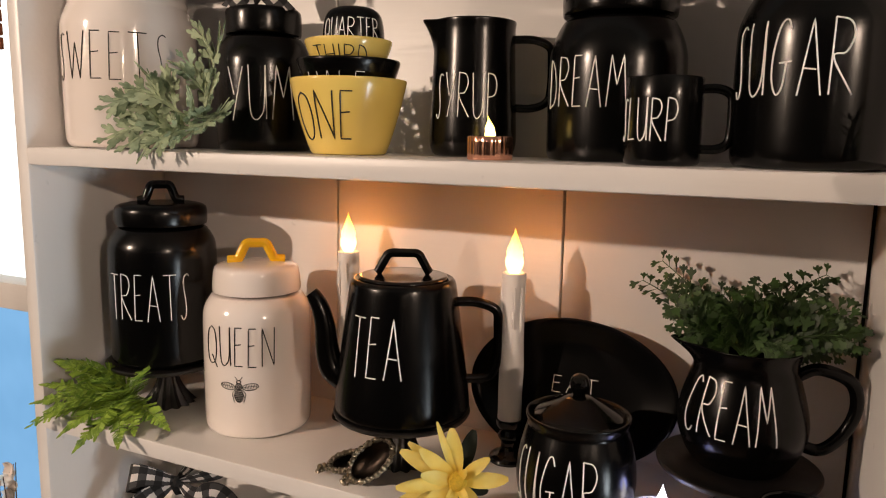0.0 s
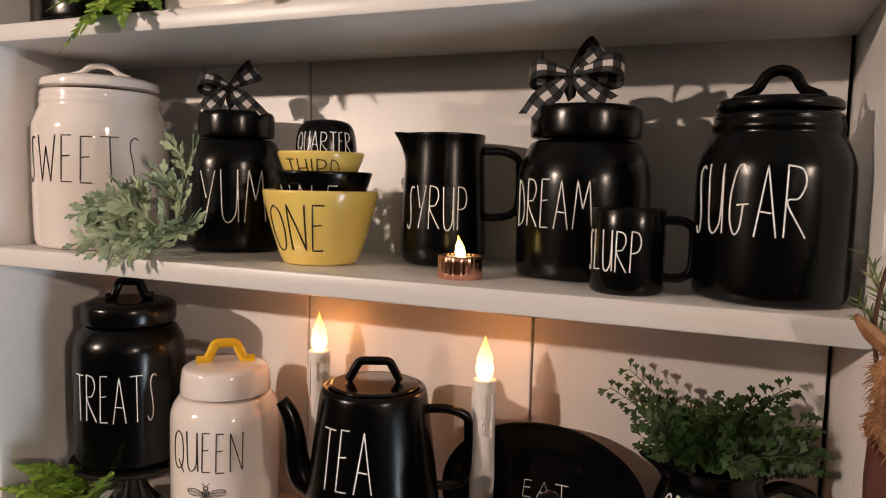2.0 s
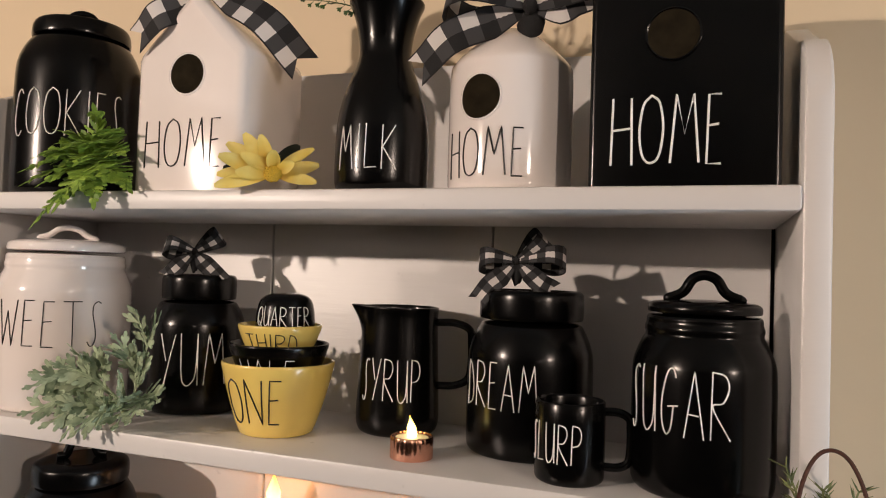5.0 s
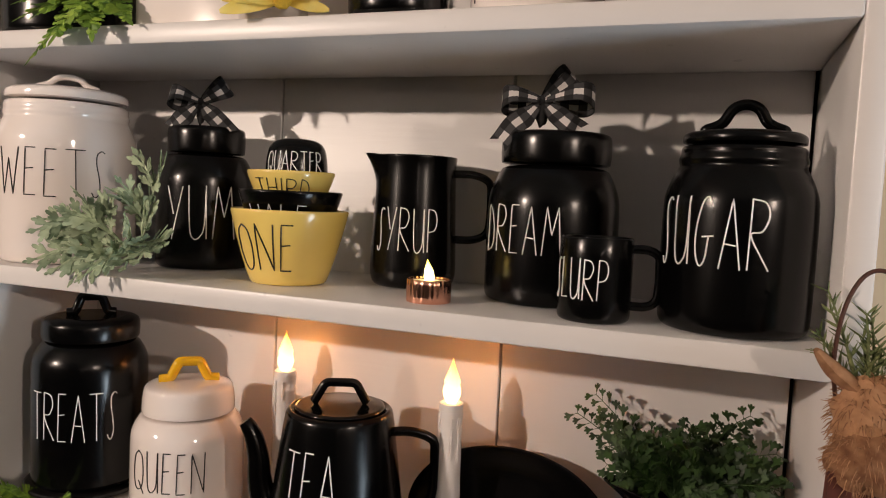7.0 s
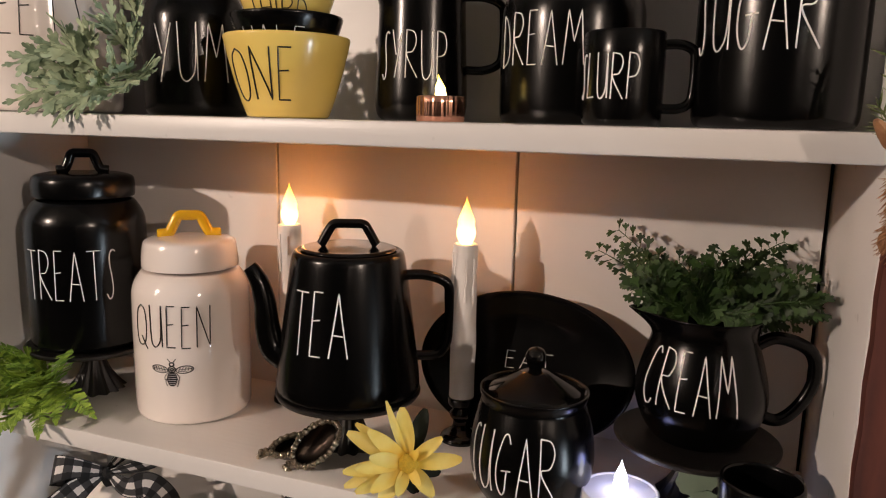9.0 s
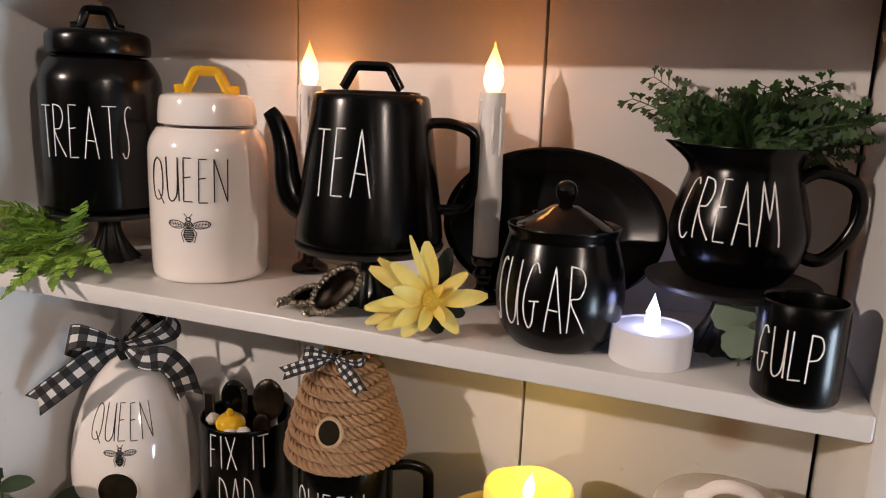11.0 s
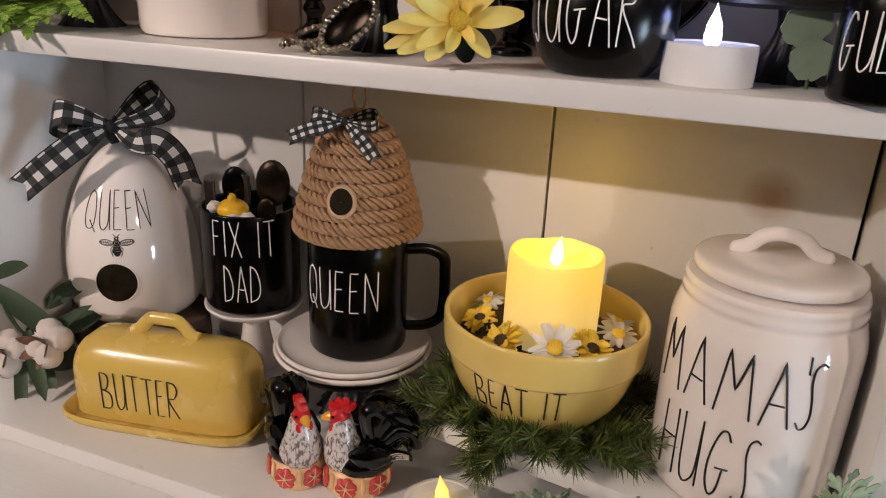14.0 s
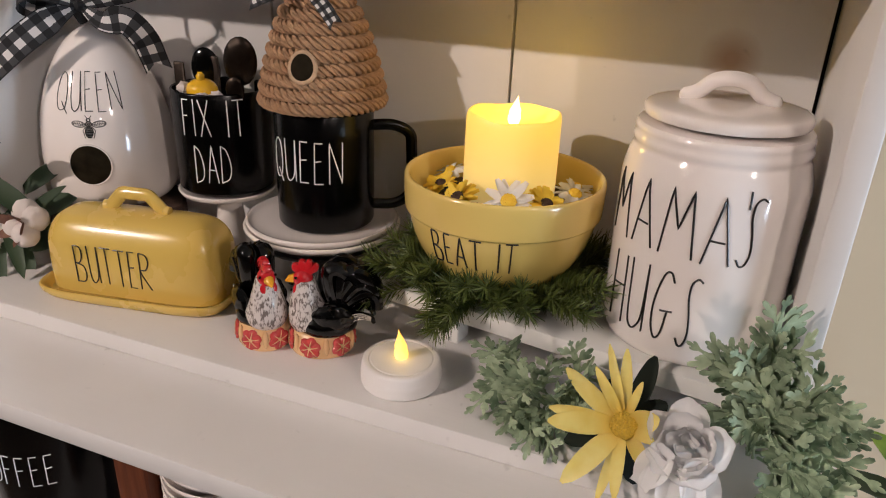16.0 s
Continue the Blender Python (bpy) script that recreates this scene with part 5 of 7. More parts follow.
for r, z in ((0.080, 0.0), (0.096, 0.002), (0.099, 0.028), (0.097, 0.055), (0.090, 0.0575)):
    rows.append([(r * (1 + 0.03 * math.sin(5 * a + z * 40) + 0.02 * math.sin(13 * a)) * math.cos(a) * 0.98, r * (1 + 0.03 * math.sin(5 * a + z * 40) + 0.02 * math.sin(13 * a)) * math.sin(a) * 0.68, z) for a in (2 * math.pi * k / 60 for k in range(60))])
part("slice", Geo().grid(rows, closed_u=True, caps=True), BARK, o)

# ---- rope beehive ----
ROPE_LIGHT = glaze("pale_jute_rope", (0.56, 0.38, 0.24), 0.85, 0, 0.25, 260, 0.5)
o = thing("rope_beehive", (-0.181, -0.0865, 1.1145), "coiled jute rope beehive with a round door on a mug", "beehive")
hive = [(0.0665, 0.006), (0.0645, 0.0185), (0.0612, 0.031), (0.0575, 0.0435), (0.0535, 0.056), (0.0492, 0.0685), (0.0442, 0.081), (0.0385, 0.093), (0.0310, 0.104), (0.0210, 0.114), (0.0095, 0.120)]
hive = [(0.92 * r, z) for r, z in hive]
for i, (r, z) in enumerate(hive):
    rope = Geo()
    seg = max(30, int(r * 900))
    core = [(r * math.cos(2 * math.pi * k / seg), r * math.sin(2 * math.pi * k / seg), z) for k in range(seg)]
    rope.tube(core, 0.0046, 8, closed=True)
    twist = random.Random(i)
    strands = max(8, int(2 * math.pi * r / 0.0074))
    for s in range(strands):
        a0 = 2 * math.pi * s / strands
        pts = []
        for k in range(7):
            u = k / 6
            a = a0 + (u - 0.5) * 0.0225 / r
            th = math.pi * (1.12 - 1.24 * u)
            q = r + 0.0064 * math.sin(th)
            pts.append((q * math.cos(a), q * math.sin(a), z - 0.0056 * math.cos(th)))
        thick = twist.uniform(0.92, 1.25)
        rope.tube(pts, [thick * q for q in (0.0008, 0.0018, 0.0023, 0.0025, 0.0023, 0.0018, 0.0008)], 6)
    part("rope_coil", rope, ROPE, o)
hp = [(r + 0.0075, z) for r, z in hive]


def on_hive(q, t, lift):
    zz = 0.047 + 0.0138 * q * math.sin(t)
    rr = radius_at(hp, zz) + lift
    a = radians(-78) + 0.0138 * q * math.cos(t) / 0.066
    return (rr * math.cos(a), rr * math.sin(a), zz)


turns = [2 * math.pi * k / 32 for k in range(32)]
part("door_ring", Geo().tube([on_hive(1, t, 0.001) for t in turns], 0.0027, 8, closed=True), ROPE_LIGHT, o)
# a dark disc over the coils stands in for the opening's shade
part("doorway", Geo().grid([[on_hive(q, t, 0.0032) for t in turns] for q in (1.0, 0.7, 0.4, 0.01)], closed_u=True), DOOR_SHADE, o, "dark disc painted as door shade")
loop = [(0.012 * math.sin(t) * 0.6, 0.004, 0.124 + 0.016 - 0.016 * math.cos(t)) for t in (2 * math.pi * k / 20 for k in range(20))]
part("hanger", Geo().tube(loop, 0.0016, 6, closed=True), ROPE, o)

# ---- top-shelf houses ----
def gable(name, x0, x1, depth, eave, apex, label, material, front=-0.2, round_top=False, power=3.0, edge=0.005):
    ob = thing(name, ((x0 + x1) / 2, front + depth / 2, Z4), label, "birdhouse")
    w = (x1 - x0) / 2
    if round_top:
        outline = [(-w, 0), (w, 0)] + [(w * math.copysign(abs(math.cos(t)) ** (2 / power), math.cos(t)), eave + (apex - eave) * abs(math.sin(t)) ** (2 / power)) for t in (math.pi * k / 20 for k in range(21))]
    else:
        outline = [(-w, 0), (w, 0), (w, eave - 0.004), (w - 0.003, eave + 0.002), (0.006, apex - 0.002), (0, apex), (-0.006, apex - 0.002), (-w + 0.003, eave + 0.002), (-w, eave - 0.004)]
    rows = []
    c = Vector((0, eave * 0.55))
    d = depth / 2
    for y, i in ((-d, edge), (-d + 0.08 * edge, 0.62 * edge), (-d + 0.30 * edge, 0.30 * edge), (-d + 0.62 * edge, 0.08 * edge), (-d + edge, 0), (d - 0.005, 0), (d - 0.0015, 0.002), (d, 0.005)):
        rows.append([(p[0] - math.copysign(min(i, abs(p[0])), p[0]), y, p[1] - (i if p[1] > c.y else 0)) for p in outline])
    part("house_body", Geo().grid(rows, closed_u=True, caps=True), material, ob)
    return ob


def flat_port(parent, x, y, z, r, rim):
    ring = [(x + r * math.cos(t), y, z + r * math.sin(t)) for t in (2 * math.pi * k / 32 for k in range(32))]
    part("door_lip", Geo().tube(ring, 0.0012, 6, closed=True), rim, parent)
    # flat disc on the front that paints the opening's shade
    g = Geo()
    g.add([(px, y - 0.0005, pz) for px, _, pz in ring] + [(x, y - 0.0005, z)], [((k + 1) % 32, k, 32) for k in range(32)])
    part("doorway", g, DOOR_SHADE, parent, "dark disc painted as the shade inside the round door")


o = gable("birdhouse", -0.350, -0.209, 0.112, 0.150, 0.214, "ivory ceramic birdhouse with a peaked roof", IVORY, edge=0.011)
flat_port(o, -0.002, -0.0560, 0.124, 0.022, IVORY)
word_flat(o, "HOME", (-0.053, -0.0562, 0.026), (1, 0, 0), (0, 0, 1), 0.098, 0.050, LETTER_BLACK, 0.0008)
o = thing("birdhouse", (0.0545, -0.140, Z4), "rounded ivory ceramic birdhouse with a pointed roof", "birdhouse")
b = smoothed([(0, 0), (0.054, 0), (0.0580, 0.003), (0.0595, 0.010), (0.0595, 0.115), (0.0575, 0.124), (0.030, 0.150), (0.008, 0.162), (0, 0.163)])
part("house_body", Geo().lathe(b, 56), IVORY, o)
port(o, b, -104, 0.084, 0.021)
word_round(o, "HOME", b, -140, -62, 0.012, 0.055, LETTER_BLACK, 0.0008)
o = gable("birdhouse", 0.139, 0.289, 0.09, 0.165, 0.215, "large matte black ceramic birdhouse with a rounded top", BLACK, round_top=True)
flat_port(o, -0.008, -0.0455, 0.126, 0.0215, GLOSSBLACK)
word_flat(o, "HOME", (-0.056, -0.0452, 0.019), (1, 0, 0), (0, 0, 1), 0.088, 0.056, LETTER_WHITE, 0.0011)

# ---- greenery ----
def axes_along(d, roll=0.0, up=None):
    """Across, along and normal for a leaf that grows along d."""
    d = Vector(d).normalized()
    ref = Vector(up) if up else Vector((0, -0.4, 1))
    n = ref - d * ref.dot(d)
    n = n.normalized() if n.length > 1e-6 else Vector((1, 0, 0))
    a = d.cross(n).normalized()
    c, s = math.cos(roll), math.sin(roll)
    return a * c + n * s, d, n * c - a * s


def lance(length, width, n=4):
    side = [(width / 2 * math.sin(math.pi * (0.08 + 0.9 * k / n)) ** 0.8, length * k / n) for k in range(n + 1)]
    return [(-x, y) for x, y in side] + [(x, y) for x, y in side[::-1]]


def curve_to(a, b, sag, steps=10, rng=None):
    a, b = Vector(a), Vector(b)
    mid = (a + b) / 2 + Vector((0, 0, sag))
    if rng:
        mid += Vector((rng.uniform(-1, 1), rng.uniform(-1, 1), rng.uniform(-0.5, 1))) * (b - a).length * 0.08
    return [a * (1 - t) ** 2 + mid * (2 * t * (1 - t)) + b * t * t for t in (k / steps for k in range(steps + 1))]


def sprig_fern(rng, a, b, leaf, sag=0.015, pairs=24):
    """A frond: a thin stem with paired narrow leaflets that shorten to the tip."""
    g = Geo()
    way = curve_to(a, b, sag, pairs, rng)
    g.tube(way, [0.0008 - 0.0005 * k / len(way) for k in range(len(way))], 5)
    for i in range(1, len(way)):
        t = i / (len(way) - 1)
        d = (way[i] - way[i - 1]).normalized()
        ax, ay, az = axes_along(d, rng.uniform(-0.3, 0.3))
        ln = leaf * (0.30 + 0.85 * math.sin(math.pi * (0.16 + 0.78 * t))) * (1 - 0.55 * t)
        for s in (-1, 1):
            dd = (ax * s + ay * 0.55 + az * rng.uniform(-0.25, 0.1)).normalized()
            x2, y2, z2 = axes_along(dd, rng.uniform(-0.35, 0.35), az)
            n = 4
            # toothed leaflet
            out = []
            for k in range(n):
                y = ln * k / n
                w = leaf * 0.155 * (1 - 0.6 * k / n)
                out += [(w, y + ln * 0.08), (w * 0.45, y + ln * 0.22)]
            out = [(-x, y) for x, y in out] + [(0, ln)] + [(x, y) for x, y in out[::-1]]
            g.slab(out, (way[i], x2, y2, z2), 0.0004)
    ax, ay, az = axes_along(way[-1] - way[-2])
    g.slab(lance(leaf * 0.5, leaf * 0.2), (way[-1], ax, ay, az), 0.0004)
    return g


def felt_leaf(rng, way, width, up, pairs=5):
    """A dusty miller leaf: a flat midrib with pairs of lobes, each cut into three blunt fingers."""
    g = Geo()
    n = len(way) - 1
    g.tube(way, [width * (0.05 + 0.11 * math.sin(math.pi * (0.10 + 0.85 * i / n))) for i in range(n + 1)], 8, 0.10, up=up)
    fingers = [(-0.11, 0), (-0.11, 0.30), (-0.24, 0.46), (-0.33, 0.62), (-0.32, 0.76), (-0.22, 0.82), (-0.12, 0.70), (-0.14, 0.96), (-0.07, 1.10), (0.07, 1.10), (0.14, 0.96), (0.12, 0.70), (0.22, 0.82), (0.32, 0.76), (0.33, 0.62), (0.24, 0.46), (0.11, 0.30), (0.11, 0)]
    for k in range(pairs + 1):
        t = (k + 0.6) / (pairs + 0.6)
        i = min(n - 1, int(t * n))
        p = way[i].lerp(way[i + 1], t * n - i)
        d = (way[i + 1] - way[i]).normalized()
        ax, ay, az = axes_along(d, 0, up)
        ln = width * (0.40 + 0.70 * math.sin(math.pi * (0.10 + 0.76 * t))) * 0.92
        for s in (-1, 1) if k < pairs else (0,):
            dd = (ax * s + ay * (0.75 + 0.5 * t) + az * rng.uniform(-0.15, 0.45)).normalized() if s else (d + az * 0.2).normalized()
            x2, y2, z2 = axes_along(dd, rng.uniform(-0.35, 0.35), az)
            q = ln * rng.uniform(0.85, 1.15)
            g.slab([(x * q * 0.78, y * q) for x, y in fingers], (p, x2, y2, z2), 0.0008)
    return g


def sprig_sage(rng, a, b, leaf, sag=0.01, count=10):
    """A dusty miller stem that ends in one long cut leaf, with smaller leaves from its lower half."""
    g, leaves = Geo(), []
    way = curve_to(a, b, sag, 12, rng)
    g.tube(way, [0.0013 - 0.0006 * k / len(way) for k in range(len(way))], 6)
    up = Vector((rng.uniform(-0.5, 0.5), -1, rng.uniform(0.2, 1.0)))
    span = min(9, max(5, int(12 * 2.3 * leaf / max(0.02, (way[-1] - way[0]).length))))
    leaves.append(felt_leaf(rng, way[-span - 1:], leaf * 0.80, up, 4))
    for k in (4, 7):
        d = (way[k + 1] - way[k]).normalized()
        ax, ay, az = axes_along(d, rng.uniform(-0.6, 0.6), (0, -1, 0.6))
        s = rng.choice((-1, 1))
        tip = way[k] + (ax * s * 0.7 + ay * 0.75 + az * rng.uniform(0.1, 0.6)).normalized() * (leaf * rng.uniform(1.0, 1.5))
        leaves.append(felt_leaf(rng, curve_to(way[k], tip, 0.004, 6, rng), leaf * 0.70, Vector((rng.uniform(-0.6, 0.6), -1, rng.uniform(0.1, 1.0))), 3))
    return g, leaves


def sprig_fan(rng, a, b, leaf, sag=0.012, count=10):
    """A dark stem with side twigs of small wedge leaves."""
    g = Geo()
    way = curve_to(a, b, sag, count, rng)
    g.tube(way, [0.0008 - 0.0004 * k / len(way) for k in range(len(way))], 5)
    wedge = [(-0.09, 0), (-0.14, 0.35), (-0.46, 0.66), (-0.40, 0.95), (-0.16, 0.80), (-0.10, 1.05), (0.10, 1.05), (0.16, 0.80), (0.40, 0.95), (0.46, 0.66), (0.14, 0.35), (0.09, 0)]
    for i in range(2, len(way)):
        t = i / (len(way) - 1)
        d = (way[i] - way[i - 1]).normalized()
        ax, ay, az = axes_along(d, rng.uniform(-0.4, 0.4), (0, -1, 0.4))
        for s in (-1, 1):
            tw = leaf * (1.15 - 0.75 * t) * rng.uniform(0.7, 1.1)
            dd = (ax * s + ay * 0.8 + az * rng.uniform(-0.4, 0.4)).normalized()
            tip = way[i] + dd * tw
            g.tube([way[i], tip], 0.0003, 4)
            steps = max(1, int(tw / (leaf * 0.50)))
            for k in range(1, steps + 1):
                p = way[i] + dd * (tw * k / steps)
                for q in ((-1, 1) if k < steps else (0,)):
                    e = (dd + axes_along(dd, 0, az)[0] * q * 0.9).normalized()
                    x2, y2, z2 = axes_along(e, rng.uniform(-0.5, 0.5), az)
                    sc = leaf * rng.uniform(0.85, 1.2) * (1.1 - 0.35 * t)
                    g.slab([(x * sc, y * sc) for x, y in wedge], (p, x2, y2, z2), 0.0004)
    return g


def sprig_needle(rng, a, b, leaf, sag=0.008, count=16, per=5):
    g = Geo()
    way = curve_to(a, b, sag, count, rng)
    g.tube(way, [0.0012 - 0.0006 * k / len(way) for k in range(len(way))], 5)
    for i in range(1, len(way)):
        d = (way[i] - way[i - 1]).normalized()
        for k in range(per):
            ax, ay, az = axes_along(d, 2 * math.pi * (k + rng.random()) / per)
            dd = (ax * 0.8 + ay * 0.75).normalized()
            x2, y2, z2 = axes_along(dd, rng.uniform(0, 3))
            ln = leaf * rng.uniform(0.7, 1.15)
            g.slab([(-0.0005, 0), (-0.0008, ln * 0.40), (0, ln), (0.0008, ln * 0.40), (0.0005, 0)], (way[i], x2, y2, z2), 0.0004)
    return g


def plant(name, base, ends, maker, leaf, material, label, category, seed, sag=0.015, **more):
    """A cut spray: one part for each stem; places in metres in the room."""
    rng = random.Random(seed)
    ob = thing(name, base, label, category)
    for e in ends:
        g = maker(rng, Vector((0, 0, 0)) + Vector((rng.uniform(-1, 1), rng.uniform(-1, 1), 0)) * 0.006, Vector(e) - Vector(base), leaf, sag, **more)
        leaves = []
        if isinstance(g, tuple):
            g, leaves = g
        sprig = part("sprig", g, material, ob, smooth=0)
        for leaf_geo in leaves:
            part("leaf", leaf_geo, material, sprig, smooth=0)
    return ob


plant("dusty_miller", (-0.345, -0.188, Z3 + 0.022), [(-0.452, -0.220, 1.648), (-0.446, -0.215, 1.690), (-0.418, -0.222, 1.642), (-0.372, -0.230, 1.640), (-0.300, -0.205, 1.752), (-0.288, -0.215, 1.675), (-0.330, -0.20, 1.715), (-0.400, -0.225, 1.700), (-0.318, -0.235, 1.652)], sprig_sage, 0.028, SAGE, "grey-green dusty miller spray lying on the shelf", "foliage", 3)
plant("fern", (-0.505, -0.165, Z2 + 0.018), [(-0.592, -0.232, 1.298), (-0.520, -0.20, 1.378), (-0.425, -0.205, 1.388), (-0.405, -0.200, 1.320), (-0.505, -0.238, 1.290), (-0.570, -0.205, 1.372), (-0.445, -0.232, 1.304), (-0.555, -0.232, 1.325), (-0.480, -0.225, 1.350), (-0.530, -0.235, 1.350), (-0.455, -0.215, 1.340), (-0.585, -0.215, 1.345), (-0.575, -0.235, 1.310), (-0.54, -0.222, 1.385), (-0.475, -0.236, 1.310), (-0.43, -0.222, 1.318), (-0.50, -0.215, 1.366), (-0.59, -0.225, 1.325), (-0.525, -0.24, 1.305)], sprig_fern, 0.021, FERN, "bright green fern fronds hanging over the shelf edge", "fern", 5)
plant("fern", (-0.392, -0.205, Z4 + 0.03), [(x + 0.004, y, z - 0.012) for x, y, z in [(-0.440, -0.240, 1.868), (-0.472, -0.225, 1.912), (-0.392, -0.215, 1.985), (-0.338, -0.222, 1.905), (-0.425, -0.222, 1.955), (-0.362, -0.220, 1.965), (-0.405, -0.245, 1.885), (-0.365, -0.238, 1.890), (-0.450, -0.23, 1.940), (-0.345, -0.225, 1.940), (-0.385, -0.24, 1.93), (-0.41, -0.235, 1.962), (-0.43, -0.24, 1.91), (-0.40, -0.242, 1.945), (-0.37, -0.235, 1.95), (-0.355, -0.238, 1.915), (-0.42, -0.238, 1.935), (-0.46, -0.235, 1.925), (-0.38, -0.245, 1.905)]], sprig_fern, 0.027, FERN, "bright green fern fronds beside a white birdhouse", "fern", 6, pairs=22)
rng = random.Random(17)
fronds = [(0.096, -0.035, 1.514), (0.1135, -0.030, 1.535), (0.262, -0.030, 1.535), (0.258, -0.045, 1.522), (0.286, -0.045, 1.506), (0.276, -0.055, 1.468), (0.284, -0.065, 1.480), (0.262, -0.045, 1.475), (0.140, -0.100, 1.505), (0.125, -0.045, 1.515), (0.235, -0.04, 1.525)]
for k in range(40):
    u, v = rng.uniform(-1, 1), rng.uniform(-1, 1)
    fronds.append((0.2065 + 0.078 * u, -0.092 + 0.040 * v, 1.486 + 0.040 * rng.random() * (1 - 0.5 * u * u) + 0.006 * v))
plant("maidenhair_fern", (0.2010, -0.1010, 1.4680), fronds, sprig_fan, 0.0112, FERN_DARK, "dark green maidenhair fern in the black pitcher", "fern", 8, count=11)
plant("fern", (-0.0725, -0.158, Z4 + 0.178), [(-0.150, -0.185, 2.085), (-0.125, -0.20, 2.105), (-0.083, -0.205, 2.110), (-0.040, -0.195, 2.098), (-0.020, -0.16, 2.09), (-0.060, -0.14, 2.13), (-0.110, -0.15, 2.125), (-0.13, -0.17, 2.12)], sprig_fan, 0.0075, FERN_DARK, "dark green fern in the black milk bottle", "fern", 9)

# needles round the yellow bowl
ends = []
rng = random.Random(21)
for k in range(34):
    a = radians(-205 + 245 * k / 33) + rng.uniform(-0.06, 0.06)
    r = rng.uniform(0.090, 0.116)
    z = 0.988 + rng.uniform(-0.010, 0.020)
    ends.append((min(BX + r * math.cos(a), 0.140), BY + min(r, 0.100) * math.sin(a), z))
ends += [(-0.082, -0.175, 0.972), (-0.088, -0.16, 0.982), (-0.075, -0.190, 0.950), (0.02, -0.214, 0.968), (0.060, -0.212, 0.984), (0.128, -0.200, 0.990), (0.142, -0.200, 0.990), (0.006, -0.214, 0.948), (-0.004, -0.208, 0.955), (0.016, -0.214, 0.955), (0.150, -0.190, 1.012), (0.146, -0.185, 1.002), (0.092, -0.210, 0.984), (-0.074, -0.178, 0.984)]
g_ob = thing("evergreen_wreath", (BX, BY, BZ + 0.0005), "green needle wreath under the yellow bowl", "wreath")
for e in ends:
    d = Vector(e) - Vector((BX, BY, BZ + 0.0005))
    start = Vector((d.x, d.y, 0)).normalized() * 0.050 + Vector((0, 0, 0.008))
    part("sprig", sprig_needle(rng, start, d, 0.0195, 0.004, 15, 9), PINE, g_ob, smooth=0)

plant("dusty_miller", (0.125, -0.222, Z1 + 0.012), [(0.062, -0.235, 0.955), (0.070, -0.240, 0.925), (0.095, -0.245, 0.935), (0.100, -0.262, 0.905), (0.118, -0.270, 0.885), (0.132, -0.272, 0.885), (0.150, -0.25, 0.930), (0.160, -0.240, 0.952), (0.080, -0.255, 0.905), (0.150, -0.26, 0.915)], sprig_sage, 0.026, SAGE, "grey-green dusty miller spray on the bottom shelf", "foliage", 31)
plant("dusty_miller", (0.292, -0.235, Z1 + 0.02), [(0.286, -0.235, 1.045), (0.268, -0.240, 1.005), (0.290, -0.240, 1.020), (0.325, -0.250, 1.000), (0.362, -0.255, 0.935), (0.330, -0.270, 0.895), (0.282, -0.250, 0.975), (0.300, -0.260, 0.980), (0.325, -0.270, 0.925), (0.295, -0.255, 0.955), (0.275, -0.250, 0.955), (0.335, -0.26, 0.975)], sprig_sage, 0.032, SAGE, "tall grey-green dusty miller spray at the shelf end", "foliage", 32)


# ---- flowers ----
NIGHT_LEAF = leafy("near_black_leaf", (0.003, 0.006, 0.003), (0.012, 0.018, 0.011), 0.9, 20)


def petal_geo(g, origin, d, n, length, width, curl, rng, rows=7, blunt=0.03):
    """A cupped petal from origin along d, curling towards n."""
    d, n = Vector(d).normalized(), Vector(n).normalized()
    a = d.cross(n).normalized()
    pts = []
    for k in range(rows):
        t = k / (rows - 1)
        w = width / 2 * (0.18 + 0.82 * math.sin(math.pi * (0.10 + 0.86 * t)) ** 0.8) if t < 1 else width * blunt
        c = Vector(origin) + d * (length * t) + n * (curl * length * t * t)
        pts.append([c - a * w + n * (0.22 * w), c - a * w * 0.5, c, c + a * w * 0.5, c + a * w + n * (0.22 * w)])
    top = [[p + n * 0.0003 for p in r] for r in pts]
    bot = [[p - n * 0.0003 for p in r] for r in pts]
    g.grid(top)
    g.grid([r[::-1] for r in bot])


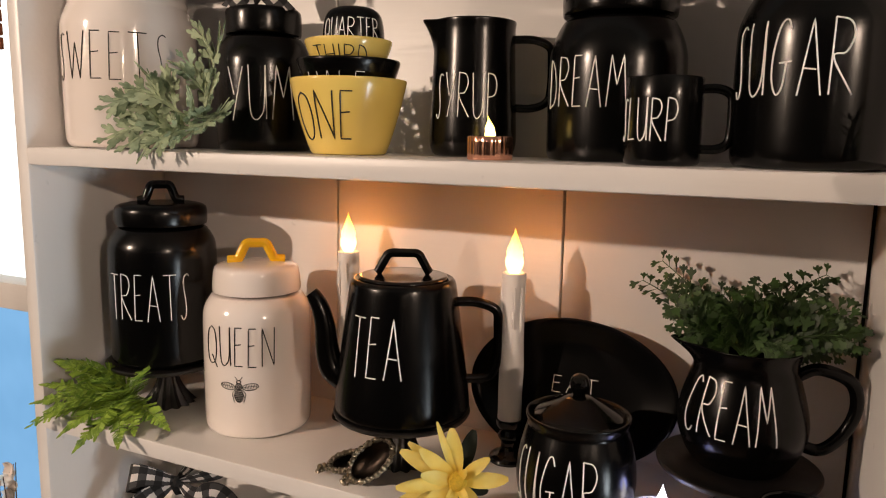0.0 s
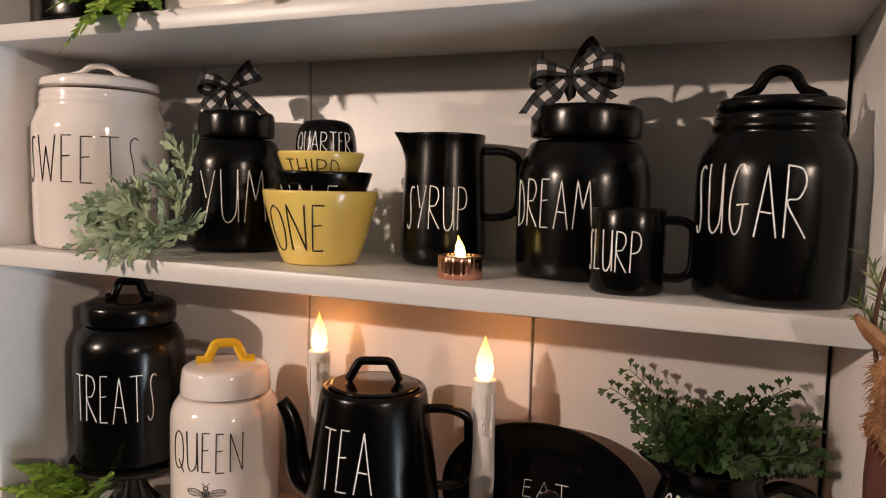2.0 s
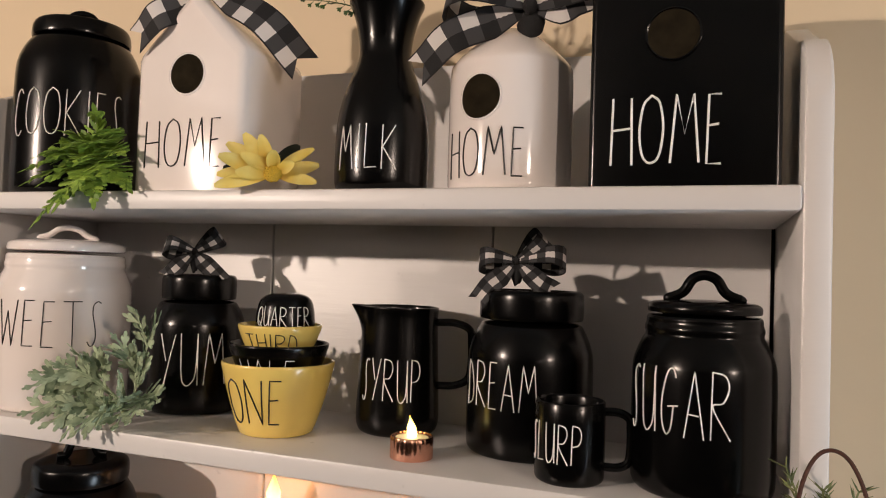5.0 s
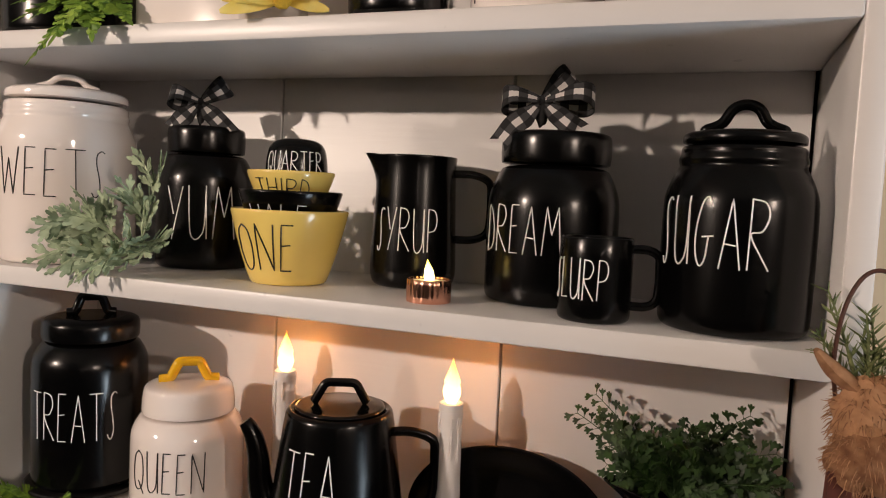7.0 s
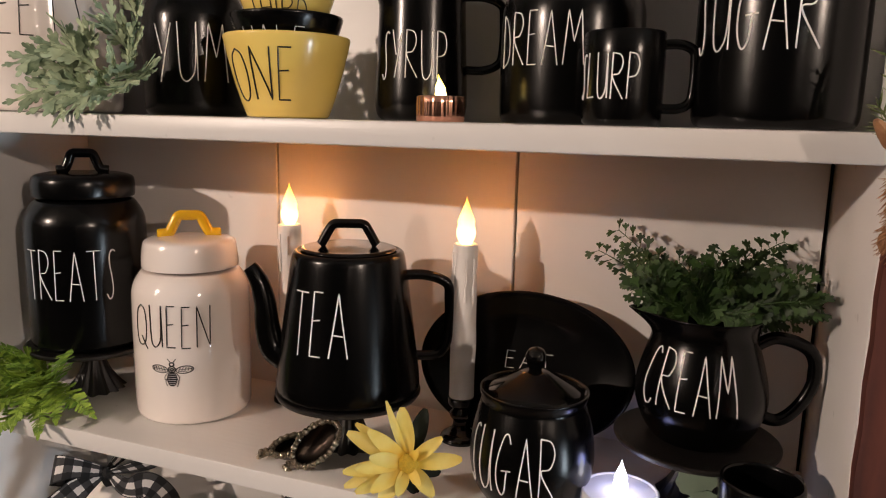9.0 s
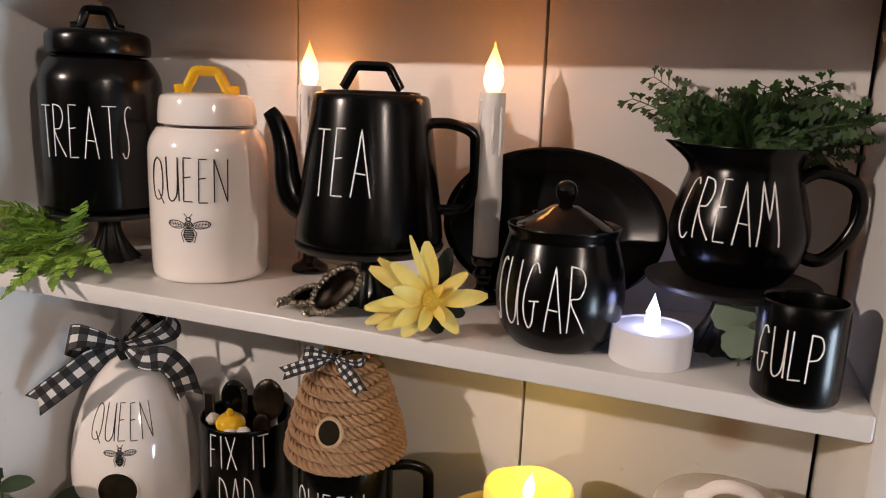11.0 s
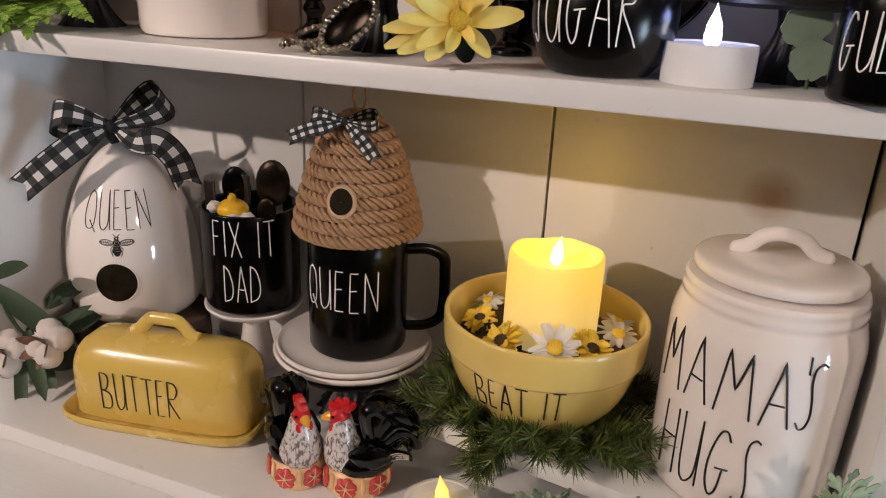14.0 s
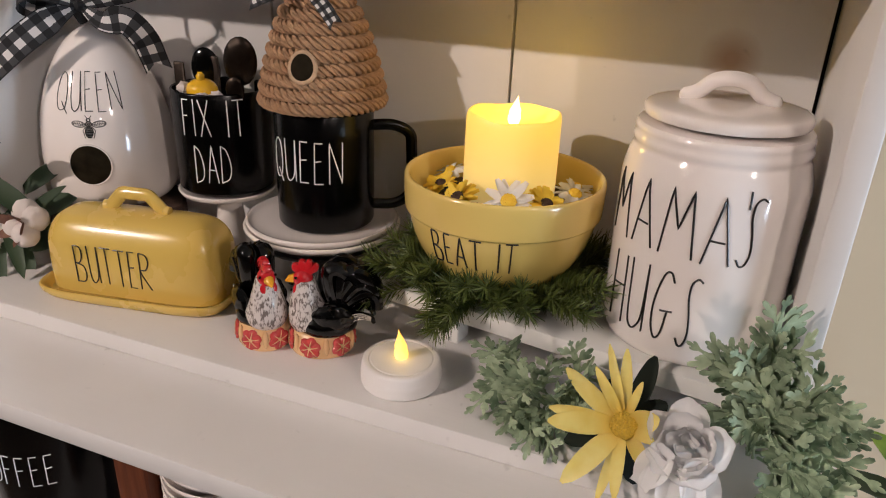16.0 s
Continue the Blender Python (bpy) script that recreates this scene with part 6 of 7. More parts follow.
def bloom(name, place, face, r, petals, material, label, seed, layers=2, disc=0.2, disc_mat=None, width=0.32, spread=(0.1, 0.5), group="", blunt=0.03):
    rng = random.Random(seed)
    ob = thing(name, place, label, "flower", group)
    n = Vector(face).normalized()
    ax, ay, _ = axes_along(n, 0.0, (0.3, 0.2, 1))
    u, v = ax, n.cross(ax).normalized()
    for layer in range(layers):
        for k in range(petals):
            a = 2 * math.pi * (k + 0.5 * layer) / petals + rng.uniform(-0.12, 0.12)
            rise = spread[0] + (spread[1] - spread[0]) * layer / max(1, layers - 1) + rng.uniform(-0.12, 0.12)
            d = (u * math.cos(a) + v * math.sin(a)) * math.cos(rise) + n * math.sin(rise)
            up = n * math.cos(rise) - (u * math.cos(a) + v * math.sin(a)) * math.sin(rise)
            up = (up + d.cross(up) * rng.uniform(-0.45, 0.45)).normalized()
            g = Geo()
            petal_geo(g, d * (r * 0.10), d, up, r * rng.uniform(0.88, 1.05) * (1 - 0.13 * layer), r * width * rng.uniform(0.85, 1.2), rng.uniform(-0.30, 0.15), rng, 7, blunt)
            part("petal", g, material, ob, smooth=60)
    if disc:
        g = Geo()
        g.blob(n * (r * 0.05), (r * disc, r * disc, r * disc * 0.6), 16, 8, n.to_track_quat("Z", "Y").to_matrix(), 0.15, seed)
        for k in range(40):
            a, q = k * 2.4, r * disc * 0.95 * math.sqrt(k / 40)
            c = (u * math.cos(a) + v * math.sin(a)) * q + n * (r * 0.05 + math.sqrt(max(0, (r * disc) ** 2 - q * q)) * 0.6)
            g.blob(c, (r * disc * 0.10,) * 3, 6, 4)
        part("flower_centre", g, disc_mat or DISC, ob)
    return ob




def silk_flower(place, face, petals, leaves, label, seed, disc=0.011, blunt=0.08):
    """A wide-open silk flower: each petal and leaf given by its bearing round the face, length, width and curl."""
    rng = random.Random(seed)
    ob = thing("yellow_flower", place, label, "flower")
    n = Vector(face).normalized()
    u = Vector((0, 0, 1)).cross(n).normalized()
    v = n.cross(u)
    for name, rows, mat, back in (("petal", petals, PETAL, 0.0), ("leaf", leaves, NIGHT_LEAF, -0.008)):
        for bearing, length, width, rise in rows:
            a = radians(bearing)
            d = ((u * math.cos(a) + v * math.sin(a)) + n * rise).normalized()
            up = (n - d * n.dot(d)).normalized()
            up = (up + d.cross(up) * rng.uniform(-0.35, 0.35)).normalized()
            g = Geo()
            petal_geo(g, d * 0.006 + n * back, d, up, length, width, rng.uniform(-0.22, 0.10), rng, 10, blunt)
            part(name, g, mat, ob, smooth=60)
    g = Geo()
    g.blob(n * 0.003, (disc, disc, disc * 0.6), 18, 10, n.to_track_quat("Z", "Y").to_matrix(), 0.15, seed)
    for k in range(48):
        a, q = k * 2.4, disc * 0.95 * math.sqrt(k / 48)
        g.blob((u * math.cos(a) + v * math.sin(a)) * q + n * (0.003 + math.sqrt(max(0, disc**2 - q * q)) * 0.6), (disc * 0.10,) * 3, 6, 4)
    part("flower_centre", g, DISC, ob)


silk_flower((-0.168, -0.205, 1.9055), (0.50, -0.85, 0.10), ((146, 0.048, 0.016, 0.1), (128, 0.042, 0.016, 0.2), (165, 0.048, 0.017, 0.15), (180, 0.047, 0.015, 0.1), (195, 0.050, 0.014, 0.15), (110, 0.034, 0.014, 0.3), (39, 0.042, 0.012, 0.1), (14, 0.040, 0.014, 0.1), (-10, 0.038, 0.013, 0.2), (150, 0.030, 0.014, 0.5), (90, 0.020, 0.014, 0.8), (185, 0.030, 0.014, 0.5), (25, 0.020, 0.012, 0.7)), ((60, 0.038, 0.018, -0.1), (172, 0.045, 0.020, -0.15)), "yellow silk flower lying beside a white birdhouse", 42, 0.009, 0.13)
silk_flower((-0.0350, -0.203, 1.3385), (0.37, -0.90, 0.22), ((111, 0.052, 0.007, 0.2), (96, 0.045, 0.017, 0.1), (139, 0.042, 0.014, 0.25), (154, 0.054, 0.016, 0.1), (188, 0.052, 0.014, 0.05), (183, 0.042, 0.012, 0.35), (200, 0.054, 0.013, 0.05), (211, 0.046, 0.014, 0.2), (214, 0.034, 0.014, 0.45), (232, 0.034, 0.017, 0.25), (250, 0.024, 0.012, 0.5), (309, 0.030, 0.014, 0.2), (300, 0.018, 0.009, 0.8), (7, 0.042, 0.016, 0.15), (40, 0.034, 0.012, 0.3), (143, 0.052, 0.012, -0.05), (165, 0.034, 0.013, 0.5), (60, 0.014, 0.008, 0.9)), ((72, 0.042, 0.016, -0.1), (283, 0.024, 0.018, -0.1), (335, 0.026, 0.015, -0.1)), "yellow silk flower lying on the shelf", 41, 0.009, 0.13)
silk_flower((0.1923, -0.272, 0.9387), (0.05, -0.80, 0.60), ((110, 0.058, 0.008, 0.15), (126, 0.044, 0.009, 0.3), (97, 0.054, 0.010, 0.1), (78, 0.032, 0.007, 0.4), (149, 0.056, 0.015, 0.15), (178, 0.054, 0.012, 0.05), (189, 0.054, 0.018, 0.2), (25, 0.027, 0.019, 0.7), (306, 0.034, 0.012, 0.3), (233, 0.061, 0.018, 0.1), (268, 0.050, 0.011, 0.2), (259, 0.056, 0.009, 0.0), (340, 0.023, 0.009, 0.6)), ((74, 0.058, 0.017, -0.1), (40, 0.032, 0.019, 0), (2, 0.029, 0.024, 0), (290, 0.040, 0.022, -0.1), (207, 0.045, 0.019, -0.1), (120, 0.032, 0.021, -0.1)), "yellow silk flower with a golden centre", 47)

o = thing("white_rose", (0.2400, -0.284, 0.943), "white silk rose at the shelf edge", "flower")
rng = random.Random(7)
n = Vector((-0.12, -0.74, 0.66)).normalized()
ax, ay, _ = axes_along(n, 0.0, (0.3, 0.2, 1))
u, v = ax, n.cross(ax).normalized()


def ruffled(centre, d, n, length, width, close, seed):
    """A broad cupped rose petal that stands up round the heart, with a rolled wavy lip."""
    a = d.cross(n).normalized()
    top = []
    for k in range(10):
        t = k / 9
        w = width / 2 * (0.35 + 0.65 * math.sin(math.pi * (0.12 + 0.62 * t)))
        out = length * (0.42 * math.sin(1.9 * t) - close * 0.35 * t * t + 0.10 * t**6)
        row = []
        for j in range(9):
            q = j / 4 - 1
            wave = 0.20 * length * t * t * noise.noise(Vector((q * 1.3 + seed * 3.1, t * 1.2, seed * 1.7)))
            row.append(centre + d * (out - 0.40 * w * q * q + wave) + n * (length * t * (1 - 0.10 * q * q) + wave) + a * (w * q))
        top.append(row)
    return Geo().grid(top).grid([[p - d * 0.0007 for p in r][::-1] for r in top])


for ring, (count, rr, size, w, close) in enumerate(((5, 0.016, 0.034, 0.056, -0.6), (4, 0.011, 0.036, 0.046, 0.1), (3, 0.0070, 0.036, 0.036, 0.6), (2, 0.003, 0.033, 0.026, 1.0))):
    for k in range(count):
        a = 2 * math.pi * (k + 0.5 * ring) / count + rng.uniform(-0.2, 0.2)
        d = u * math.cos(a) + v * math.sin(a)
        part("petal", ruffled(d * rr * 0.8 - n * (0.016 - rng.uniform(0, 0.004)), d, n, 0.74 * size * rng.uniform(0.88, 1.10), 0.58 * w * rng.uniform(0.85, 1.2), close + rng.uniform(-0.3, 0.2), ring * 7 + k), PETAL_WHITE, o, smooth=60)

# outer petals that fall over the shelf edge
for k, (side, length, w) in enumerate(((-0.45, 0.052, 0.034), (0.05, 0.060, 0.036), (0.55, 0.050, 0.030), (-0.9, 0.040, 0.026))):
    d = (Vector((side * 0.55, -0.30, -1.0))).normalized()
    g = Geo()
    petal_geo(g, Vector((side * 0.014, -0.008, -0.006 + 0.002 * k)), d, Vector((side * 0.4, -1, 0.25)), length, w, -0.10, rng, 9, 0.3)
    part("petal", g, PETAL_WHITE, o, smooth=60)

# daisies in the bowl
for k, (x, y, z, face, r, mat, mid) in enumerate((
    (0.058, -0.178, 1.072, (0.14, -0.78, 0.62), 0.0215, PETAL_WHITE, PETAL_DEEP),
    (0.010, -0.178, 1.067, (-0.30, -0.45, 0.84), 0.0200, PETAL_DEEP, BARK),
    (-0.026, -0.128, 1.060, (-0.10, -0.35, 0.90), 0.0165, PETAL_DEEP, BARK),
    (-0.030, -0.092, 1.063, (-0.30, -0.20, 0.90), 0.0165, PETAL_WHITE, PETAL_DEEP),
    (0.088, -0.160, 1.068, (0.45, -0.35, 0.82), 0.0190, PETAL_DEEP, BARK),
    (0.105, -0.120, 1.068, (0.25, -0.20, 0.95), 0.0195, PETAL_WHITE, PETAL_DEEP),
    (0.100, -0.085, 1.064, (0.20, 0.05, 0.97), 0.0150, PETAL_WHITE, PETAL_DEEP),
)):
    bloom("daisy", (x, y, z), face, r, 13, mat, "white silk daisy with a yellow centre in the bowl" if mat == PETAL_WHITE else "golden silk daisy in the yellow bowl", 60 + k, 1 if mat == PETAL_WHITE else 2, 0.34, mid, 0.36, (0.0, 0.30), group="daisies in the bowl", blunt=0.22)
for k, az in enumerate((-158, -128, -104, -60, -38, -12, -82)):
    a = radians(az)
    bloom("leaf_rosette", (BX + 0.066 * math.cos(a), BY + 0.066 * math.sin(a), 1.050), (0.3 * math.cos(a), 0.3 * math.sin(a) - 0.20, 0.8), 0.021, 6, DRY_LEAF if k % 2 else NIGHT_LEAF, "small dark leaves in the yellow bowl", 80 + k, 2, 0, None, 0.36, (-0.1, 0.35), group="leaves in the bowl")

# ---- ribbons ----
bow((-0.3520, -0.088, 1.830), -62, 0.036, "black and white plaid bow on a canister lid", ((-1, 0.98, 0.12, -0.55), (1, 1.0, 0.62, 0.45)), (((-0.40, -0.42, 0.15), (-0.62, -0.66, 0.25), (-0.86, -0.86, 0.1)), ((0.28, -0.30, 0.2), (0.60, -0.60, 0.3), (0.92, -0.92, 0.3))), 0.0088, 0.66, PLAID_FINE, drop=0.72)
bow((0.0560, -0.103, 1.829), -82, 0.038, "black and white plaid bow with doubled loops on a canister lid", ((-1, 1.0, -0.05, -0.45), (1, 0.95, 0.75, 0.5), (1, 1.28, 0.02, -0.4)), (((-0.35, -0.40, 0.2), (-0.66, -0.66, 0.3), (-0.92, -1.0, 0.3)), ((0.35, -0.32, 0.2), (0.66, -0.58, 0.35), (0.90, -0.72, 0.2))), 0.0092, 0.60, PLAID_FINE, drop=0.66)
bow((-0.4840, -0.108, 1.196), -52, 0.060, "black and white plaid bow on an egg birdhouse", ((-1, 1.02, 0.14, -0.75), (1, 1.14, 0.50, 0.50)), (((-0.50, -0.24, 0.15), (-1.05, -0.62, 0.30), (-1.60, -1.08, 0.10)), ((0.38, -0.26, 0.32), (0.80, -0.26, 0.35), (1.10, -0.60, 0.30), (1.24, -1.06, 0.2))), 0.0105, 0.58, PLAID_EGG, drop=0.36)
bow((-0.1790, -0.1180, 1.2350), -66, 0.036, "small black and white gingham bow on a rope hive", ((-1, 0.90, 0.10, -0.6), (1, 0.90, 0.05, 0.5)), (((-0.5, -0.12, 0.3), (-0.95, -0.22, 0.4), (-1.40, -0.42, 0.3)), ((0.3, -0.25, 0.3), (0.55, -0.52, 0.4), (0.78, -0.86, 0.45))), 0.0046, 0.44, GINGHAM)
bow((-0.276, -0.180, 2.110), -75, 0.080, "black and white plaid bow on a birdhouse roof", ((-1, 1.0, 0.3, -0.3), (1, 1.0, 0.3, 0.3)), (((-0.3, -0.25, 0.1), (-0.6, -0.42, 0.2), (-0.85, -0.62, 0.1)), ((0.4, -0.20, 0.15), (0.9, -0.50, 0.2), (1.3, -0.95, 0.1))), 0.0165, 0.5)
bow((0.078, -0.165, 2.062), -85, 0.080, "black and white plaid bow on a birdhouse roof", ((-1, 1.0, 0.1, -0.3), (1, 1.0, 0.3, 0.3)), (((-0.4, -0.15, 0.1), (-0.9, -0.35, 0.2), (-1.25, -0.62, 0.1)), ((0.3, -0.05, 0.1), (0.5, 0.02, 0.15), (0.75, 0.1, 0.1))), 0.0165, 0.5, drop=0.36)

# ---- riser under bowl and canister ----
o = thing("wooden_riser", (0.015, -0.184, Z1), "white-washed wooden riser with short feet", "riser", rz=-8.4)
part("board", Geo().box((-0.080, 0.0, 0.0460), (0.284, 0.166, 0.0643), 0.003), WHITEWASH, o)
for x in (-0.036, 0.245):
    for y in (0.032, 0.126):
        part("foot", Geo().box((x, y, 0.0), (x + 0.024, y + 0.024, 0.0460), 0.002), WHITEWASH, o)
        if x < 0.1:
            part("apron", Geo().box((x + 0.024, y + 0.006, 0.030), (x + 0.050, y + 0.016, 0.0460), 0.001), WHITEWASH, o)


# ---- roosters ----
def rooster(place, rz, label, size=1.0):
    ob = thing("rooster_shaker", place, label, "salt shaker", "rooster shakers", rz)
    ob.scale = (size, size, size)
    g = Geo().lathe(smoothed([(0, 0), (0.0265, 0), (0.0285, 0.003), (0.0276, 0.012), (0.0258, 0.020), (0.020, 0.024), (0, 0.026)], 1), 32, squash=0.85)
    part("base", g, PEACH, ob, "peach glazed base")
    for k in range(6):
        a = 2 * math.pi * k / 6 + 0.2
        nn = Vector((math.cos(a), math.sin(a), 0.08)).normalized()
        flat = nn.to_track_quat("Z", "Y").to_matrix()
        c = Vector((0.0268 * math.cos(a), 0.0230 * math.sin(a), 0.0112))
        x2 = Vector((-math.sin(a), math.cos(a), 0))
        up = nn.cross(x2)
        g, veins = Geo(), Geo()
        for q in range(6):
            t = 2 * math.pi * q / 6 + 0.3
            way = x2 * math.cos(t) + up * math.sin(t)
            g.blob(c + way * 0.0054, (0.0048, 0.0048, 0.0024), 10, 6, flat, 0.15, q)
            veins.tube([c + nn * 0.0024, c + way * 0.0050 + nn * 0.0025, c + way * 0.0082 + nn * 0.0016], 0.00042, 5)
        flower = part("blossom", g, BLOSSOM, ob, "red moulded blossom")
        part("blossom_veins", veins, PEACH, flower)
        part("blossom_eye", Geo().blob(c + nn * 0.0016, (0.0017, 0.0017, 0.0014), 8, 6, flat), PEACH, flower)
        a += math.pi / 6
        lc = Vector((0.0272 * math.cos(a), 0.0232 * math.sin(a), 0.0125))
        part("moulded_leaf", Geo().blob(lc, (0.0026, 0.0026, 0.0090), 10, 8), PEACH, ob)
    g = Geo().blob((-0.004, 0, 0.0275), (0.0270, 0.0235, 0.0160), 28, 16, bump=0.06, seed=1)
    part("body", g, GLOSSBLACK, ob, "glossy black body")
    for s in (-1, 1):
        g = Geo().blob((-0.011, s * 0.0165, 0.0375), (0.0180, 0.0070, 0.0120), 28, 14, bump=0.2, seed=6 + s)
        part("wing", g, GLOSSBLACK, ob)
    way = spline([(0.0085, 0, 0.026), (0.0110, 0, 0.033), (0.0130, 0, 0.043), (0.0130, 0, 0.055), (0.0128, 0, 0.067)], 5)
    n = len(way) - 1
    rad = [0.0212 * (0.84 + 0.16 * min(1.0, 4 * k / n)) * (1 - 0.60 * (k / n) ** 1.25) for k in range(n + 1)]
    part("neck", Geo().tube(way, rad, 24, 0.95), FEATHER, ob, "white chest with dark flecks")
    g = Geo().blob((0.0150, 0, 0.0670), (0.0088, 0.0080, 0.0098), 18, 12)
    part("head", g, COMB, ob, "glossy red face")
    crest = []
    for k in range(25):
        t = k / 24
        reach = 0.0150 + 0.0026 * abs(math.sin(4.0 * math.pi * t)) ** 0.7 - 0.002 * t
        a = radians(28 + 120 * t)
        crest.append(Vector((0.0115 + reach * 0.92 * math.cos(a), 0, 0.0690 + reach * math.sin(a))))
    mid = Vector((0.0120, 0, 0.0700))
    rows = [[mid.lerp(p, q) + Vector((0, y, 0)) for p in crest] for q, y in ((0.2, -0.0036), (0.8, -0.0036), (0.95, -0.0026), (1.0, 0.0), (0.95, 0.0026), (0.8, 0.0036), (0.2, 0.0036))]
    g = Geo().grid(rows)
    part("comb", g, COMB, ob)
    g = Geo()
    for s in (-1, 1):
        g.blob((0.0185, s * 0.0042, 0.0570), (0.0050, 0.0040, 0.0078), 12, 8)
    part("wattle", g, COMB, ob)
    part("beak", Geo().tube([(0.0205, 0, 0.0675), (0.0260, 0, 0.0668), (0.0300, 0, 0.0645)], [0.0048, 0.0035, 0.0008], 12), BEAK, ob)
    for s in (-1, 1):
        part("eye", Geo().blob((0.0200, s * 0.0068, 0.0705), (0.0013,) * 3, 8, 6), GLOSSBLACK, ob)
    tail = part("tail", Geo().blob((-0.0280, 0, 0.0580), (0.0165, 0.0095, 0.0235), 24, 16, bump=0.15, seed=3), GLOSSBLACK, ob, "upright glossy black tail")
    for k in range(9):
        phi = radians(72 + 7.5 * k)
        long = 0.0455 - 0.0016 * k + 0.0015 * math.sin(1.9 * k)
        side = 0.0058 * (-1) ** k
        base = Vector((-0.0175, 0.5 * side, 0.0370))
        out = Vector((math.cos(phi), 0, math.sin(phi)))
        bend = Vector((-math.sin(phi), 0, math.cos(phi)))
        sd = Vector((0, side, 0))
        way = spline([base, base + out * 0.4 * long - bend * 0.002 + sd, base + out * 0.88 * long + bend * 0.002 + sd, base + out * 0.94 * long + bend * 0.011 + sd, base + out * 0.74 * long + bend * 0.019 + sd], 6)
        m = len(way) - 1
        part("tail_feather", Geo().tube(way, [0.0056 + 0.0022 * math.sin(math.pi * 0.72 * i / m) if i < m else 0.0038 for i in range(m + 1)], 10, 0.7), GLOSSBLACK, tail)
    for s in (-1, 1):
        low = spline([(-0.016, s * 0.015, 0.034), (-0.030, s * 0.013, 0.038), (-0.042, s * 0.008, 0.034), (-0.045, s * 0.006, 0.028)], 6)
        part("tail_feather", Geo().tube(low, [0.0062 - 0.0002 * i for i in range(len(low))], 10, 0.7), GLOSSBLACK, tail)
        for k in range(4):
            dz = 0.0022 * k
            line = spline([(-0.024, s * 0.0185, 0.034 + dz), (-0.034, s * 0.0165, 0.0365 + dz * 0.8), (-0.043, s * 0.0125, 0.033 + dz * 0.5)], 5)
            part("fleck", Geo().tube(line, 0.00055, 5), FEATHER, tail, "white brushed fleck")
        for k in range(7):
            t = k / 6
            g = Geo().blob((-0.024 - 0.021 * t, s * (0.0128 - 0.001 * t), 0.047 + 0.013 * t), (0.0024, 0.0008, 0.0012), 8, 6, Matrix.Rotation(0.9 * (-1) ** k, 3, "Y"))
            part("fleck", g, FEATHER, tail, "white brushed fleck")
    return ob


rooster((-0.1790, -0.2210, Z1), -38, "ceramic rooster shaker with a red comb on a blossom base", 1.14)
rooster((-0.1165, -0.2110, Z1), 205, "ceramic hen shaker with a red comb on a blossom base", 1.15)

# ---- pewter scoops ----
def scoop(place, rz, tilt, rise, a, b, label):
    ob = thing("ornate_scoop", place, label, "scoop", "pewter scoops", rz)
    m = (pose(0, 0, 0, 0, -rise, 0) @ pose(0, 0, 0, tilt, 0, 0)).to_3x3()
    rows = []
    for q, z in ((1.0, 0.0), (0.97, -0.004), (0.8, -0.010), (0.5, -0.0135), (0.02, -0.015)):
        rows.append([m @ Vector((a * q * math.cos(t), b * q * math.sin(t), z)) for t in (2 * math.pi * k / 32 for k in range(32))])
    inner = [[p + m @ Vector((0, 0, 0.0012)) for p in r] for r in rows]
    # bowl in darker metal than the rim, to paint the hollow's shade
    part("bowl", Geo().grid(rows[::-1] + inner, closed_u=True), PEWTER_DARK, ob, "hollow darkened for its shade")
    g = Geo()
    for k in range(34):
        t = 2 * math.pi * k / 34
        g.blob(m @ Vector((a * 1.03 * math.cos(t), b * 1.03 * math.sin(t), 0.001)), (0.0028 + 0.0007 * (k % 2),) * 3, 8, 6)
    part("beaded_rim", g, PEWTER, ob)
    g = Geo().tube([m @ Vector((-a * 1.0 - 0.014 * k / 16, 0.0035 * math.sin(k * 1.1), 0.001 + 0.002 * math.cos(k * 1.1))) for k in range(17)], 0.0024, 8)
    part("scrolled_grip", g, PEWTER, ob)


scoop((-0.138, -0.186, Z2 + 0.026), 25, 55, 42, 0.027, 0.0155, "tarnished pewter scoop with a beaded rim")
scoop((-0.172, -0.178, Z2 + 0.014), 30, 25, 15, 0.018, 0.011, "small tarnished pewter scoop with a beaded rim")

# ---- things in the black mug ----
def spoon(place, d, size, label, tip_mat=IRON):
    ob = thing("spoon", place, label, "spoon", "spoons in the mug")
    m = Vector(d).normalized()
    up = axes_along(m, 0, (0.3, -1, 0.2))
    rot = Matrix((up[0], up[1], up[2])).transposed()
    part("spoon_bowl", Geo().blob(m * 0.092, (size * 0.74, size * 1.05, size * 0.24), 20, 12, rot), tip_mat, ob)
    part("spoon_handle", Geo().tube([m * 0.0, m * 0.04, m * 0.08], [0.0026, 0.0024, 0.003], 8), tip_mat, ob)


MX, MY, MZ = -0.3435, -0.0520, 0.9865
spoon((MX + 0.033, MY - 0.016, MZ + 0.068), (0.17, -0.06, 1), 0.027, "dark bronze spoon standing in the black mug", PEWTER_DARK)
spoon((MX - 0.010, MY - 0.006, MZ + 0.050), (-0.03, 0.0, 1), 0.024, "black spoon standing in the black mug", GLOSSBLACK)
spoon((MX + 0.030, MY - 0.022, MZ + 0.036), (0.14, -0.06, 1), 0.015, "dark bronze ladle standing in the black mug", PEWTER_DARK)
for k, (dx, dy, h) in enumerate(((-0.040, -0.020, 0.140), (-0.002, -0.005, 0.148))):
    o = thing("spreader", (MX + dx, MY + dy, MZ + 0.010), "dark flat spreader handle standing in the mug", "spreader", "spreaders in the mug")
    part("grip", Geo().box((-0.007, -0.002, 0.0), (0.007, 0.002, h), 0.0015), PEWTER_DARK, o)
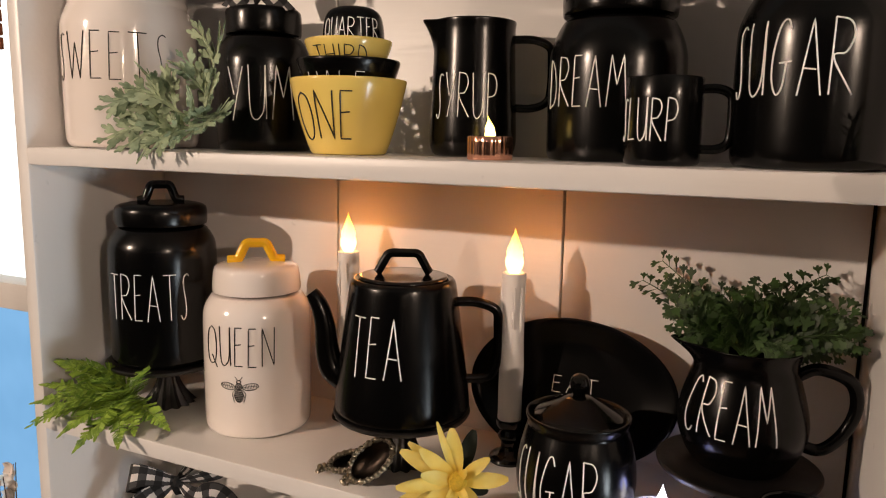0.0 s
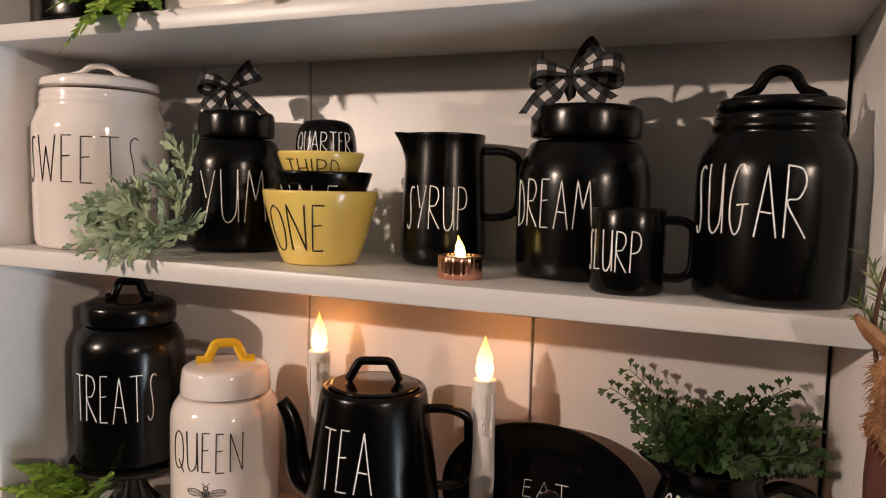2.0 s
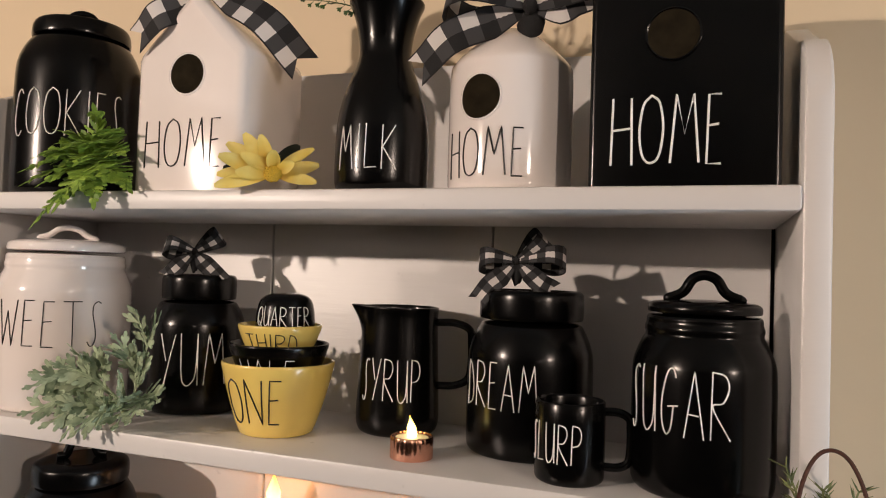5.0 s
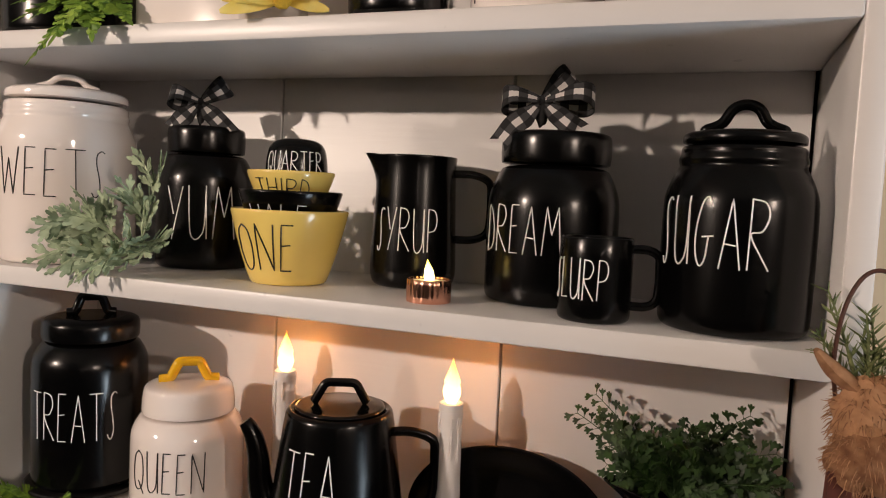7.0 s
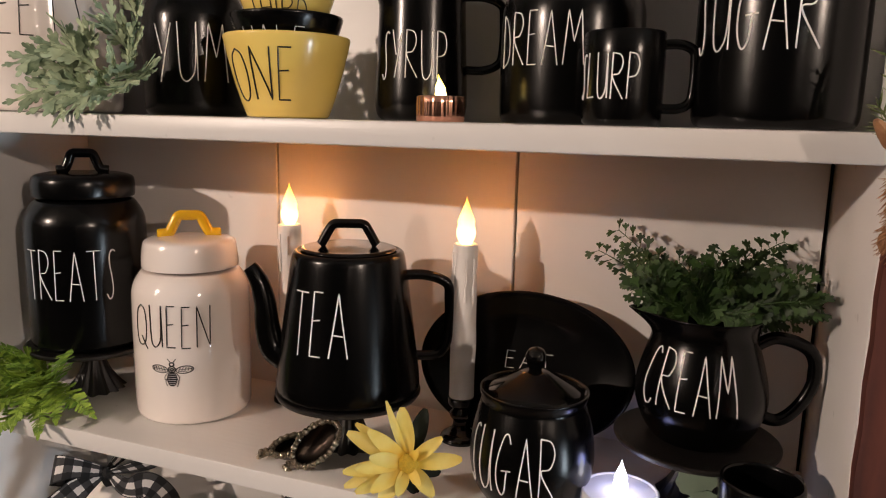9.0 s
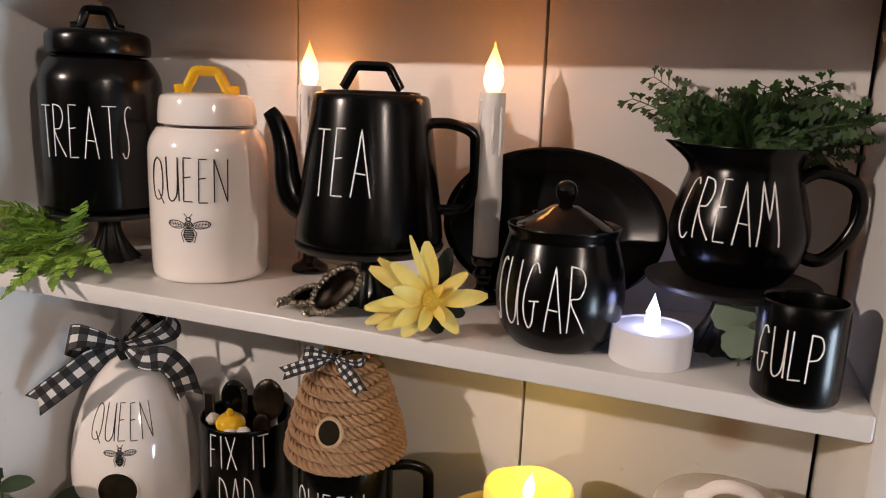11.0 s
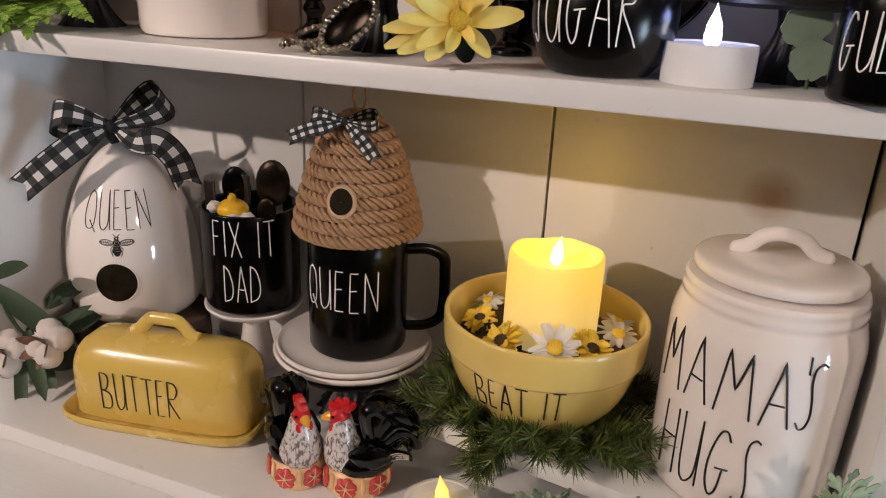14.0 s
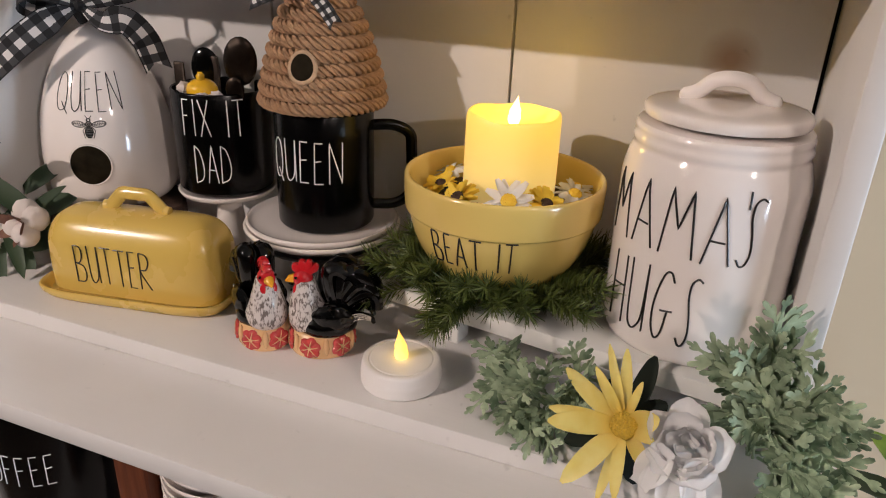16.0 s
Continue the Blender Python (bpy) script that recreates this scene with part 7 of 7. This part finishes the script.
o = thing("honey_pot_ornament", (MX + 0.002, MY - 0.034, MZ + 0.124), "small glossy yellow pot ornament in the mug", "ornament")
part("pot", Geo().blob((0, 0, 0), (0.0185, 0.0175, 0.0135), 20, 12), SUN_YELLOW, o)
part("knob", Geo().blob((0.002, -0.004, 0.015), (0.005, 0.005, 0.006), 12, 8, bump=0.3), SUN_YELLOW, o)
for k, (dx, dy, dz) in enumerate(((-0.026, -0.032, 0.123), (0.026, -0.040, 0.119), (0.010, -0.046, 0.118))):
    o = thing("cotton_puff", (MX + dx, MY + dy, MZ + dz), "small white cotton puff in the mug", "cotton puff", "cotton puffs")
    part("puff", Geo().blob((0, 0, 0), (0.0085, 0.0075, 0.007), 14, 10, bump=0.35, seed=k), COTTON, o)

# ---- cotton stem at the bottom shelf's end ----
o = thing("cotton_bouquet", (-0.565, -0.185, Z1), "cotton stem with white bolls and broad leaves", "cotton bouquet")
part("stem", Geo().tube(spline([(0.05, 0.03, 0.006), (0.0, -0.01, 0.05), (-0.025, -0.02, 0.12), (-0.030, -0.02, 0.19)], 6), 0.0022, 8), STEM, o)
rng = random.Random(12)
for cx, cy, cz in ((0.048, -0.018, 0.060), (-0.005, -0.03, 0.040)):
    for k in range(4):
        a = 2 * math.pi * k / 4 + 0.5
        part("cotton_boll", Geo().blob((cx + 0.013 * math.cos(a), cy + 0.009 * math.sin(a) - 0.003, cz + 0.012 * math.sin(a)), (0.0155, 0.0145, 0.0155), 24, 16, bump=0.10, seed=k), COTTON, o)
    for k in range(5):
        a = 2 * math.pi * k / 5
        g = Geo()
        petal_geo(g, (cx, cy - 0.006, cz), (math.cos(a), -0.7, math.sin(a)), (0, -1, 0.2), 0.027, 0.014, 0.3, rng)
        part("husk", g, HUSK, o, smooth=60)
for a, b2, w in (((-0.030, -0.02, 0.18), (-0.020, -0.045, 0.235), 0.030), ((-0.025, -0.02, 0.13), (0.035, -0.035, 0.16), 0.028), ((0.0, -0.01, 0.06), (0.06, -0.05, 0.018), 0.024), ((-0.025, -0.02, 0.11), (-0.03, -0.06, 0.06), 0.03), ((0.01, 0.0, 0.045), (0.075, 0.0, 0.10), 0.022), ((0.0, -0.02, 0.05), (0.045, -0.07, -0.015), 0.020), ((-0.02, -0.02, 0.15), (-0.028, -0.06, 0.155), 0.03), ((-0.020, -0.025, 0.118), (0.068, -0.015, 0.064), 0.034), ((0.0, 0.02, 0.045), (0.075, 0.012, 0.085), 0.042), ((0.02, 0.0, 0.020), (0.080, -0.015, 0.045), 0.040), ((-0.010, 0.03, 0.075), (0.050, 0.035, 0.118), 0.036), ((-0.015, 0.0, 0.035), (0.045, -0.028, 0.006), 0.036), ((-0.020, 0.01, 0.055), (0.012, 0.035, 0.012), 0.040)):
    g = Geo()
    a, b2 = Vector(a), Vector(b2)
    petal_geo(g, a, b2 - a, axes_along(b2 - a, 0.3, (0.4, -0.8, 0.5))[2], (b2 - a).length * 1.12, 0.72 * w, -0.12, rng, 9)
    part("leaf", g, LEAF, o, smooth=60)
for k in range(5):
    part("bud", Geo().blob((-0.028 + 0.006 * math.sin(k * 2), -0.045, 0.055 + 0.012 * k), (0.006, 0.006, 0.006), 10, 8, bump=0.4, seed=k), PETAL_DEEP, o)

# ---- grey leaves beside the small mug ----
o = thing("sedum_leaves", (0.213, -0.148, Z2), "pale grey-green rounded leaves behind a mug", "foliage")
for k, (dx, dz, w, ln, tilt) in enumerate(((-0.002, 0.006, 0.030, 0.030, 0.1), (-0.004, 0.030, 0.034, 0.030, -0.3), (0.016, 0.034, 0.028, 0.028, 0.6))):
    outl = [(w / 2 * math.cos(t) * (1 + 0.05 * math.sin(9 * t)), ln / 2 + ln / 2 * math.sin(t) * (1 + 0.05 * math.sin(9 * t))) for t in (2 * math.pi * q / 30 for q in range(30))]
    d = Vector((math.sin(tilt), -0.15, math.cos(tilt)))
    x2, y2, z2 = axes_along(d, 0, (0.2, -1, 0.1))
    part("leaf", Geo().slab(outl, (Vector((dx, -0.004 * k, dz)), x2, y2, z2), 0.0012), SEDUM, o, smooth=20)
part("stem", Geo().tube([(0, 0, 0), (0, 0.002, 0.02), (0.004, 0.0, 0.045)], 0.0014, 6), STEM, o)

SEDUM_DRY = leafy("dried_grass_leaf", (0.07, 0.10, 0.03), (0.26, 0.30, 0.12), 0.7, 40)

# ---- hanging rabbit at the shelf end ----
o = thing("rabbit_hanger", (0.322, -0.238, 1.585), "rustic brown bark rabbit on a rusty wire", "decoration")
g = Geo()
g.blob((0.0, 0, 0.015), (0.024, 0.013, 0.028), 24, 16, bump=0.2, seed=4)
g.blob((0.004, -0.004, -0.012), (0.028, 0.014, 0.024), 24, 16, bump=0.2, seed=9)
head = part("head", g, FUR, o)
rng = random.Random(40)
fur = Geo()
for k in range(1000):
    c, rad = (Vector((0, 0, 0.015)), (0.023, 0.012, 0.027)) if k % 2 else (Vector((0.004, -0.004, -0.012)), (0.027, 0.013, 0.023))
    e = Vector((rng.gauss(0, 1), rng.gauss(0, 1), rng.gauss(0, 1))).normalized()
    p = c + Vector((e.x * rad[0], e.y * rad[1], e.z * rad[2]))
    d = (Vector((e.x, e.y * 1.6, e.z)) + Vector((rng.uniform(-0.6, 0.6), rng.uniform(-0.4, 0.4), rng.uniform(-1.2, 0.2)))).normalized()
    fur.tube([p, p + d * 0.003, p + d * rng.uniform(0.005, 0.009) + Vector((0, 0, -0.002))], [0.00042, 0.00035, 0.00015], 4)
tagged(part("fur", fur, FUR, head, "tan bristles", smooth=0), "tan bristles", "", "", "stuff")
for s, tip in ((-1, (-0.036, -0.004, 0.058)), (1, (0.034, 0.0, 0.060))):
    way = spline([(s * 0.010, 0, 0.034), (tip[0] * 0.7, 0, 0.046), tip], 6)
    part("ear", Geo().tube(way, [0.009, 0.0095, 0.010, 0.0105, 0.0105, 0.010, 0.010, 0.009, 0.008, 0.007, 0.006, 0.005, 0.003], 10, 0.6), FUR, o)
rows = []
for k in range(8):
    z = -0.024 - 0.029 * k
    w = 0.034 + 0.0012 * (k % 2)
    rows.append([(0.006 - 0.82 * w, -0.006, z), (0.006 + 0.82 * w, -0.006, z), (0.006 + 0.82 * w, 0.008, z), (0.006 - 0.82 * w, 0.008, z)])
part("body", Geo().grid(rows[::-1], closed_u=True, caps=True), REDWOOD, o, "rusty red wooden body")
wire = spline([(-0.020, 0.004, 0.020), (-0.024, 0.002, 0.05), (-0.021, 0.0, 0.085), (-0.012, 0.0, 0.108), (0.0, 0.0, 0.114), (0.012, 0.0, 0.104), (0.022, 0.0, 0.075), (0.030, 0.002, 0.02)], 6)
part("wire", Geo().tube(wire, 0.0015, 8), RUST, o)
rng = random.Random(14)
tuft = Geo()
for k in range(12):
    a = rng.uniform(-1, 1)
    g = sprig_needle(rng, Vector((0.006 * a, 0.006, 0.020)), Vector((0.034 * a, 0.004 + 0.008 * rng.random(), 0.050 + 0.050 * rng.random())), 0.013, 0.004, 8, 3)
    tuft.add(g.v, g.f)
tagged(part("dried_grass", tuft, SEDUM_DRY, o, "dried green grass tuft", smooth=0), "dried green grass tuft", "", "", "stuff")
for k in range(9):
    g = Geo()
    c = Vector((0.010 + 0.030 * rng.random(), 0.004 + 0.010 * rng.random(), 0.030 + 0.035 * rng.random()))
    for p in range(5):
        a = 2 * math.pi * p / 5
        petal_geo(g, c, (math.cos(a), -0.6, math.sin(a)), (0, -1, 0), 0.008, 0.006, 0.2, rng, 4)
    part("blossom", g, PETAL_WHITE, o, "tiny white silk blossom", smooth=60)

# ---- under the counter ----
o = thing("wooden_post", (-0.335, -0.262, 0.52), "orange-brown tapered wooden post under the counter", "post")
part("post", Geo().box((-0.024, -0.02, 0.0), (0.024, 0.02, 0.3300), 0.004), POST_WOOD, o)
for k in range(21):
    o = thing("bowl", (-0.236, -0.225, 0.52 + 0.0140 * k), "white ceramic bowl in a stack under the counter", "bowl", "stacked bowls")
    part("bowl_body", Geo().lathe(smoothed([(0, 0.0), (0.036, 0.0), (0.040, 0.003), (0.066, 0.024), (0.078, 0.040), (0.079, 0.044), (0.0765, 0.045), (0.062, 0.0275), (0.042, 0.0145), (0.0, 0.0132)], 1), 48), IVORY, o)

# ---- blossom twigs by the window ----
o = thing("blossom_branch", (-0.985, -0.012, WZ0), "white silk blossom branch on the window sill", "flower branch")
rng = random.Random(33)
for k in range(6):
    tip = Vector((rng.uniform(-0.03, 0.05), rng.uniform(-0.02, 0.015), rng.uniform(0.22, 0.31)))
    way = curve_to((0, 0, 0), tip, 0.0, 8, rng)
    part("twig", Geo().tube(way, [0.0022 - 0.0014 * i / 8 for i in range(9)], 6), BARK, o)
    for q in (5, 6, 7, 8):
        g = Geo()
        c = way[q] + Vector((rng.uniform(-1, 1), rng.uniform(-1, 0), rng.uniform(-1, 1))) * 0.010
        for p in range(5):
            a = 2 * math.pi * p / 5
            petal_geo(g, c, (math.cos(a), -0.5, math.sin(a)), (0, -1, 0), 0.016, 0.014, 0.2, rng, 5)
        part("blossom", g, PETAL_WHITE if q % 2 else COTTON, o, smooth=60)

# ---- leafy plant beside the counter ----
o = thing("plant_stand", (0.47, -0.17, 0.0), "small white plant stand beside the sideboard", "plant stand")
part("stand_top", Geo().lathe(smoothed([(0, 0.775), (0.088, 0.775), (0.092, 0.779), (0.092, 0.796), (0.088, 0.80), (0, 0.80)], 1), 40), WHITE, o)
for k in range(3):
    a = 2 * math.pi * k / 3 + 0.4
    part("leg", Geo().tube([(0.090 * math.cos(a), 0.090 * math.sin(a), 0.0), (0.055 * math.cos(a), 0.055 * math.sin(a), 0.777)], 0.011, 10), WHITE, o)
o = thing("house_plant", (0.452, -0.170, 0.80), "green broad-leaved plant in a small dark pot", "plant")
part("pot", Geo().lathe(smoothed([(0, 0), (0.026, 0), (0.032, 0.004), (0.038, 0.052), (0.034, 0.055), (0, 0.049)], 1), 32), IRON, o)
rng = random.Random(5)
for k in range(8):
    a = math.pi + 2 * math.pi * k / 8
    g = Geo()
    petal_geo(g, (0.004 * math.cos(a), 0.004 * math.sin(a), 0.05), (0.8 * math.cos(a), 0.8 * math.sin(a), 0.40 + 0.3 * (k % 2)), (-0.4 * math.cos(a), -0.4 * math.sin(a), 0.7), 0.085, 0.034, -0.25, rng, 8)
    part("leaf", g, FERN if k % 2 else LEAF, o, smooth=60)
